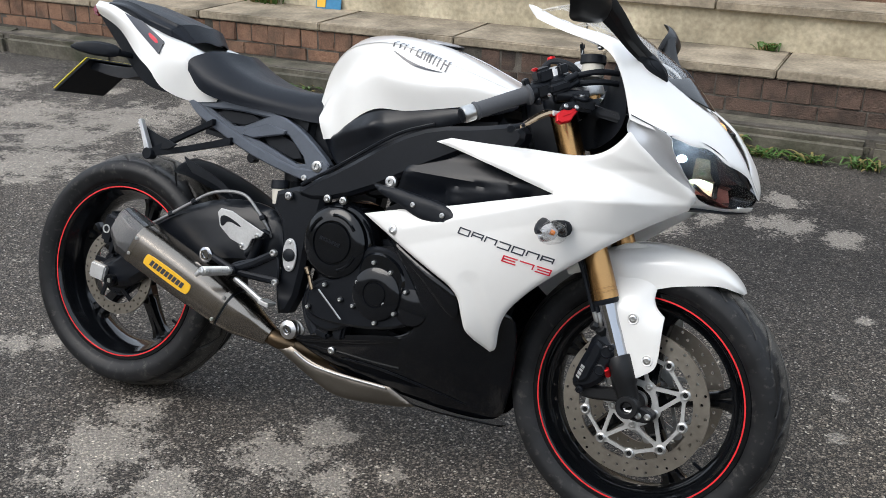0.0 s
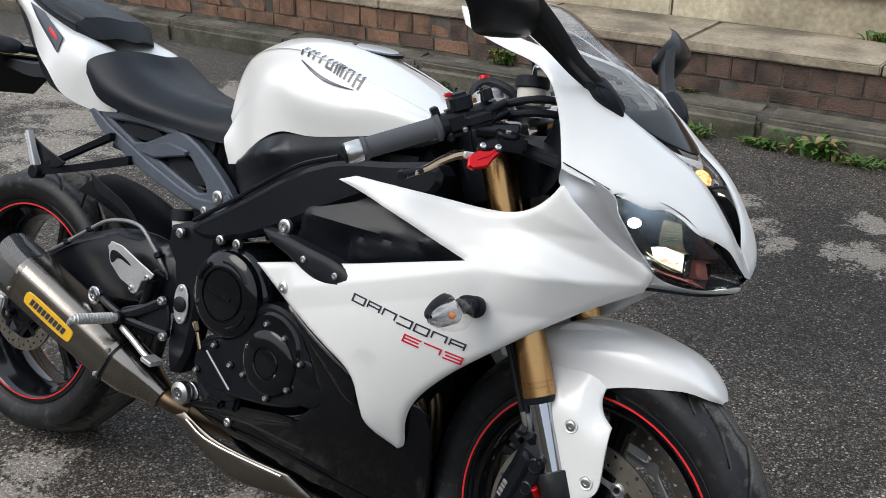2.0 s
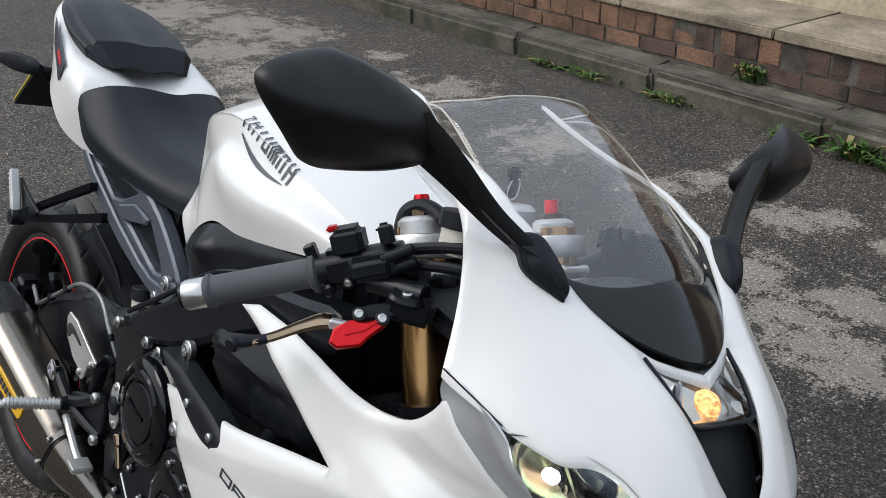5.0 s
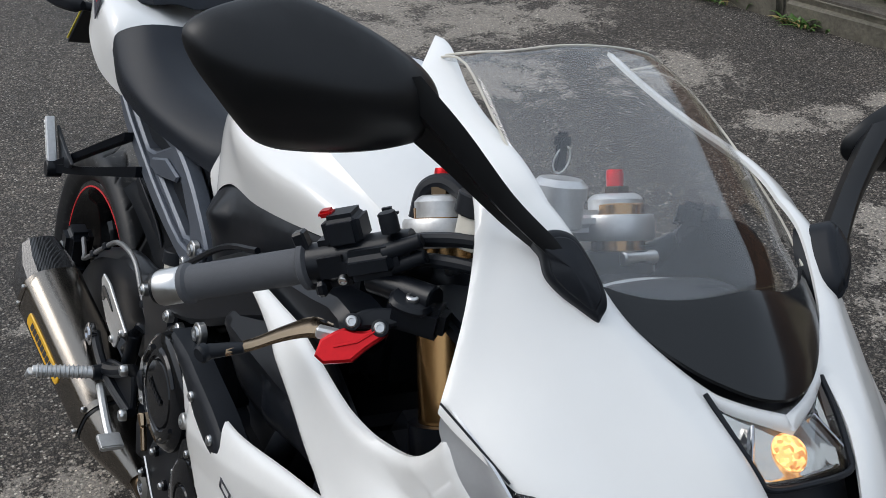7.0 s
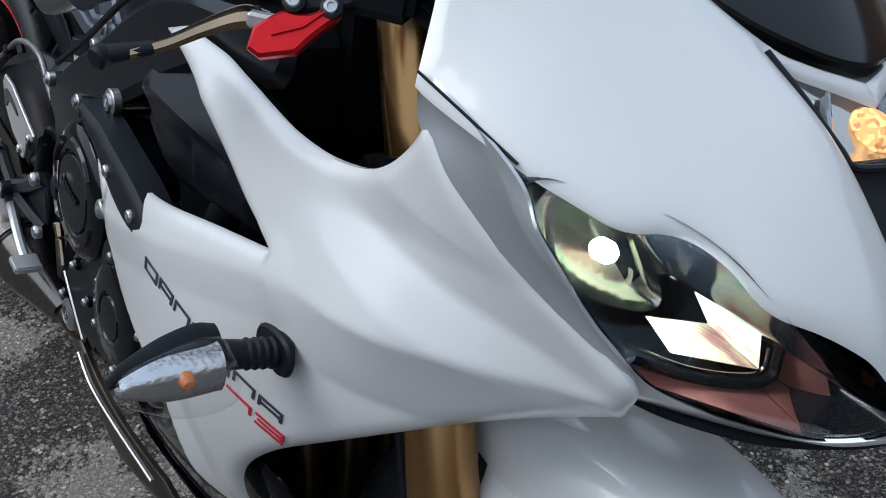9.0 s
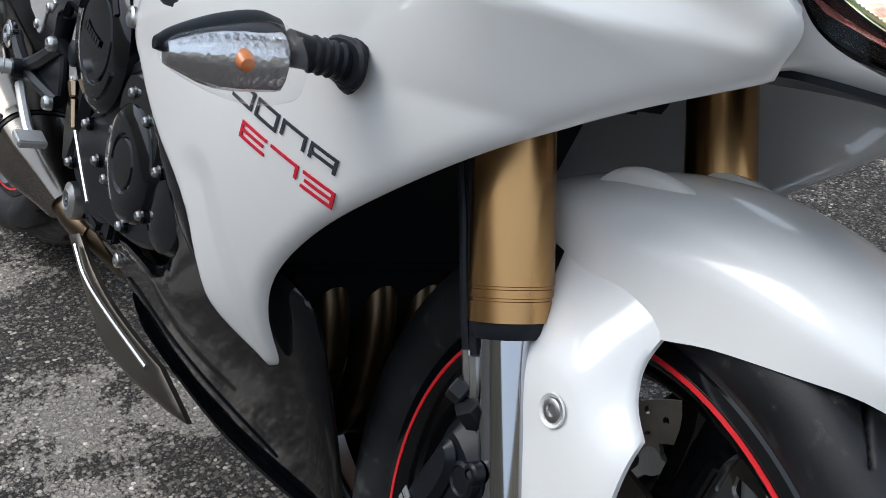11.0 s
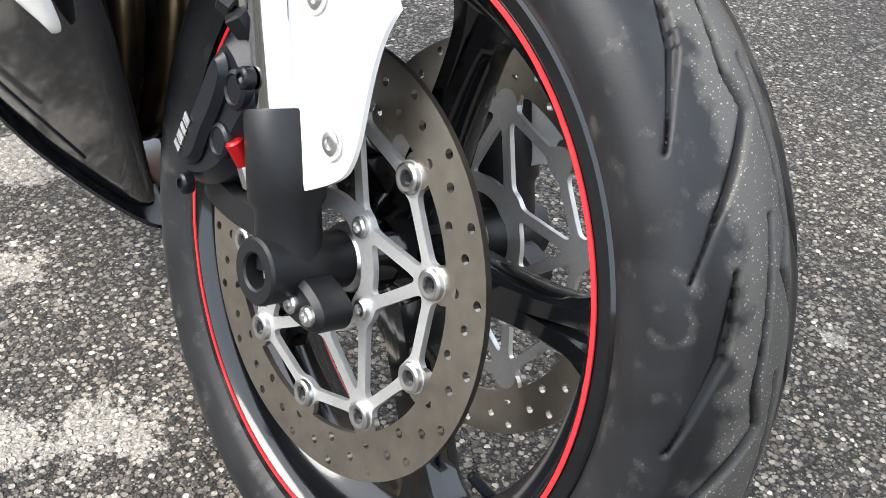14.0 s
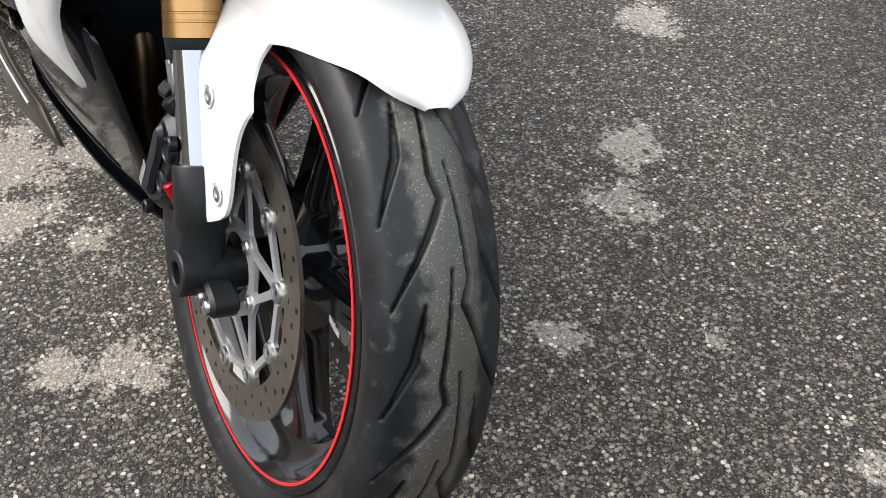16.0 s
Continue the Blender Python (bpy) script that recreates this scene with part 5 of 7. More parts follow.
    part("headlight_bulb", flip(lathe([(0, .009), (.004, .008), (.0062, .004), (.0062, -.004), (.004, -.008), (0, -.009)], along((1.399, -.148, .819), (1, -.2, .2)), 20)), BULB, lens, "glowing headlight bulb")
    return lens


def chin():
    right = [(-.142, .766), (-.120, .746), (-.088, .735), (-.06, .733), (-.03, .741), (MID, .742, 1), (MID, .728, 1), (-.05, .721), (-.09, .720), (-.117, .720, 1), (-.128, .74)]
    a = skin(right, lambda q: HEAD(q) + 0.001 - 0.9 * np.clip(.735 - np.atleast_2d(q)[:, 1], 0, 1), "x", -1.0, 0.009, 0.004, 0.003)
    under = Sheet([(1.42, -.114, .72), (1.485, -.06, .722), (1.52, MID, .727), (1.40, MID, .715), (1.36, -.1, .705)])
    floor = skin([(1.425, -.113), (1.465, -.085), (1.485, -.06), (1.512, -.01), (1.515, MID, 1), (1.36, MID, 1), (1.35, -.1)], under, "z", 1.0, 0.02, 0.004, 0.002)
    c = part("chin_panel", merge(a, mirrored(a, MID)), PEARL, bike, "white lower lip of the nose", 50)
    part("nose_underside", merge(floor, mirrored(floor, MID)), MATT_BLACK, bike)
    return c


def windscreen():
    half = [(1.385, .067, .935), (1.333, .117, .958), (1.25, .137, 1.005), (1.18, .134, 1.045), (1.10, .122, 1.083), (1.045, .113, 1.073)]
    WS = Sheet([(1.42, 0, .917), (1.36, 0, .978), (1.30, 0, 1.020), (1.20, 0, 1.078), (1.13, 0, 1.113), (1.127, .05, 1.109), (1.127, -.05, 1.109)] + half + [(x, -y, z) for x, y, z in half])
    bend = lambda q: WS(np.c_[np.atleast_2d(q)[:, 0], np.atleast_2d(q)[:, 1] - MID]) + 0.003
    both = lambda pts: [(p[0], MID - p[1], *p[2:]) for p in pts] + [(p[0], MID + p[1], *p[2:]) for p in reversed(pts) if p[1]]
    top = [(1.26, .134), (1.18, .134), (1.10, .126), (1.045, .115, 1), (1.075, .106), (1.108, .090), (1.126, .052)]
    s = part("windscreen", skin(both([(1.353, 0), (1.3515, .022), (1.346, .050), (1.336, .077), (1.3245, .098), (1.306, .121, 1)] + top + [(1.130, 0)]), bend, "z", -1.0, 0.014, 0.0025, 0.002), SCREEN, bike, "clear curved windscreen with a black lower band", 60)
    s.visible_shadow = False
    rimline = both([(1.306, .121)] + top + [(1.131, 0)])
    part("screen_edge", hose([(p[0], p[1], bend(p[:2])[0] - .001) for p in rimline], 0.0011, 6, 4), RESERVOIR, s, "pale cut edge of the screen")
    low = both([(1.3535, 0), (1.352, .022), (1.3465, .050), (1.3365, .077), (1.325, .098), (1.3065, .1215, 1), (1.337, .112), (1.370, .083), (1.392, .058), (1.409, .03), (1.415, 0)])
    part("screen_band", skin(low, bend, "z", -1.0, 0.012, 0.0025, 0.002), SCREEN_BLACK, s, "black printed lower band")
    return s


def mirror(side):
    outline = [(-.398, 1.104), (-.383, 1.124), (-.335, 1.139), (-.312, 1.140), (-.268, 1.125), (-.222, 1.100), (-.205, 1.072), (-.215, 1.052), (-.245, 1.046), (-.30, 1.039), (-.335, 1.037), (-.36, 1.060)]
    sheet = Sheet([(-.398, 1.104, 1.196), (-.33, 1.139, 1.196), (-.335, 1.037, 1.206), (-.21, 1.07, 1.222), (-.30, 1.09, 1.236), (-.35, 1.095, 1.224), (-.25, 1.085, 1.238)])
    flip = (lambda b: b) if side < 0 else (lambda b: moved(mirrored(b), Matrix.Translation((0, .062, -.01))))
    bm = skin(outline, lambda q: sheet(q) + 0.005 * ridge(np.atleast_2d(q), (-.38, 1.108), (-.23, 1.075), 0.03), "x", -1.0, 0.010, 0.004, 0.010)
    mr = part("mirror", flip(bm), MIRROR_BLACK, bike, "black rear-view mirror on a stalk", 40)
    back = skin([(-.388, 1.103), (-.378, 1.117), (-.335, 1.130), (-.312, 1.131), (-.270, 1.117), (-.232, 1.094), (-.24, 1.056), (-.30, 1.047), (-.335, 1.046), (-.355, 1.065)], lambda q: sheet(q) - 0.010, "x", 1.0, 0.015, 0.003, 0.0)
    part("mirror_glass", flip(back), CHROME, mr, "mirror glass")
    sec = lambda c, a, b: [Vector(c) + Vector(d) for d in ((a, 0, b), (a * .2, -a, b * .6), (-a, 0, 0), (-a * .3, a * .6, -b), (a * .6, a, -b * .6), (a, a * .3, b * .3))]
    stem = loft([sec((1.222, -.245, 1.080), .016, .024), sec((1.245, -.215, 1.055), .014, .020), sec((1.270, -.180, 1.022), .013, .014), sec((1.292, -.153, 1.001), .013, .011), sec((1.306, -.143, .992), .008, .007)], 4, 2, True, True)
    if side > 0:
        stem = loft([sec((1.222, .300, 1.070), .016, .024), sec((1.235, .272, 1.050), .014, .020), sec((1.262, .225, 1.015), .013, .014), sec((1.300, .172, .980), .015, .012), sec((1.318, .158, .968), .016, .010)], 4, 2, True, True)
    part("stalk", stem, MIRROR_BLACK, mr)
    pad = spline([(1.290, -.158, 1.003), (1.296, -.154, .995), (1.305, -.153, .983), (1.316, -.146, .974), (1.329, -.134, .966), (1.339, -.125, .961), (1.338, -.121, .964), (1.336, -.117, .973), (1.326, -.118, .985), (1.309, -.125, 1.002), (1.298, -.133, 1.012), (1.290, -.146, 1.012)], 4, True)
    out, heart = Vector((.721, -.460, .518)), Vector((1.312, -.138, .988))
    foot = bmesh.new()
    rings = [[foot.verts.new(heart + (p - heart) * draw + out * up) for p in pad] for draw, up in ((1.0, -.028), (1.0, .0), (.97, .0035), (.86, .0065), (.80, .0070), (.76, .0090), (.45, .0125), (.12, .0150))]
    for A, Bq in zip(rings, rings[1:]):
        for k in range(len(A)):
            foot.faces.new([A[k], A[(k + 1) % len(A)], Bq[(k + 1) % len(A)], Bq[k]])
    foot.faces.new(rings[-1])
    foot.faces.new(list(reversed(rings[0])))
    bmesh.ops.recalc_face_normals(foot, faces=foot.faces)
    part("mirror_foot", foot if side < 0 else mirrored(foot, MID), MATT_BLACK, mr)
    return mr


def belly_pan():
    outline = [(.575, .270, 1), (.69, .298), (.858, .340), (.900, .375), (.908, .43), (.862, .495), (.772, .590), (.80, .605), (.93, .53), (1.01, .49), (1.07, .45), (1.112, .44), (1.118, .40), (1.112, .32), (1.095, .24), (1.075, .180), (1.0, .172), (.90, .185), (.64, .230)]
    wrap = lambda q: BELLY(q) + 0.010
    a = skin(outline, wrap, "y", 1.0, 0.013, 0.004, 0.006)
    bot = Sheet([(.6, -.14, .24), (.9, -.08, .175), (1.07, -.045, .168), (.6, 0, .215), (.9, 0, .165), (1.07, 0, .162)])
    floor = skin([(.62, -.125), (.90, -.08), (1.07, -.04), (1.08, 0), (1.07, .04), (.90, .08), (.62, .125)], bot, "z", 1.0, 0.03, 0.004, 0.0)
    b = part("belly_pan", merge(a, mirrored(a), floor), GLOSS_BLACK, bike, "gloss black belly pan", 50)
    grey = skin([(.790, .592, 1), (.83, .553), (.92, .508), (.985, .478), (1.000, .462), (1.004, .42), (.985, .415), (.915, .485), (.85, .53)], lambda q: SIDE(q) + 0.009, "y", 1.0, 0.010, 0.004, 0.004)
    part("pan_facet", grey, GLOSS_BLACK, b)
    crease = skin([(.66, .249), (.80, .258), (.95, .225), (1.02, .202), (.95, .220), (.80, .250)], lambda q: BELLY(q) + 0.006, "y", 1.0, 0.01, 0.003, 0.002)
    part("pan_crease", crease, SATIN_BLACK, b)
    lip = skin([(.572, .278, 1), (.69, .306), (.86, .347), (.867, .330), (.70, .286), (.60, .266)], lambda q: BELLY(q) + 0.002, "y", 1.0, 0.01, 0.006, 0.003)
    part("pan_lip", lip, GLOSS_BLACK, b)
    part("pan_screw", screw((.678, BELLY((.678, .264))[0] + .006, .264), RIGHT, 0.009, 0.004), STEEL, b)
    return b


def shaped(name, rows, mat, label, parent=None, angle=50, crease=0.0):
    """A symmetrical body from half sections: centre (x, z), shoulder, widest place and lower edge (x, y, z each)."""
    full = []
    for cx, cz, sx, sy, sz, wx, wy, wz, ex, ey, ez in rows:
        c, s, w, e = Vector((cx, 0, cz)), Vector((sx, sy, sz)), Vector((wx, wy, wz)), Vector((ex, ey, ez))
        half = [e, w, s, c.lerp(s, 0.5) + Vector((0, 0, 0.004))]
        if crease:
            hollow = w.lerp(s, 0.5) + Vector((0, crease, 0))
            half = [e, w, hollow, s.lerp(hollow, 0.12), s.lerp(c, 0.03) + Vector((0, 0, 0.001)), c.lerp(s, 0.5) + Vector((0, 0, 0.005))]
        full.append(half + [c] + [Vector((p.x, -p.y, p.z)) for p in reversed(half)])
    return part(name, loft(full, 8, 5), mat, parent or bike, label, angle)


TANK_ROWS = [
    (.515, .84, .530, -.070, .822, .548, -.100, .78, .563, -.094, .737),
    (.542, .93, .556, -.085, .895, .576, -.098, .82, .610, -.110, .750),
    (.585, .978, .605, -.110, .944, .645, -.130, .87, .655, -.132, .792),
    (.65, .996, .665, -.122, .966, .700, -.148, .900, .714, -.140, .825),
    (.73, .997, .738, -.128, .971, .757, -.160, .895, .788, -.142, .830),
    (.82, .982, .828, -.128, .953, .846, -.160, .893, .875, -.145, .846),
    (.92, .95, .923, -.118, .930, .932, -.155, .902, .955, -.145, .863),
    (1.03, .905, 1.03, -.10, .900, 1.03, -.132, .893, 1.03, -.135, .876),
]
SEAT_ROWS = [
    (.262, .904, .222, -.102, .900, .188, -.134, .876, .188, -.139, .848),
    (.30, .874, .280, -.104, .868, .252, -.141, .838, .236, -.139, .803),
    (.36, .850, .350, -.092, .846, .333, -.133, .818, .322, -.134, .786),
    (.43, .840, .425, -.078, .835, .421, -.116, .808, .420, -.120, .780),
    (.49, .838, .492, -.062, .832, .502, -.094, .803, .512, -.098, .772),
    (.535, .85, .541, -.047, .842, .552, -.078, .808, .558, -.084, .772),
]
TAIL_ROWS = [
    (-.235, .995, -.232, -.018, .991, -.228, -.028, .980, -.215, -.026, .962),
    (-.12, .985, -.120, -.070, .985, -.105, -.092, .962, -.085, -.085, .925),
    (0, .945, 0.0, -.088, .953, .005, -.122, .935, .015, -.128, .868),
    (.08, .905, .085, -.104, .925, .092, -.136, .908, .072, -.144, .838),
    (.16, .885, .165, -.112, .905, .170, -.141, .875, .115, -.136, .796),
    (.24, .862, .215, -.112, .866, .200, -.131, .838, .185, -.120, .776),
    (.32, .82, .300, -.100, .820, .280, -.124, .795, .265, -.116, .782),
]
PILLION_ROWS = [
    (-.165, 1.000, -.160, -.040, .998, -.155, -.058, .990, -.150, -.060, .975),
    (-.08, 1.004, -.075, -.070, .998, -.066, -.094, .982, -.055, -.092, .962),
    (.02, .985, .020, -.088, .977, .022, -.108, .958, .028, -.104, .940),
    (.10, .964, .092, -.088, .958, .085, -.105, .942, .088, -.100, .924),
    (.122, .959, .108, -.082, .954, .098, -.100, .938, .100, -.096, .922),
    (.126, .957, .112, -.080, .952, .102, -.098, .936, .104, -.094, .920),
    (.158, .923, .143, -.066, .921, .126, -.084, .917, .124, -.080, .908),
    (.161, .918, .146, -.064, .916, .128, -.082, .913, .126, -.078, .905),
]


def tank():
    t = shaped("fuel_tank", TANK_ROWS, PEARL, "pearl white fuel tank", None, 50, 0.007)
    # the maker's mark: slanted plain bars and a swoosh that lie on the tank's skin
    tree = BVHTree.FromPolygons([v.co for v in t.data.vertices], [p.vertices for p in t.data.polygons])
    view = Vector((0.1, -0.45, 0.88)).normalized()

    def on_tank(p):
        hit = tree.ray_cast(p + view * 0.08, -view)[0]
        return (hit if hit else p) + view * 0.0018
    strokes = bmesh.new()

    def patch(a, b, c, d, n=4):
        g = [[strokes.verts.new(on_tank(a.lerp(b, i / n).lerp(d.lerp(c, i / n), j / n))) for i in range(n + 1)] for j in range(n + 1)]
        for j in range(n):
            for i in range(n):
                strokes.faces.new([g[j][i], g[j][i + 1], g[j + 1][i + 1], g[j + 1][i]])
    first, last = Vector((.722, -.122, .973)), Vector((.873, -.131, .939))
    run = (last - first) / 7
    rise = Vector((-0.05, 0.93, 0.36)).normalized() * 0.0105
    for i, grow in enumerate((1.0, .9, .9, .95, 1.0, .95, 1.15)):
        c = first + run * (i + 0.5)
        w = run * 0.085
        bars = ((0,), (-.27, .27), (0,), (-.27, .27), (-.32, 0, .32), (-.27, .22), (-.27, .27))[i]
        for k in bars:
            e = c + run * k
            patch(e - w - rise * grow - run * .10, e + w - rise * grow - run * .10, e + w + rise * grow + run * .10, e - w + rise * grow + run * .10)
        if i != 2:
            lift = rise * (.84, .3, 0, -.84, .84, .84, 0)[i]
            patch(c - run * .3 - rise * .14 + lift, c + run * .3 - rise * .14 + lift, c + run * .3 + rise * .14 + lift, c - run * .3 + rise * .14 + lift)
    bow = lambda f: first + run * (0.6 + 5.8 * f) - rise * (1.45 + 0.75 * math.sin(math.pi * f))
    for i in range(10):
        f0, f1 = i / 10, (i + 1) / 10
        th0, th1 = rise * (.06 + .2 * math.sin(math.pi * f0)), rise * (.06 + .2 * math.sin(math.pi * f1))
        patch(bow(f0) - th0, bow(f1) - th1, bow(f1) + th1, bow(f0) + th0, 2)
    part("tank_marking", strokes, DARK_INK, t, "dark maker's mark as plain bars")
    cap = part("filler_cap", lathe([(0.050, -.004), (0.050, 0.0015), (0.044, 0.0022), (0.043, 0.0005), (0.0, 0.001)], along((.772, .032, .9935), (.10, -.10, 1)), 48), SATIN_BLACK, t, "dark-rimmed flush filler cap")
    part("cap_centre", lathe([(0.040, .0005), (0.040, 0.0030), (0.036, 0.0036), (0.0, 0.0036)], along((.772, .032, .9935), (.10, -.10, 1)), 48), SILVER_GREY, t, "silver filler cap centre")
    part("tank_seam", hose([(.66, .045, .996), (.75, .045, .996), (.87, .05, .966), (1.0, .05, .918)], 0.0012, 6), SILVER_GREY, t)
    cover = Sheet([(.563, .735, -.085), (.644, .784, -.128), (.714, .824, -.138), (.788, .83, -.14), (.9, .85, -.14), (1.0, .87, -.132), (.665, .70, -.13), (.767, .747, -.15), (.86, .80, -.15), (.71, .77, -.152)])
    covered = lambda q: cover(q) - 0.010 * ridge(np.atleast_2d(q), (.60, .742), (.72, .790), 0.03) - 0.006 * ridge(np.atleast_2d(q), (.72, .790), (.98, .860), 0.03)
    for s in (-1, 1):
        c = skin([(.556, .738, 1), (.61, .756), (.644, .79), (.714, .832), (.788, .838), (.898, .858), (1.03, .882), (1.05, .868), (.95, .835), (.86, .795), (.767, .735), (.675, .685), (.64, .675), (.60, .69)], covered, "y", 1.0, 0.008, 0.004, 0.004)
        part("tank_side_cover", c if s < 0 else mirrored(c), SATIN_BLACK, bike, "black cover under the tank edge", 50)
    return t


def seats():
    shaped("rider_seat", SEAT_ROWS, SEAT, "black vinyl rider seat")
    shaped("pillion_seat", PILLION_ROWS, SEAT, "black vinyl pillion seat on the tail", None, 30, 0.003)
    t = shaped("tail_cowl", TAIL_ROWS, PEARL, "pearl white tail cowl")
    st = Sheet([(-.06, .955, -.106), (.05, .93, -.131), (.092, .908, -.138), (.07, .87, -.142), (0, .93, -.124), (.02, .90, -.131)])
    part("tail_sticker", skin([(-.055, .966, 1), (.02, .951, 1), (.108, .908, 1), (.100, .876, 1)], lambda q: st(q) - 0.003, "y", 1.0, 0.01, 0.002, 0.001), DARK_INK, t, "dark blue tail sticker")
    part("sticker_patch", skin([(.052, .928), (.088, .910), (.092, .898), (.056, .914)], lambda q: st(q) - 0.0045, "y", 1.0, 0.01, 0.002, 0.001), RED_INK, t, "red patch of the sticker")
    part("tail_lamp", box(.03, .06, .03, pose(-.225, 0, .972, 0, 20, 0), .008, 3), MAROON, t, "maroon tail lamp")
    # black under-tail, plate holder, plate and rear indicator
    under = loft([[(-.21, -.03, .96), (-.21, .03, .96), (-.20, .03, .95), (-.20, -.03, .95)], [(-.10, -.075, .93), (-.10, .075, .93), (-.08, .07, .87), (-.08, -.07, .87)], [(.02, -.11, .88), (.02, .11, .88), (.03, .1, .80), (.03, -.1, .80)],
                  [(.15, -.11, .80), (.15, .11, .80), (.14, .1, .782), (.14, -.1, .782)]], 4, 1, True, True)
    part("under_tail", under, MATT_BLACK, bike, "black under-tail tray")
    arm = loft([[(-.03, -.035, .84), (-.03, .035, .84), (-.02, .035, .822), (-.02, -.035, .822)], [(-.12, -.05, .83), (-.12, .05, .83), (-.10, .05, .803), (-.10, -.05, .803)], [(-.20, -.06, .835), (-.20, .06, .835), (-.19, .06, .815), (-.19, -.06, .815)]], 3, 1, True, True)
    hold = part("plate_holder", arm, MATT_BLACK, bike, "black number plate holder")
    pl = plate([(-.0905, -.0695, 1), (.088, -.0695, 1), (.088, .067, 1), (-.0905, .067, 1)], .003, Matrix.Translation((-.232, 0, .797)) @ Matrix.Rotation(radians(48), 4, "Y") @ Matrix.Rotation(radians(90), 4, "Z"), 0.0005)
    part("number_plate", pl, PLATE_YELLOW, hold, "yellow rear plate with dark back")
    bk = plate([(-.089, -.0705, 1), (.090, -.0705, 1), (.090, .0715, 1), (-.089, .0715, 1)], .006, Matrix.Translation((-.2282, 0, .7925)) @ Matrix.Rotation(radians(48), 4, "Y") @ Matrix.Rotation(radians(90), 4, "Z"), 0.001)
    part("plate_backing", bk, MATT_BLACK, hold)
    for s in (-1, 1):
        ind = loft([[Vector((x, s * y, z)) + Vector((0, math.cos(a) * r * .6, math.sin(a) * r)) for a in (k * math.pi / 4 for k in range(8))] for x, y, z, r in ((-.035, .13, .868, .008), (-.05, .14, .868, .016), (-.09, .16, .868, .018), (-.13, .178, .866, .010), (-.146, .183, .864, .003))], 3, 1, True, True)
        i_ = part("rear_indicator", ind, MATT_BLACK, bike, "small black rear indicator")
        part("indicator_stalk", rod((-.02, s * .05, .862), (-.05, s * .14, .866), .008), MATT_BLACK, i_)


def mudguard():
    rows = []
    for deg, r_edge, w, top in ((57, .305, .012, .310), (60, .302, .034, .317), (65.5, .294, .052, .325), (72, .276, .064, .329), (82, .254, .071, .329), (91, .238, .074, .329), (99, .240, .075, .328), (107, .262, .074, .326), (118, .285, .066, .323), (130, .300, .050, .320)):
        a = radians(deg)
        row = []
        for k in range(13):
            s = radians(-90 + 15 * k)
            y = w * math.copysign(abs(math.sin(s)) ** 0.75, math.sin(s))
            r = r_edge + (top - r_edge) * max(0.0, math.cos(s)) ** 0.55
            row.append(AXLE_F + Vector((r * math.cos(a), y, r * math.sin(a))))
        rows.append(row)
    g = loft(rows, 4, 3)
    bmesh.ops.recalc_face_normals(g, faces=g.faces)
    bmesh.ops.solidify(g, geom=list(g.faces), thickness=0.003)
    guard = part("front_mudguard", g, PEARL, bike, "pearl white front mudguard", 60)
    sh = Sheet([(1.31, .565, -.072), (1.37, .575, -.066), (1.28, .59, -.060), (1.31, .62, -.052), (1.37, .625, -.046), (1.385, .525, -.086), (1.41, .49, -.104), (1.41, .42, -.108), (1.37, .37, -.109), (1.33, .46, -.108), (1.305, .51, -.103), (1.36, .52, -.101)])
    flap = [(1.276, .575), (1.268, .606), (1.290, .630), (1.335, .634), (1.376, .622), (1.386, .575), (1.378, .535), (1.390, .513), (1.4105, .500, 1), (1.413, .45), (1.414, .402), (1.404, .386), (1.374, .365, 1), (1.349, .405), (1.325, .455), (1.302, .515)]
    a = skin(flap, sh, "y", 1.0, 0.008, 0.004, 0.002)
    for s in (-1, 1):
        p = part("mudguard_mount", a if s < 0 else mirrored(a), PEARL, guard, "", 60) if s < 0 else part("mudguard_mount", mirrored(skin(flap, sh, "y", 1.0, 0.008, 0.004, 0.002)), PEARL, guard, "", 60)
        for x, z in ((1.351, .486), (1.393, .408)):
            y = sh((x, z))[0]
            part("screw_cup", lathe([(.0115, .001), (.0108, .002), (.0092, .0008), (.0092, -.004)], along((x, y if s < 0 else -y, z), (0, s, 0)), 24), PEARL, guard)
            part("mudguard_screw", screw((x, y if s < 0 else -y, z), (0, s, 0), 0.0082, 0.0022), STEEL, guard, "steel socket screw")
    return guard


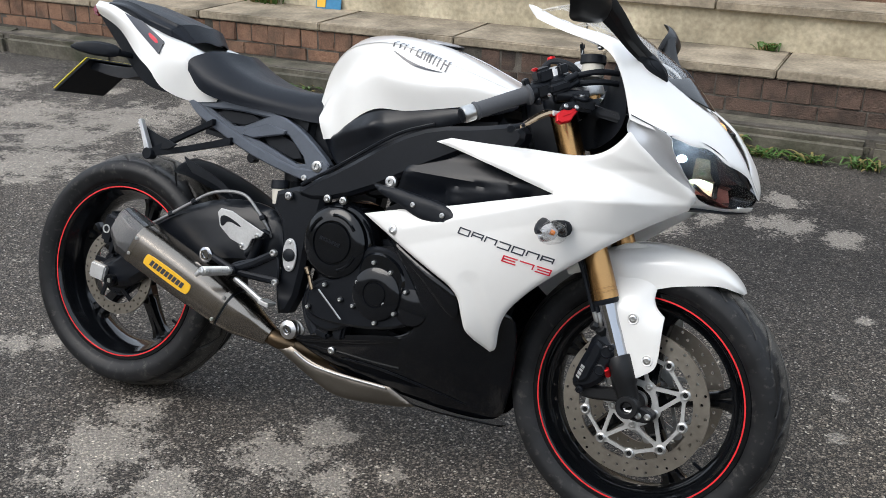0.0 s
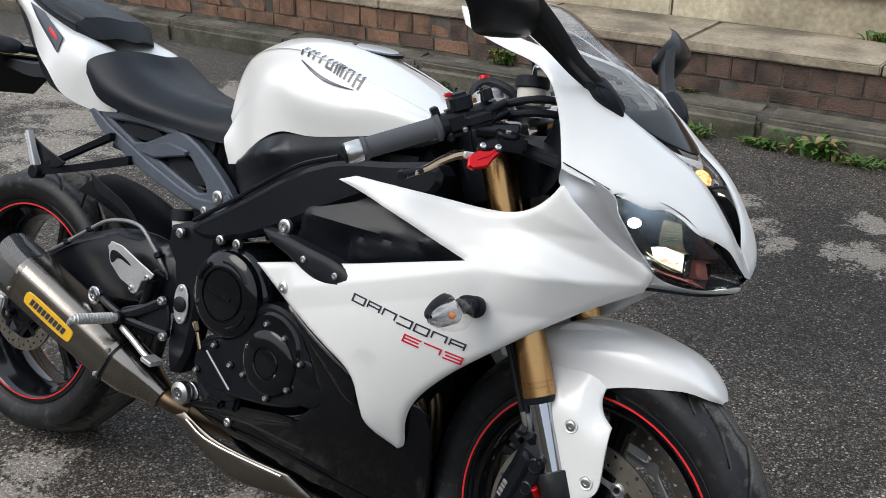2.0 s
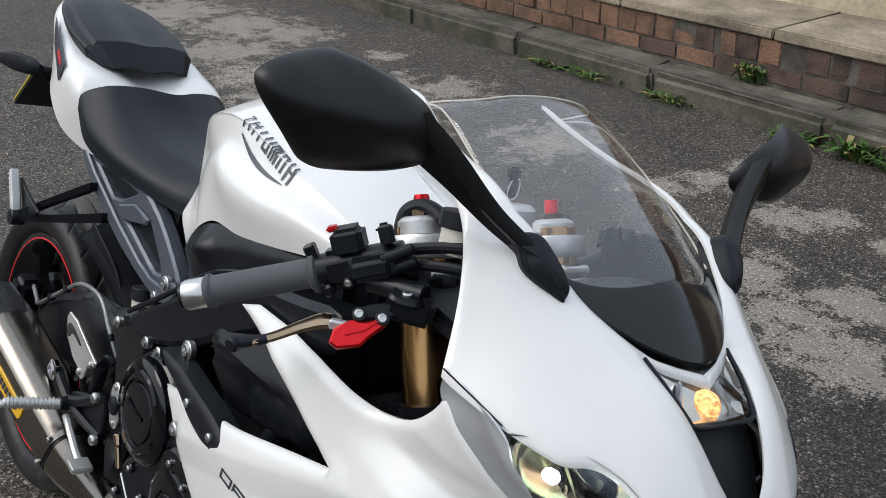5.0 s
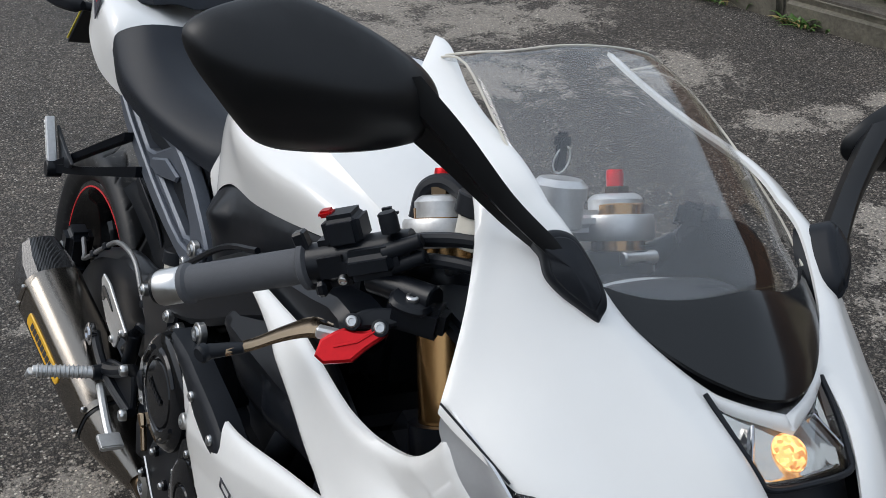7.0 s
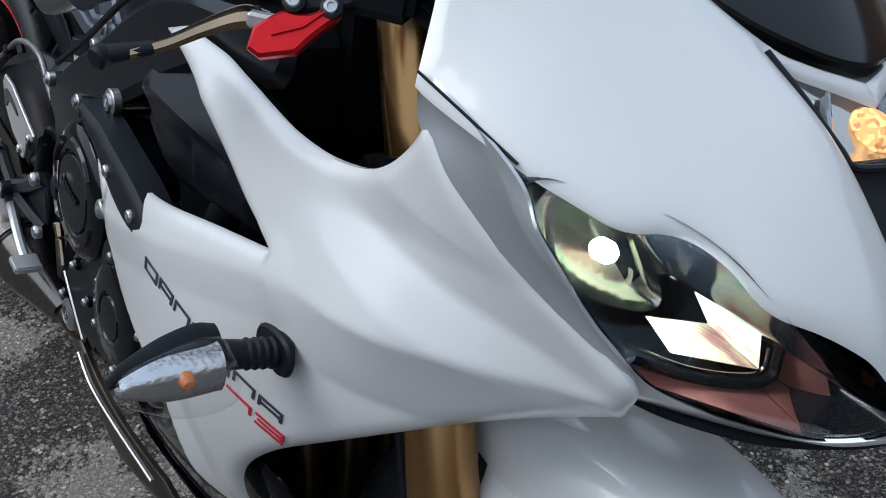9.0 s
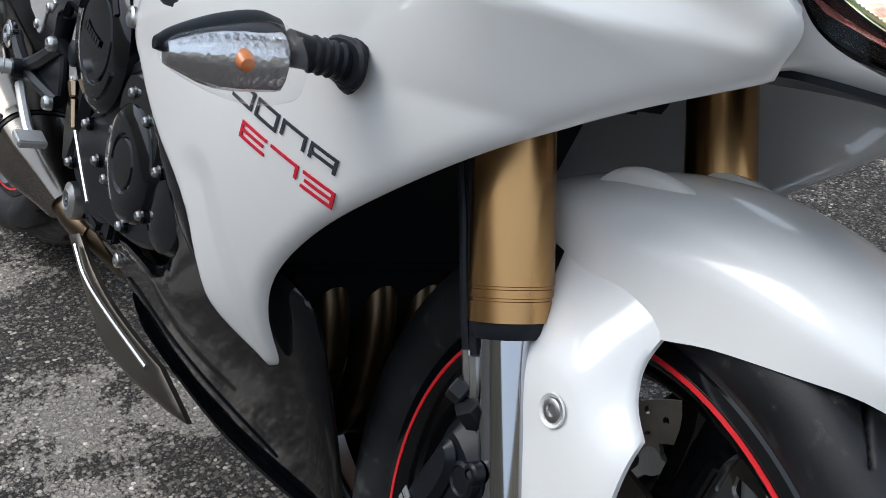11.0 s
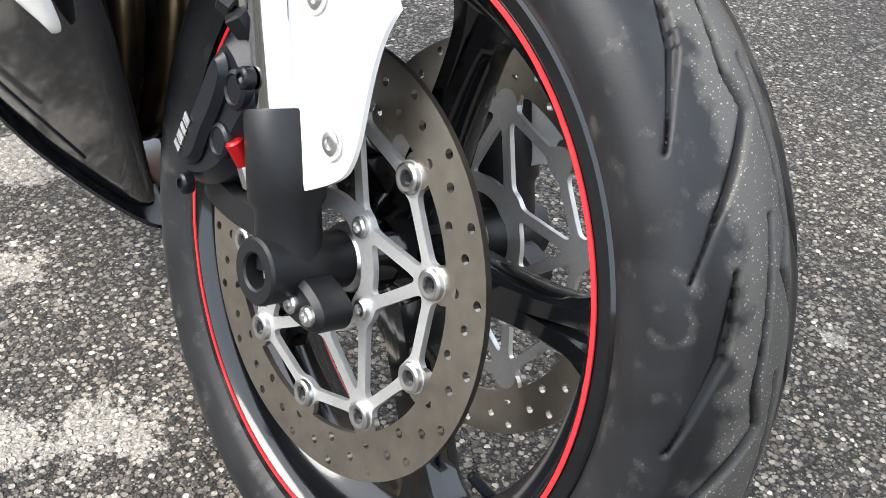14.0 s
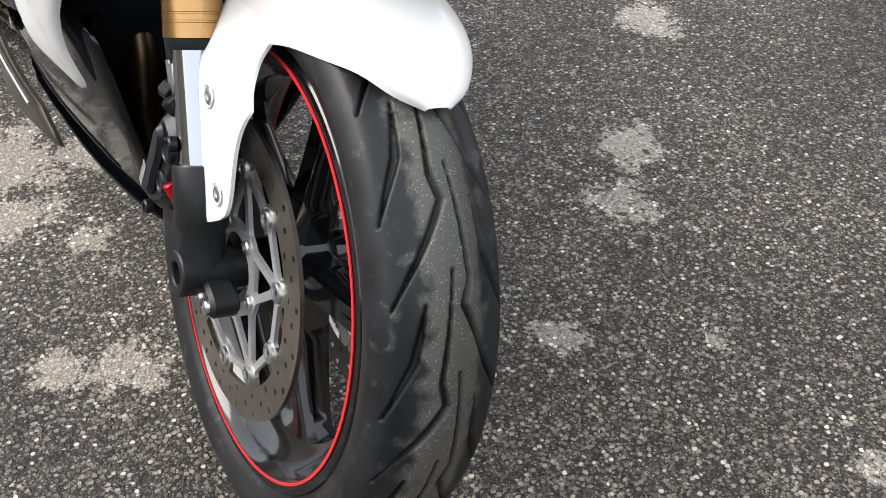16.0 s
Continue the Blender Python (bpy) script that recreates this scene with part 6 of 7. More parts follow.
def indicator():
    root = Vector((1.209, -.222, .650))
    sec = lambda y, x0, x1, z0, z1: [Vector((x0, y, (z0 + z1) / 2)), Vector((x0 + (x1 - x0) * .3, y, z1)), Vector((x1 - (x1 - x0) * .15, y, z1 - (z1 - z0) * .15)), Vector((x1, y, (z0 + z1) / 2)), Vector((x1 - (x1 - x0) * .15, y, z0 + (z1 - z0) * .1)), Vector((x0 + (x1 - x0) * .3, y, z0))]
    small = Matrix.Translation((1.205, -.298, .646)) @ Matrix.Scale(0.84, 4) @ Matrix.Translation((-1.205, .298, -.655))
    shell = loft([sec(-.252, 1.172, 1.196, .652, .679), sec(-.270, 1.170, 1.198, .650, .682), sec(-.30, 1.174, 1.198, .648, .676), sec(-.33, 1.184, 1.200, .648, .666), sec(-.346, 1.197, 1.205, .652, .660)], 4, 3, True, True)
    i = part("indicator", moved(shell, small), MATT_BLACK, bike, "front indicator with clear lens on a short rubber stalk", 40)
    lens = loft([sec(-.254, 1.178, 1.238, .630, .678), sec(-.272, 1.176, 1.242, .626, .680), sec(-.30, 1.180, 1.238, .628, .674), sec(-.33, 1.190, 1.226, .639, .665), sec(-.343, 1.200, 1.216, .647, .657)], 4, 3, True, True)
    l = part("indicator_lens", moved(lens, small), CLEAR, i, "clear ribbed lens")
    l.visible_shadow = False
    part("indicator_bulb", moved(lathe([(0, .011), (.005, .009), (.007, .003), (.007, -.004), (.005, -.008)], along((1.210, -.288, .655), (.8, 0, -.2)), 18), small), AMBER, i, "amber bulb")
    bowl = loft([sec(-.256, 1.182, 1.216, .632, .673), sec(-.30, 1.184, 1.213, .630, .669), sec(-.338, 1.196, 1.208, .643, .658)], 3, 2, True, True)
    part("indicator_bowl", moved(bowl, small), LENS_CHROME, i, "chromed bowl")
    for k in range(16):
        y, f = -.262 - k * .0048, k / 15
        part("lens_rib", moved(box(.0032, .0030, .012, pose(1.233 - .014 * f ** 2, y, .6745 - .010 * f, 0, 35, 0), .0008, 1), small), CLEAR, l)
    part("indicator_stalk", lathe([(.018, 0), (.016, .004), (.011, .006), (.0115, .010), (.010, .012), (.0115, .016), (.010, .018), (.0115, .022), (.010, .024), (.0115, .028), (.010, .030), (.011, .044)], along(root + Vector((0, .004, 0)), (-.1, -1, .1)), 20), MATT_BLACK, i, "ribbed rubber stalk")
    part("indicator_plinth", plate([(-.03, -.012), (.012, -.016), (.022, 0), (.012, .018), (-.03, .012)], .006, Matrix.Translation(root + Vector((.0, .0, 0))), .002), MATT_BLACK, i)


def crash_blade():
    sh = lambda q: 0 * SIDE(q) - .222 - .06 * np.clip(np.atleast_2d(q)[:, 0] - .83, 0, .2)
    o = [(.775, .668, 1), (.83, .667), (.875, .660), (.95, .652), (1.004, .630), (1.000, .606, 1), (.965, .606), (.895, .612), (.845, .634), (.79, .652)]
    b = part("crash_protector", skin(o, sh, "y", 1.0, 0.008, 0.026, 0.006), MATT_BLACK, bike, "black frame slider blade across the fairing", 40)
    for x, z in ((.880, .640), (.952, .630)):
        part("slider_screw", screw((x, sh((x, z))[0] - .001, z), RIGHT, 0.006, 0.003), STEEL, b)
    part("frame_bolt", washered((.806, -.196, .676), RIGHT, 0.0135), STEEL, bike, "bright frame bolt")


side_fairing(-1), side_fairing(1)
flank(-1), flank(1)
nose_cowl()
position_lamp()
headlight(-1), headlight(1)
chin()
windscreen()
mirror(-1), mirror(1)
belly_pan()
tank()
seats()
mudguard()
indicator()
crash_blade()


# ---- frame, engine and running gear ----
def frame_parts():
    for s in (-1, 1):
        beam = plate([(.545, .610), (.60, .648), (.66, .683), (.788, .771), (.878, .808), (.98, .822), (1.06, .840), (1.085, .815), (1.06, .775), (.975, .775), (.84, .705), (.724, .638), (.612, .600)], .055, Matrix.Translation((0, s * .142, 0)), .014, (), 1)
        b = part("frame_beam", beam, SATIN_BLACK, bike, "satin black aluminium frame beam", 40)
        if s < 0:
            ridge_bar = hose([(.57, -.172, .632), (.66, -.172, .690), (.788, -.173, .776), (.878, -.172, .812)], .004, 6)
            part("beam_rib", ridge_bar, SATIN_BLACK, b)
        pivot = plate([(.495, .605), (.55, .625), (.625, .612), (.618, .56), (.598, .50), (.594, .44), (.585, .375), (.565, .330), (.538, .325), (.525, .38), (.532, .47), (.515, .54), (.492, .565)], .05, Matrix.Translation((0, s * .135, 0)), .010, (), 0)
        p = part("pivot_plate", pivot, SATIN_BLACK, bike, "satin black swingarm pivot plate", 40)
        if s < 0:
            part("pivot_cover", plate([(-.012, -.038), (.012, -.038), (.021, 0), (.012, .038), (-.012, .038), (-.021, 0)], .005, Matrix.Translation((.5575, -.1635, .467)) @ Matrix.Rotation(radians(-4), 4, "Y"), .0015), ALLOY, p, "bright oval pivot cover")
            part("pivot_plug", lathe([(0, .004), (.012, .004), (.015, .002), (.015, -.002)], along((.5575, -.167, .467), RIGHT), 24), MATT_BLACK, p)
            for dz in (-.030, .030):
                part("pivot_screw", screw((.5575 - dz * .07, -.1665, .467 + dz), RIGHT, .0045, .002), STEEL, p)
        rail = plate([(.182, .778), (.205, .755), (.232, .737), (.359, .680), (.476, .648), (.549, .635), (.59, .645), (.606, .675), (.575, .705), (.51, .752), (.45, .778), (.40, .788), (.294, .790), (.22, .800)], .026, Matrix.Translation((0, s * .100, 0)), .004,
                     [[(.246, .766, 1), (.322, .733, 1), (.352, .738, 1), (.41, .766, 1), (.33, .771)], [(.385, .714, 1), (.510, .670, 1), (.540, .676), (.478, .733, 1), (.44, .738, 1)]], 1, .02)
        r = part("subframe_rail", rail, FRAME_GREY, bike, "dark grey cast subframe rail", 30)
        beam = plate([(.184, .776, 1), (.205, .755), (.232, .737), (.359, .680), (.476, .648), (.549, .635), (.59, .645), (.606, .675), (.592, .688), (.556, .664, 1), (.50, .662), (.375, .704, 1), (.25, .755, 1), (.20, .782, 1)], .010, Matrix.Translation((0, s * .116, 0)), .003, (), 1)
        part("rail_beam", beam, FRAME_GREY, r, "", 30)
        rung = plate([(.352, .716, 1), (.385, .713, 1), (.47, .733, 1), (.476, .744, 1), (.42, .752, 1), (.36, .732, 1)], .007, Matrix.Translation((0, s * .1155, 0)), .003, (), 1)
        part("rail_rung", rung, FRAME_GREY, r, "", 30)
        for panel in ([(.24, .768), (.322, .730), (.41, .766)], [(.38, .715), (.53, .668), (.478, .735)]):
            part("rail_infill", plate(panel, .008, Matrix.Translation((0, s * .096, 0)), .001, (), 1), MATT_BLACK, r)
        if s < 0:
            part("subframe_bolt", washered((.572, -.1215, .674), RIGHT, .0135), STEEL, r, "bright subframe bolt")
            part("frame_screw", screw((.542, -.121, .643), RIGHT, .008, .004), STEEL, r)
    part("under_seat_box", box(.34, .17, .12, pose(.36, 0, .745, 0, 6, 0), .02, 3), MATT_BLACK, bike, "black under-seat tray")
    part("seat_front_infill", box(.10, .13, .14, pose(.545, 0, .735, 0, -20, 0), .02, 3), MATT_BLACK, bike)
    part("air_box", box(.36, .22, .17, pose(.85, 0, .765, 0, -6, 0), .03, 3), MATT_BLACK, bike, "black air box under the tank")
    part("steering_head", box(.10, .12, .16, pose(1.08, 0, .84, 0, -23, 0), .02, 3), SATIN_BLACK, bike, "black steering head")
    # pillion footrest bracket
    for s in (-1, 1):
        br = merge(loft([[(.165, s * .200, .650), (.165, s * .214, .650), (.165, s * .214, .634), (.165, s * .200, .634)], [(.23, s * .165, .668), (.23, s * .18, .668), (.23, s * .18, .654), (.23, s * .165, .654)], [(.33, s * .115, .706), (.33, s * .13, .706), (.33, s * .13, .688), (.33, s * .115, .688)]], 3, 1, True, True),
                   loft([[(.165, s * .200, .652), (.165, s * .214, .652), (.165, s * .214, .640), (.165, s * .200, .640)], [(.22, s * .165, .695), (.22, s * .18, .695), (.22, s * .18, .683), (.22, s * .165, .683)], [(.275, s * .12, .742), (.275, s * .135, .742), (.275, s * .135, .728), (.275, s * .12, .728)]], 3, 1, True, True),
                   rod((.162, s * .222, .640), (.162, s * .198, .640), .014))
        b = part("pillion_bracket", br, SATIN_BLACK, bike, "black pillion footrest bracket")
        guard = plate([(.129, .703, 1), (.160, .690), (.231, .672, 1), (.215, .660, 1), (.165, .646, 1)], .006, Matrix.Translation((0, s * .198, 0)), .001)
        part("heel_guard", guard, SATIN_BLACK, b)
        peg = plate([(.124, .716, 1), (.131, .719, 1), (.172, .640), (.166, .628), (.158, .632)], .016, Matrix.Translation((0, s * .212, 0)), .002, (), 1)
        pg = part("pillion_peg", peg, ALLOY, b, "folded alloy pillion peg")
        for k in range(9):
            f = k / 8
            part("peg_rib", box(.007, .017, .0034, pose(.1275 + .031 * f, s * .212, .708 - .058 * f, 0, 28, 0), .0008, 1), ALLOY, b)


def engine():
    e = part("engine", merge(box(.36, .24, .22, pose(.77, 0, .46, 0, 8, 0), .03, 3), box(.26, .22, .20, pose(.88, 0, .60, 0, -30, 0), .03, 3), box(.30, .20, .12, pose(.77, 0, .31, 0, 6, 0), .03, 3)), SATIN_BLACK, bike, "black three-cylinder engine")
    c = Vector((.678, 0, .519))
    cover = lathe([(.092, -.10), (.092, .0), (.088, .012), (.080, .018), (.078, .030), (.070, .036), (.050, .038), (.048, .034), (.046, .034), (.044, .038), (0, .040)], along(c + Vector((0, -.150, 0)), RIGHT), 64)
    cc = part("clutch_cover", cover, GLOSS_BLACK, e, "round black clutch cover with raised maker's mark")
    part("cover_mark", bars_text([.006] * 7, .008, Matrix.Translation(c + Vector((-.032, -.1905, .004))) @ Matrix.Rotation(radians(12), 4, "Y"), .3, .1), SATIN_BLACK, cc)
    for a0, a1 in ((35, 95), (-70, -20), (125, 165)):
        arc = hose([c + Vector((.062 * math.cos(radians(a)), -.187, .062 * math.sin(radians(a)))) for a in np.linspace(a0, a1, 6)], .004, 6)
        part("cover_rib", arc, GLOSS_BLACK, cc)
    c2 = Vector((.800, 0, .428))
    low = lathe([(.083, -.08), (.083, .0), (.078, .010), (.062, .014), (.058, .022), (.050, .026), (.030, .027), (.028, .024), (.026, .024), (.024, .027), (0, .028)], along(c2 + Vector((0, -.160, 0)), RIGHT), 56)
    l = part("crank_cover", low, GLOSS_BLACK, e, "black crankcase cover with bright screws")
    part("crank_lobe", plate([(.745, .505), (.80, .525), (.855, .500), (.87, .45), (.845, .40), (.80, .385), (.75, .40)], .03, Matrix.Translation((0, -.165, 0)), .006), GLOSS_BLACK, l)
    part("crankcase", plate([(.62, .40), (.66, .43), (.72, .455), (.745, .52), (.80, .535), (.87, .505), (.905, .45), (.90, .385), (.84, .352), (.70, .335), (.625, .345)], .05, Matrix.Translation((0, -.150, 0)), .006), SATIN_BLACK, e)
    part("pump_cover", lathe([(.045, -.05), (.045, .0), (.040, .010), (.02, .014), (0, .015)], along((.885, -.165, .415), RIGHT), 32), GLOSS_BLACK, e)
    part("sump_cover", plate([(.63, .43), (.70, .45), (.745, .40), (.74, .34), (.68, .31), (.62, .33), (.60, .38)], .03, Matrix.Translation((0, -.150, 0)), .006), SATIN_BLACK, e)
    for x, z in ((.785, .495), (.829, .481), (.840, .442), (.871, .447), (.824, .410), (.850, .394), (.806, .364), (.747, .390), (.713, .397), (.751, .445), (.669, .422), (.633, .364)):
        part("engine_screw", screw((x, -.1815, z), RIGHT, .0050, .004), STEEL, e, "bright socket screw")
        part("screw_boss", rod((x, -.150, z), (x, -.1812, z), .0085, .0072), GLOSS_BLACK, e)
    for x, z in ((.641, .612), (.682, .614), (.539, .601)):
        part("mount_bolt", washered((x, -.172, z), RIGHT, .009), STEEL, e)
    # shifter-side odds and ends below the clutch cover
    part("brake_switch", merge(rod((.627, -.183, .436), (.640, -.183, .405), .0045), rod((.619, -.184, .453), (.628, -.184, .437), .0065, .005, 8)), BRONZE, e, "brown brake light switch")
    part("switch_spring", hose([(.66, -.188, .41), (.69, -.188, .385), (.725, -.187, .355)], .0022, 6), STEEL, e)
    part("lower_hose", hose([(.60, -.13, .37), (.62, -.14, .33), (.64, -.14, .30)], .014, 10), MATT_BLACK, e)
    for x, z, w, h in ((.655, .345, .05, .03), (.705, .325, .03, .05), (.625, .39, .03, .04), (.66, .305, .04, .02)):
        part("engine_lump", box(w, .04, h, pose(x, -.135, z, 0, 10, 0), .006, 2), SATIN_BLACK, e)
    part("radiator", box(.03, .30, .30, pose(1.035, 0, .565, 0, 14, 0), .008, 2), MATT_BLACK, bike, "black radiator behind the front wheel")
    part("oil_cooler", box(.025, .22, .08, pose(1.0, 0, .385, 0, 14, 0), .006, 2), MATT_BLACK, bike)
    for y in (-.055, 0, .055):
        part("header_pipe", hose([(.935, y, .43), (.985, y, .41), (1.012, y * .95, .36), (1.015, y * .85, .29), (.985, y * .6, .235), (.90, y * .4, .215), (.75, y * .3, .215)], .0195, 14), HEADER, bike, "heat-tinted exhaust header pipe")
    part("collector", hose([(.78, 0, .215), (.70, -.03, .215), (.62, -.08, .235), (.56, -.115, .255)], .032, 16, 8, .024), HEADER, bike, "exhaust collector")
    part("radiator_hose", hose([(1.02, -.12, .70), (.99, -.15, .66), (.95, -.15, .58), (.90, -.12, .52)], .016, 12), MATT_BLACK, bike)
    part("front_infill", box(.10, .26, .12, pose(1.14, 0, .69, 0, 25, 0), .02, 2), MATT_BLACK, bike, "black duct behind the fork")


def exhaust():
    A, Bv = Vector((.150, -.205, .430)), Vector((.405, -.158, .312))
    d = (Bv - A).normalized()
    side = d.cross(Vector((0, 0, 1))).normalized()
    up = side.cross(d).normalized()

    def sec(p, w, h):
        return [p + side * (w * x) + up * (h * z) for x, z in ((1, .34), (.92, .66), (.62, .96), (0, 1.05), (-.62, .96), (-.92, .66), (-1, .34), (-1, -.5), (-.84, -.86), (-.4, -1.03), (.4, -1.03), (.84, -.86), (1, -.5))]
    at = lambda f: A.lerp(Bv, f)
    body = loft([sec(at(.06), .050, .050), sec(at(.30), .050, .050), sec(at(.62), .050, .049), sec(at(1.0), .048, .046)], 3, 3, True, True)
    can = part("exhaust_can", body, BRUSHED, bike, "brushed titanium exhaust silencer with a yellow badge", 35)
    for f0, f1, w in ((.055, .095, .0508), (.975, 1.01, .0496)):
        part("can_band", loft([sec(at(f0), w, w), sec(at(f1), w, w - .002)], 1, 3, True, True), BRUSHED, can)
    part("can_seam", loft([sec(at(1.015), .0485, .0465), sec(at(1.03), .0485, .0465)], 1, 3, True, True), SATIN_BLACK, can)
    end = Vector((.515, -.132, .262))
    cone = loft([sec(at(1.03), .047, .045), sec(at(1.03).lerp(end, .35), .043, .041), sec(at(1.03).lerp(end, .75), .031, .029), sec(end, .024, .022)], 4, 3, True, True)
    part("can_cone", cone, BRUSHED, can, "tapered silencer front")
    cap = loft([sec(at(.055), .049, .049), sec(at(-.06), .046, .050), sec(at(-.20) + up * .016, .034, .036)], 1, 1, True, True)
    part("end_cap", cap, CARBON, can, "carbon fibre end cap", 20)
    part("tail_hole", rod(at(-.206) + up * .016, at(-.16) + up * .012, .020), MATT_BLACK, can)
    # the badge lies on the outer face
    face = side if side.y < 0 else -side
    bm_ = []
    p0 = at(.46) + face * .0512 - up * .006
    frame_m = Matrix((d.to_4d(), (-face).to_4d(), up.to_4d(), (0, 0, 0, 1))).transposed()
    frame_m = Matrix.Translation(p0) @ frame_m.to_3x3().to_4x4()
    badge = plate([(-.068, -.008), (-.062, -.016), (.062, -.016), (.068, -.008), (.068, .008), (.062, .016), (-.062, .016), (-.068, .008)], .003, frame_m, .001, (), 3)
    bd = part("can_badge", badge, YELLOW, can, "yellow enamel badge")
    part("badge_mark", bars_text([.0085] * 9, .014, frame_m @ Matrix.Translation((-.050, -.0016, -.007)), .32, .12), DARK_INK, can, "dark badge lettering as plain bars")
    for f in (.985,):
        for z in (-.03, .03):
            part("band_rivet", screw(at(f) + face * .0505 + up * z, face, .0045, .003), STEEL, can)
    for z in (.036, -.034):
        part("band_rivet", screw(at(.075) + face * .0515 + up * z * .6, face, .004, .003), STEEL, can)
    link = hose([(.505, -.133, .266), (.54, -.128, .256), (.575, -.115, .250)], .021, 16)
    part("link_pipe", link, HEADER, bike, "heat-tinted link pipe")
    shield_s = Sheet([(0.536, 0.242, -0.142), (0.641, 0.224, -0.139), (0.837, 0.217, -0.130), (0.901, 0.185, -0.118), (0.713, 0.161, -0.137), (0.605, 0.207, -0.141), (0.863, 0.177, -0.122)])
    part("heat_shield", skin([(0.536, 0.242, 1), (0.579, 0.252, 1), (0.642, 0.226), (0.713, 0.219), (0.839, 0.217, 1), (0.901, 0.185, 1), (0.862, 0.176, 1), (0.713, 0.161), (0.651, 0.186), (0.605, 0.207)], shield_s, "y", 1.0, .008, .006, .004), SHIELD, bike, "brushed steel shield under the belly pan", 40)
    part("shield_top", hose([(0.593, -0.145, 0.244), (0.641, -0.145, 0.225), (0.713, -0.143, 0.218), (0.835, -0.139, 0.216)], .0030, 8), STEEL, bike)
    br = merge(rod((.573, -.118, .293), (.573, -.150, .293), .019), lathe([(.010, .004), (.012, .010), (.022, .006), (.023, .0), (.023, -.006)], along((.573, -.148, .293), RIGHT), 28))
    hb = part("exhaust_hanger", br, STEEL, bike, "bright exhaust hanger bolt")
    part("hanger_washer", washered((.573, -.152, .293), RIGHT, .014), CHROME, hb)
    part("hanger_tab", plate([(.56, .275), (.60, .28), (.61, .30), (.585, .318), (.56, .312)], .006, Matrix.Translation((0, -.135, 0)), .001), STEEL, hb)


def swingarm():
    arm = lambda s: plate([(-.035, .330), (.00, .355), (.05, .385), (.10, .450), (.17, .500), (.235, .528), (.323, .560), (.438, .566), (.51, .535), (.54, .47), (.53, .43), (.45, .418), (.34, .400), (.224, .385), (.13, .335), (.06, .283), (.0, .270), (-.035, .29)], .042, Matrix.Translation((0, s * .108, 0)), .016, (), 3)
    sw = part("swingarm", merge(arm(-1), arm(1), box(.12, .22, .10, pose(.49, 0, .47), .02, 3)), SATIN_BLACK, bike, "satin black braced swingarm", 45)
    adj = merge(box(.05, .018, .04, pose(-.022, -.135, .312, 0, 8, 0), .004, 2))
    part("chain_adjuster", adj, ALLOY, sw, "silver axle adjuster block")
    part("axle_nut", lathe([(0, .012), (.007, .012), (.008, .018), (.014, .018), (.0165, .012), (.0165, -.01)], along((.020, -.128, .296), RIGHT), 24), GLOSS_BLACK, sw)
    part("axle_plug", lathe([(0, .001), (.006, .001), (.006, -.002)], along((.020, -.142, .296), RIGHT), 16), STEEL, sw)
    cal = part("rear_caliper", merge(box(.050, .05, .085, pose(.0, -.118, .425, 0, 12, 0), .012, 3), box(.03, .04, .05, pose(.012, -.118, .38, 0, 12, 0), .01, 2)), SATIN_BLACK, bike, "black rear brake caliper")
    part("caliper_ring", lathe([(.008, .002), (.011, .002), (.011, 0), (.008, 0)], along((-.004, -.1435, .425), RIGHT), 24, True), ALLOY, cal, "pale round mark")
    part("rear_brake_hose", hose([(.03, -.115, .455), (.09, -.128, .452), (.136, -.14, .464), (.233, -.14, .526), (.311, -.14, .571), (.393, -.14, .580), (.440, -.14, .548), (.468, -.135, .515), (.478, -.125, .49)], .0042, 10), BRAID, bike, "braided rear brake hose")
    for p in ((.19, -.141, .498), (.255, -.141, .540), (.455, -.139, .535)):
        part("hose_clip", box(.014, .012, .012, pose(*p, 0, -30, 0), .002, 1), SATIN_BLACK, bike)
    hug = [[(x, y, z - abs(y) ** 2 * 5.0) for y in (-.085, -.05, 0, .05, .085)] for x, z in ((.135, .630), (.20, .622), (.30, .592), (.40, .545), (.45, .50))]
    h = loft(hug, 4, 3)
    bmesh.ops.solidify(h, geom=list(h.faces), thickness=.003)
    part("rear_hugger", h, MATT_BLACK, bike, "black hugger over the rear tyre", 50)
    part("hugger_fin", plate([(.145, .640), (.175, .628), (.30, .585), (.33, .535), (.25, .575), (.19, .59)], .004, Matrix.Translation((0, -.07, 0)), .001), MATT_BLACK, bike)
    part("rear_shock", merge(rod((.47, 0, .43), (.44, 0, .66), .03), rod((.465, 0, .46), (.445, 0, .62), .042)), SATIN_BLACK, bike)


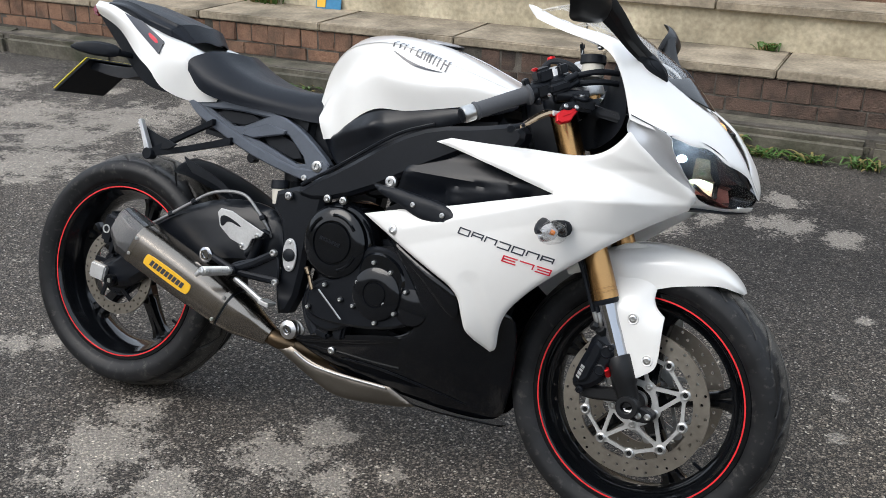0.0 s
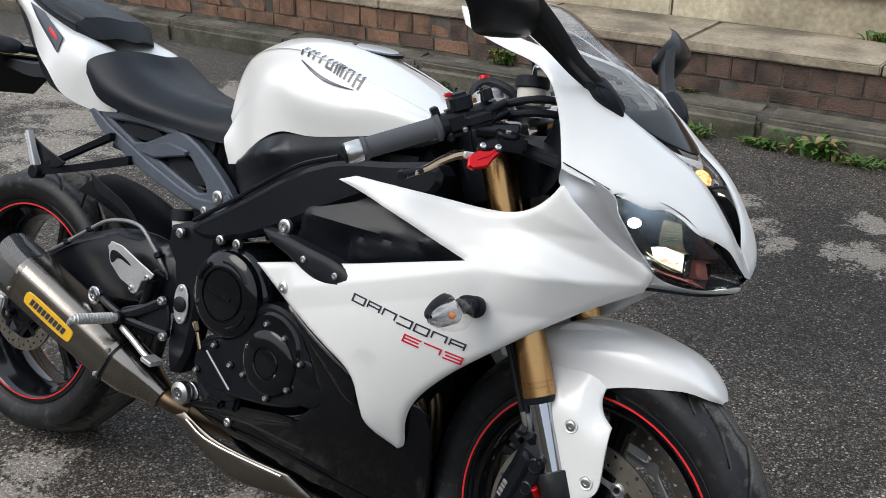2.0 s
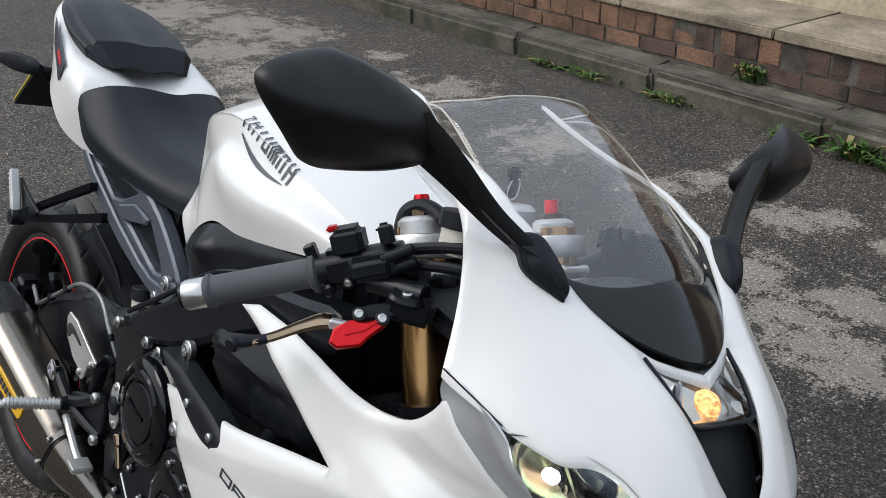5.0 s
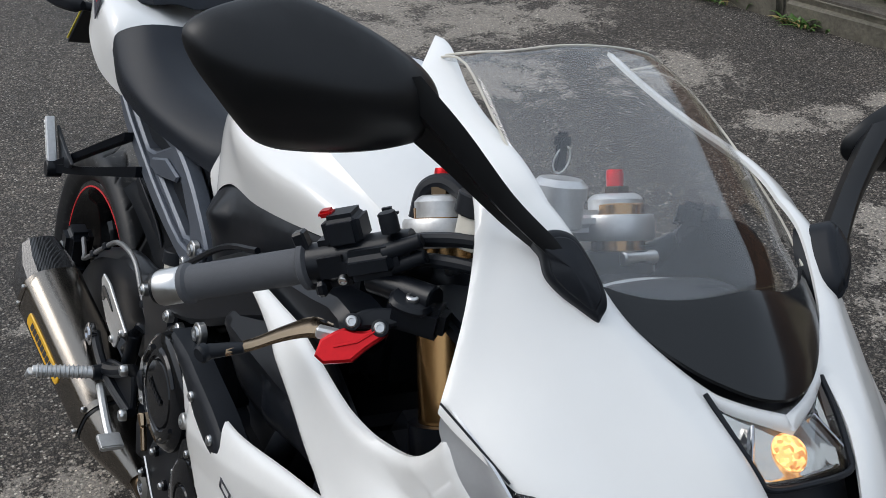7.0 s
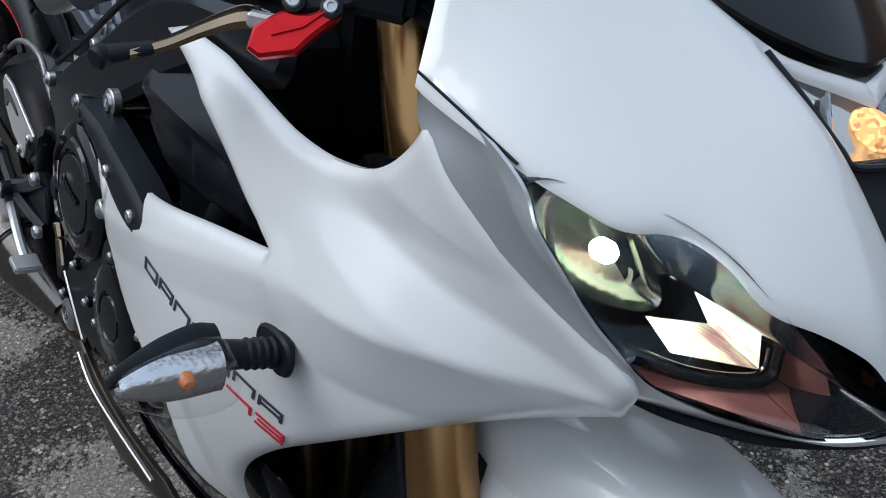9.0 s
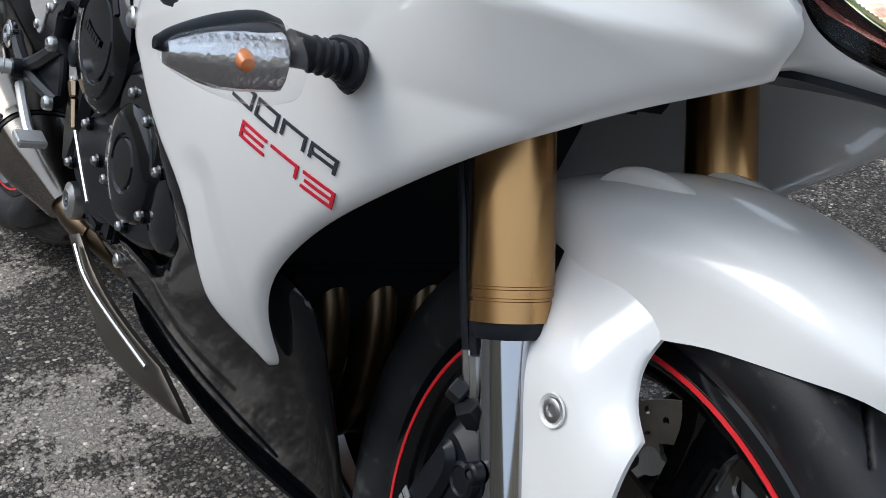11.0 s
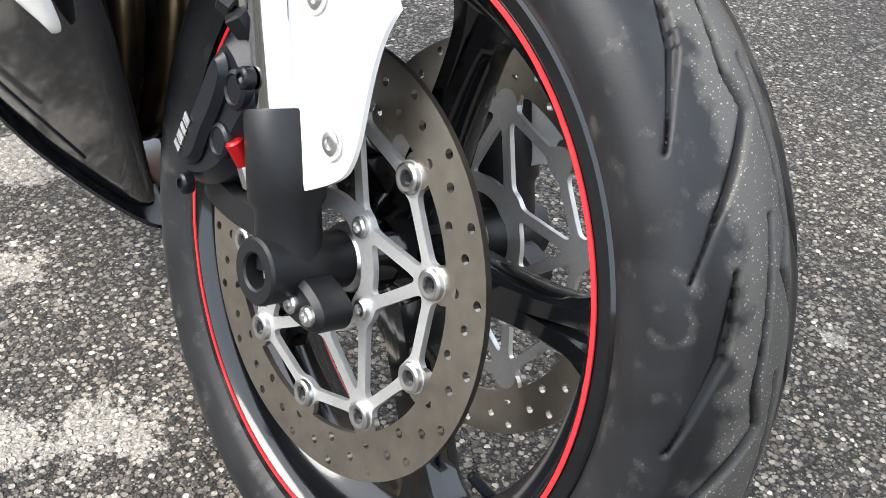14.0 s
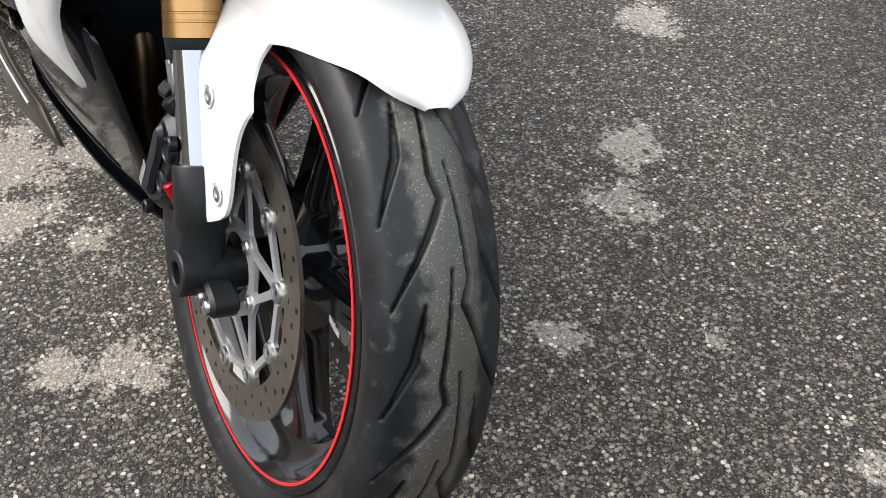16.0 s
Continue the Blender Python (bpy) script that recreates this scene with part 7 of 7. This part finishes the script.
def rearsets():
    y = -.172
    hang = merge(hose([(.527, y, .466), (.47, y - .004, .432), (.415, y - .006, .406)], .010, 8), hose([(.540, y, .402), (.48, y - .003, .402), (.415, y - .006, .404)], .009, 8),
                 hose([(.34, y, .428), (.375, y - .004, .418), (.42, y - .006, .406)], .008, 8), plate([(.40, .392), (.46, .395), (.52, .392), (.545, .40), (.53, .475), (.49, .45), (.43, .43), (.40, .415)], .010, Matrix.Translation((0, y + .004, 0)), .003))
    h = part("footrest_hanger", hang, SATIN_BLACK, bike, "black rider footrest hanger")
    for x, z in ((.527, .467), (.541, .401)):
        part("hanger_bolt", screw((x, y - .012, z), RIGHT, .009, .006), STEEL, h)
    part("heel_boss", washered((.337, -.180, .426), RIGHT, .0185), CHROME, h, "chromed boss")
    heel = plate([(.352, .531, 1), (.360, .542, 1), (.392, .540, 1), (.44, .522, 1), (.486, .506, 1), (.480, .494), (.456, .486, 1), (.446, .456), (.426, .456), (.422, .468, 1), (.395, .476, 1), (.362, .500, 1)], .004, Matrix.Translation((0, -.172, 0)), .001)
    hp = part("heel_plate", heel, ALLOY, h, "bright alloy heel plate")
    part("heel_slot", plate([(.362, .525), (.380, .528), (.42, .512), (.424, .506), (.384, .518), (.372, .500), (.364, .505)], .002, Matrix.Translation((0, -.1745, 0)), .0), SATIN_BLACK, hp)
    for x, z in ((.430, .466), (.470, .496)):
        part("heel_screw", screw((x, -.175, z), RIGHT, .006, .003), STEEL, hp)
    p0, p1 = Vector((.424, -.190, .406)), Vector((.402, -.280, .407))
    pg = part("footpeg", rod(p0, p1, .0095, .0085, 14), ALLOY, h, "ribbed alloy footpeg")
    for k in range(12):
        f = .15 + k * .068
        c = p0.lerp(p1, f)
        part("peg_ring", lathe([(.0085, 0), (.0112, .0012), (.0112, .0024), (.0085, .0036)], along(c, p1 - p0), 12), ALLOY, h)
    part("peg_end", rod(p1, p1 + Vector((-.006, -.006, -.012)), .007, .004), ALLOY, h)
    part("peg_pivot", rod((.424, -.178, .406), (.424, -.198, .406), .012), SATIN_BLACK, h)
    ped = hose([(.432, -.186, .388), (.47, -.190, .374), (.505, -.192, .358), (.528, -.192, .350)], .0065, 8)
    bp = part("brake_pedal", ped, ALLOY, h, "bright rear brake pedal")
    part("pedal_pad", box(.030, .034, .010, pose(.534, -.196, .353, 0, 10, 0), .002, 2), ALLOY, h)
    part("brake_cylinder", merge(rod((.445, -.150, .43), (.462, -.150, .490), .011), hose([(.462, -.15, .49), (.468, -.148, .505), (.480, -.14, .50)], .006, 8), rod((.43, -.15, .445), (.455, -.15, .462), .010)), SATIN_BLACK, bike, "rear brake master cylinder")
    res = part("fluid_reservoir", rod((.474, -.10, .570), (.468, -.10, .606), .0195, .0195, 24), RESERVOIR, bike, "cloudy rear brake fluid reservoir")
    part("reservoir_cap", rod((.468, -.10, .606), (.465, -.10, .626), .0225, .021, 24), MATT_BLACK, res)


# ---- controls and cockpit ----
def clip_on(side):
    flip = (lambda b: b) if side < 0 else mirrored
    e0, e1 = Vector((1.004, -.322, .838)), Vector((1.100, -.222, .902))
    d = (e1 - e0).normalized()
    at = lambda f: e0 + d * f
    bar = part("handlebar", flip(rod(at(.02), at(.245), .011)), SATIN_BLACK, bike, "black clip-on handlebar with a grey rubber grip")
    grip = [(.0165, 0), (.0185, .002), (.0185, .006), (.0160, .009), (.0158, .110), (.0170, .113), (.0220, .116), (.0220, .121), (.017, .124), (.0, .124)]
    part("grip", flip(lathe([(0, 0)] + grip, along(at(.026), d), 32)), GRIP, bar, "grey rubber grip")
    part("bar_end", flip(lathe([(0, .0), (.012, .0), (.0155, .002), (.0165, .005), (.0165, .024), (.0155, .026), (0, .026)], along(at(0), d), 32)), STEEL, bar, "brushed bar end weight")
    part("bar_end_ring", flip(lathe([(0, -.003), (.010, -.003), (.0142, -.0015), (.0142, .002)], along(at(0), d), 24)), SATIN_BLACK, bar)
    # switch housing and throttle tube
    hs = at(.168)
    q = d.to_track_quat("Y", "Z").to_matrix().to_4x4()
    P = Matrix.Translation(hs) @ q
    part("throttle_housing", flip(merge(box(.040, .046, .042, P @ pose(0, .004, 0), .012, 3), lathe([(.0165, -.022), (.0180, -.020), (.0180, .05), (.0165, .072), (.0, .072)], P, 32))), SATIN_BLACK, bar, "black throttle housing")
    part("housing_tab", flip(merge(box(.014, .012, .022, P @ pose(.002, -.022, .020, 8, 0, 0), .002, 1), box(.022, .010, .014, P @ pose(.010, -.010, -.018), .003, 1))), SATIN_BLACK, bar)
    part("cable_block", flip(merge(box(.030, .050, .026, P @ pose(.014, .038, -.002, 0, 0, 0), .008, 3), rod(P @ Vector((.016, .05, .004)), P @ Vector((.016, .085, .010)), .0075, .006), rod(P @ Vector((.014, .05, -.010)), P @ Vector((.014, .085, -.004)), .0075, .006))), MATT_BLACK, bar, "twin throttle cable holder")
    part("housing_screw", flip(screw(P @ Vector((.022, .012, -.012)), (P.to_3x3() @ Vector((1, 0, -.3))), .0042, .002)), STEEL, bar)
    part("switch_block", flip(box(.036, .034, .030, P @ pose(-.002, .018, .026, 0, 0, 0), .006, 3)), MATT_BLACK, bar, "black switch block")
    part("kill_switch", flip(box(.014, .012, .006, P @ pose(-.002, .004, .0415), .002, 2)), RED_ANO, bar, "red kill switch")
    part("starter_button", flip(lathe([(0, .018), (.007, .017), (.008, .012), (.008, 0)], P @ pose(.012, .060, .020, 90, 0, 0), 16)), MATT_BLACK, bar)
    part("switch_stub", flip(merge(rod(P @ Vector((0, .055, .012)), P @ Vector((0, .058, .030)), .006), box(.014, .018, .012, P @ pose(0, .057, .032), .005, 3))), MATT_BLACK, bar)
    part("bar_clamp", flip(merge(lathe([(.0275, -.018), (.036, -.018), (.038, -.014), (.038, .014), (.036, .018), (.0275, .018)], along(AXLE_F + Vector((0, -.103, 0)) + RAKE * .635, RAKE), 32, True), rod(at(.215), AXLE_F + Vector((0, -.115, 0)) + RAKE * .635, .015))), SATIN_BLACK, bar)
    if side < 0:
        # brake lever: black tip, bronze blade, red block
        blade = lambda c, w, h: [Vector(c) + Vector(o) for o in ((.9 * w, -.4 * w, h), (-.9 * w, .4 * w, h), (-.9 * w, .4 * w, -h), (.9 * w, -.4 * w, -h))]
        lever = part("brake_lever", loft([blade((1.114, -.300, .8330), .0042, .0034), blade((1.121, -.280, .841), .0046, .0038), blade((1.132, -.259, .855), .0058, .0046), blade((1.146, -.242, .8665), .0085, .0055), blade((1.160, -.230, .8665), .0080, .0055)], 5, 2, True, True), BRONZE, bike, "folding brake lever with red adjuster block")
        part("lever_tip", merge(rod((1.106, -.313, .829), (1.120, -.286, .838), .0066, .0050), lathe([(0, -.003), (.006, -.003), (.0080, -.001), (.0080, .005), (.006, .007), (0, .007)], along((1.1055, -.314, .8285), (.3, -.9, -.2)), 20)), MATT_BLACK, lever)
        part("lever_slot", box(.018, .006, .004, pose(1.148, -.2395, .8712, 0, -20, 55), .002, 1), MATT_BLACK, lever)
        nrm = Vector((.61, -.61, .51)).normalized()
        across = Vector((.55, .697, .459))
        across = (across - nrm * across.dot(nrm)).normalized()
        rise = nrm.cross(across)
        flat = Matrix((across.to_4d(), (-nrm).to_4d(), rise.to_4d(), (0, 0, 0, 1))).transposed().to_3x3().to_4x4()
        flat = Matrix.Translation((1.181, -.224, .869)) @ flat
        red = plate([(-.031, -.005, 1), (-.024, .007, 1), (-.004, .014), (.004, .0085), (.0165, .006), (.0235, .012), (.031, .009), (.0305, .000), (.0115, -.0075), (-.002, -.0155, 1), (-.025, -.0125, 1)], .010, flat, .0022, (), 2)
        part("lever_block", red, RED_ANO, lever, "red anodised lever block")
        part("block_rib", plate([(-.014, -.002, 1), (.006, -.002, 1), (.022, .004, 1), (.023, .006, 1), (.006, .000, 1), (-.014, .000, 1)], .0015, flat @ Matrix.Translation((0, -.0060, 0)), .0004), RED_ANO, lever)
        part("lever_joint", box(.020, .010, .010, Matrix.Translation((1.163, -.236, .8690)) @ Matrix.Rotation(radians(50), 4, "Z"), .002, 1), ALLOY, lever, "silver lever joint")
        part("pivot_arm", plate([(-.010, .010), (.002, .022), (.030, .020), (.042, .012), (.036, .002), (.010, .006)], .010, flat @ Matrix.Translation((.004, .008, .004)), .002), MATT_BLACK, lever)
        for u, v in ((.004, .016), (.0255, .0065)):
            part("lever_screw", screw(flat @ Vector((u, -.0058, v)), nrm, .0052, .0026), STEEL, lever)
            part("screw_seat", lathe([(0, -.004), (.0072, -.004), (.0072, .0010), (.0062, .0016), (0, .0016)], along(flat @ Vector((u, -.0048, v)), nrm), 20), MATT_BLACK, lever)
        mc = merge(box(.05, .030, .028, pose(1.190, -.172, .895, 0, 0, 42), .006, 2), rod((1.14, -.19, .905), (1.20, -.165, .912), .012), plate([(-.020, -.013), (.012, -.016), (.020, 0), (.012, .015), (-.020, .013)], .009, Matrix.Translation((1.190, -.179, .907)) @ Matrix.Rotation(radians(45), 4, "Z") @ Matrix.Rotation(radians(-70), 4, "X"), .003))
        m = part("master_cylinder", mc, SATIN_BLACK, bike, "black front brake master cylinder")
        part("cylinder_screw", screw((1.191, -.181, .9118), (.1, -.3, .95), .0062, .0022), STEEL, m)
        part("fluid_pot", merge(rod((1.188, -.125, .950), (1.184, -.122, .978), .022, .022, 24)), RESERVOIR, m, "front brake fluid pot")
        part("pot_cap", rod((1.184, -.122, .978), (1.182, -.121, .996), .0265, .026, 24), MATT_BLACK, m)
        part("throttle_cable", hose([(1.118, -.165, .925), (1.16, -.155, .948), (1.21, -.135, .965), (1.26, -.10, .965)], .0062, 10), MATT_BLACK, bike, "black throttle cable")
        part("throttle_cable", hose([(1.120, -.168, .910), (1.165, -.158, .932), (1.215, -.138, .945), (1.265, -.10, .945)], .0062, 10), MATT_BLACK, bike)
        part("loom_bend", hose([(1.085, -.120, .935), (1.082, -.115, .962), (1.10, -.105, .975), (1.135, -.10, .968), (1.16, -.095, .945)], .0085, 10), MATT_BLACK, bike)
        part("cable_boot", rod((1.112, -.172, .917), (1.135, -.163, .928), .013, .008), MATT_BLACK, bike)
        # front brake hose runs down behind the fork leg
        for off in (0, .010):
            part("front_brake_hose", hose([(1.19 + off, -.10, .70), (1.205 + off, -.118, .62), (1.235 + off, -.120, .56), (1.262 + off, -.118, .50), (1.283 + off * .6, -.113, .455)], .0042, 10), MATT_BLACK, bike, "braided black front brake hose")
            part("hose_fitting", hose([(1.272 + off * .8, -.117, .485), (1.280 + off * .7, -.115, .466), (1.285 + off * .3, -.112, .452)], .0062, 8), STEEL, bike)
    return bar


def top_yoke():
    for s in (-1, 1):
        c = AXLE_F + Vector((0, s * .103, 0)) + RAKE * .70
        cap = part("fork_cap", lathe([(.0275, -.01), (.0275, .004), (.024, .008), (.020, .010), (.0, .010)], along(c, RAKE), 32), ALLOY, bike, "alloy fork cap with red adjuster")
        part("cap_nut", lathe([(.014, .008), (.014, .017), (0, .018)], along(c, RAKE), 6), HEADER, cap)
        part("adjuster", lathe([(.0085, .016), (.0090, .030), (.0080, .034), (0, .034)], along(c, RAKE), 20), RED_ANO, cap, "red anodised preload adjuster")
    yk = merge(*[lathe([(.0275, -.012), (.037, -.012), (.039, -.008), (.039, .010), (.037, .014), (.0275, .014)], along(AXLE_F + Vector((0, s * .103, 0)) + RAKE * .675, RAKE), 36, True) for s in (-1, 1)],
               box(.06, .17, .022, Matrix.Translation(AXLE_F + RAKE * .675 + Vector((-.02, 0, 0))) @ Matrix.Rotation(radians(-23.4), 4, "Y"), .008, 3))
    y = part("top_yoke", yk, ALLOY, bike, "bare alloy top yoke")
    for s in (-1, 1):
        part("yoke_bolt", rod(AXLE_F + Vector((.035, s * .080, 0)) + RAKE * .66, AXLE_F + Vector((.035, s * .125, 0)) + RAKE * .66, .007), STEEL, y)
    ig = part("ignition_lock", merge(rod((1.135, 0, .945), (1.128, 0, .975), .024, .024, 28), lathe([(.026, 0), (.026, .012), (.02, .018), (0, .018)], along((1.129, 0, .972), (-.2, 0, 1)), 28)), ALLOY, bike, "ignition lock with key and ring")
    part("key", merge(box(.006, .012, .03, pose(1.117, 0, 1.010, 0, -12, 0), .002, 2), box(.008, .020, .016, pose(1.115, 0, 1.022, 0, -12, 0), .005, 2)), MATT_BLACK, ig, "black key")
    part("key_ring", lathe([(.013, -.001), (.014, 0), (.013, .001), (.012, 0)], along((1.116, .004, 1.004), (1, .3, 0)), 28, True), STEEL, ig)
    part("lower_yoke", merge(*[lathe([(.0275, -.016), (.038, -.016), (.038, .016), (.0275, .016)], along(AXLE_F + Vector((0, s * .103, 0)) + RAKE * .49, RAKE), 32, True) for s in (-1, 1)], box(.06, .17, .032, Matrix.Translation(AXLE_F + RAKE * .49) @ Matrix.Rotation(radians(-23.4), 4, "Y"), .008, 2)), SATIN_BLACK, bike)
    dash = loft([[Vector((x, yy, z)) for yy, z in ((-w, z0), (-w * .8, z0 + h), (0, z0 + h * 1.25), (w * .8, z0 + h), (w, z0))] for x, w, z0, h in ((1.25, .05, .925, .012), (1.265, .075, .925, .022), (1.29, .085, .922, .034), (1.33, .07, .915, .042))], 4, 3)
    part("dashboard", dash, MATT_BLACK, bike, "black dashboard hood behind the screen")
    part("dash_rim", hose([(1.255, -.062, .928), (1.255, -.045, .942), (1.255, 0, .947), (1.255, .05, .942), (1.255, .066, .928)], .0025, 8), ALLOY, bike)
    part("cockpit_infill", box(.14, .30, .02, pose(1.22, 0, .885, 0, 8, 0), .006, 2), MATT_BLACK, bike, "black cockpit inner panel")
    for s in (-1, 1):
        w = skin([(1.10, .80), (1.20, .805), (1.285, .86), (1.275, .93), (1.25, .995), (1.22, .99), (1.20, .90), (1.13, .84)], lambda q: -0.065 - 1.3 * np.clip(np.atleast_2d(q)[:, 0] - 1.2, 0, .3), "y", 1.0, .02, .004, .0)
        part("cockpit_side", w if s < 0 else mirrored(w), MATT_BLACK, bike)


frame_parts()
engine()
exhaust()
swingarm()
rearsets()
clip_on(-1), clip_on(1)
top_yoke()


# ---- weeds along the foot of the wall ----
def weed(seed, broad, height, blades, spread):
    rng = random.Random(seed)
    root = new("weed")
    for kind, mat, share in (("leaf", LEAF, 0.8), ("dry_leaf", DRY_LEAF, 0.2)):
        bm = bmesh.new()
        for _ in range(int(blades * share)):
            a = rng.uniform(0, 2 * math.pi)
            lean = rng.uniform(.3, 1.0) * spread
            L_, w = height * rng.uniform(.5, 1.1), broad * rng.uniform(.6, 1.2)
            base = Vector((rng.gauss(0, .35) * spread, rng.gauss(0, .10) * spread, 0))
            out, side = Vector((math.cos(a), math.sin(a), 0)), Vector((-math.sin(a), math.cos(a), 0))
            prev = None
            for k in range(6):
                f = k / 5
                c = base + out * lean * f + Vector((0, 0, L_ * math.sin(f * 1.9) * (1 - .25 * f)))
                hw = w * math.sin(math.pi * (0.12 + 0.86 * f)) * .5
                pair = [bm.verts.new(c - side * hw), bm.verts.new(c + side * hw - Vector((0, 0, .1 * hw)))]
                if prev:
                    bm.faces.new([prev[0], prev[1], pair[1], pair[0]])
                prev = pair
        tagged(part(kind, bm, mat, root, "", 80), kind="stuff")
    return tagged(root, "small green weed growing at the kerb on asphalt", "weed", "weeds along the kerb")


for i, (x, y, z, broad, h, n, sp) in enumerate((
        (-.30, 3.13, 0, .02, .06, 60, .11), (-.02, 3.13, 0, .03, .10, 50, .10), (.16, 3.12, 0, .014, .07, 70, .12), (.46, 3.12, 0, .012, .07, 60, .10), (.98, 3.12, 0, .03, .11, 60, .12), (1.15, 3.11, 0, .012, .05, 60, .12), (1.36, 3.12, 0, .014, .05, 60, .12),
        (1.62, 3.12, 0, .012, .06, 60, .12), (-1.0, 3.16, 0, .014, .05, 60, .12), (-1.45, 3.17, 0, .014, .06, 60, .14), (-1.75, 3.17, 0, .02, .05, 50, .12), (-.66, 3.31, .142, .022, .09, 60, .08), (.33, 3.335, .142, .012, .03, 40, .06), (-2.15, 3.79, .385, .03, .17, 110, .15),
        (1.03, 3.79, .385, .02, .05, 40, .06), (.75, 3.13, 0, .02, .05, 50, .10))):
    w = weed(20 + i, broad, h, n, sp)
    w.matrix_basis = WALL_YAW @ pose(x, y, z, 0, 0, 0)


def litter():
    bm = box(.17, .012, .07, None, .002, 1)
    for v in bm.verts:
        v.co.y += .01 * math.sin(v.co.x * 30)
    ob = finish("crisp_packet", bm, surface("blue_printed_foil", (.05, .22, .4), .35, .2, .2, .3, 20))
    ob.matrix_basis = WALL_YAW @ pose(-1.66, 3.79, .418, -12, 0, 3)
    tagged(ob, "small blue and yellow packet lying on the stone ledge", "packet")
    part("yellow_print", box(.06, .004, .05, pose(-.045, -.012, 0), .001, 1), YELLOW, ob, "yellow print on the packet")


litter()
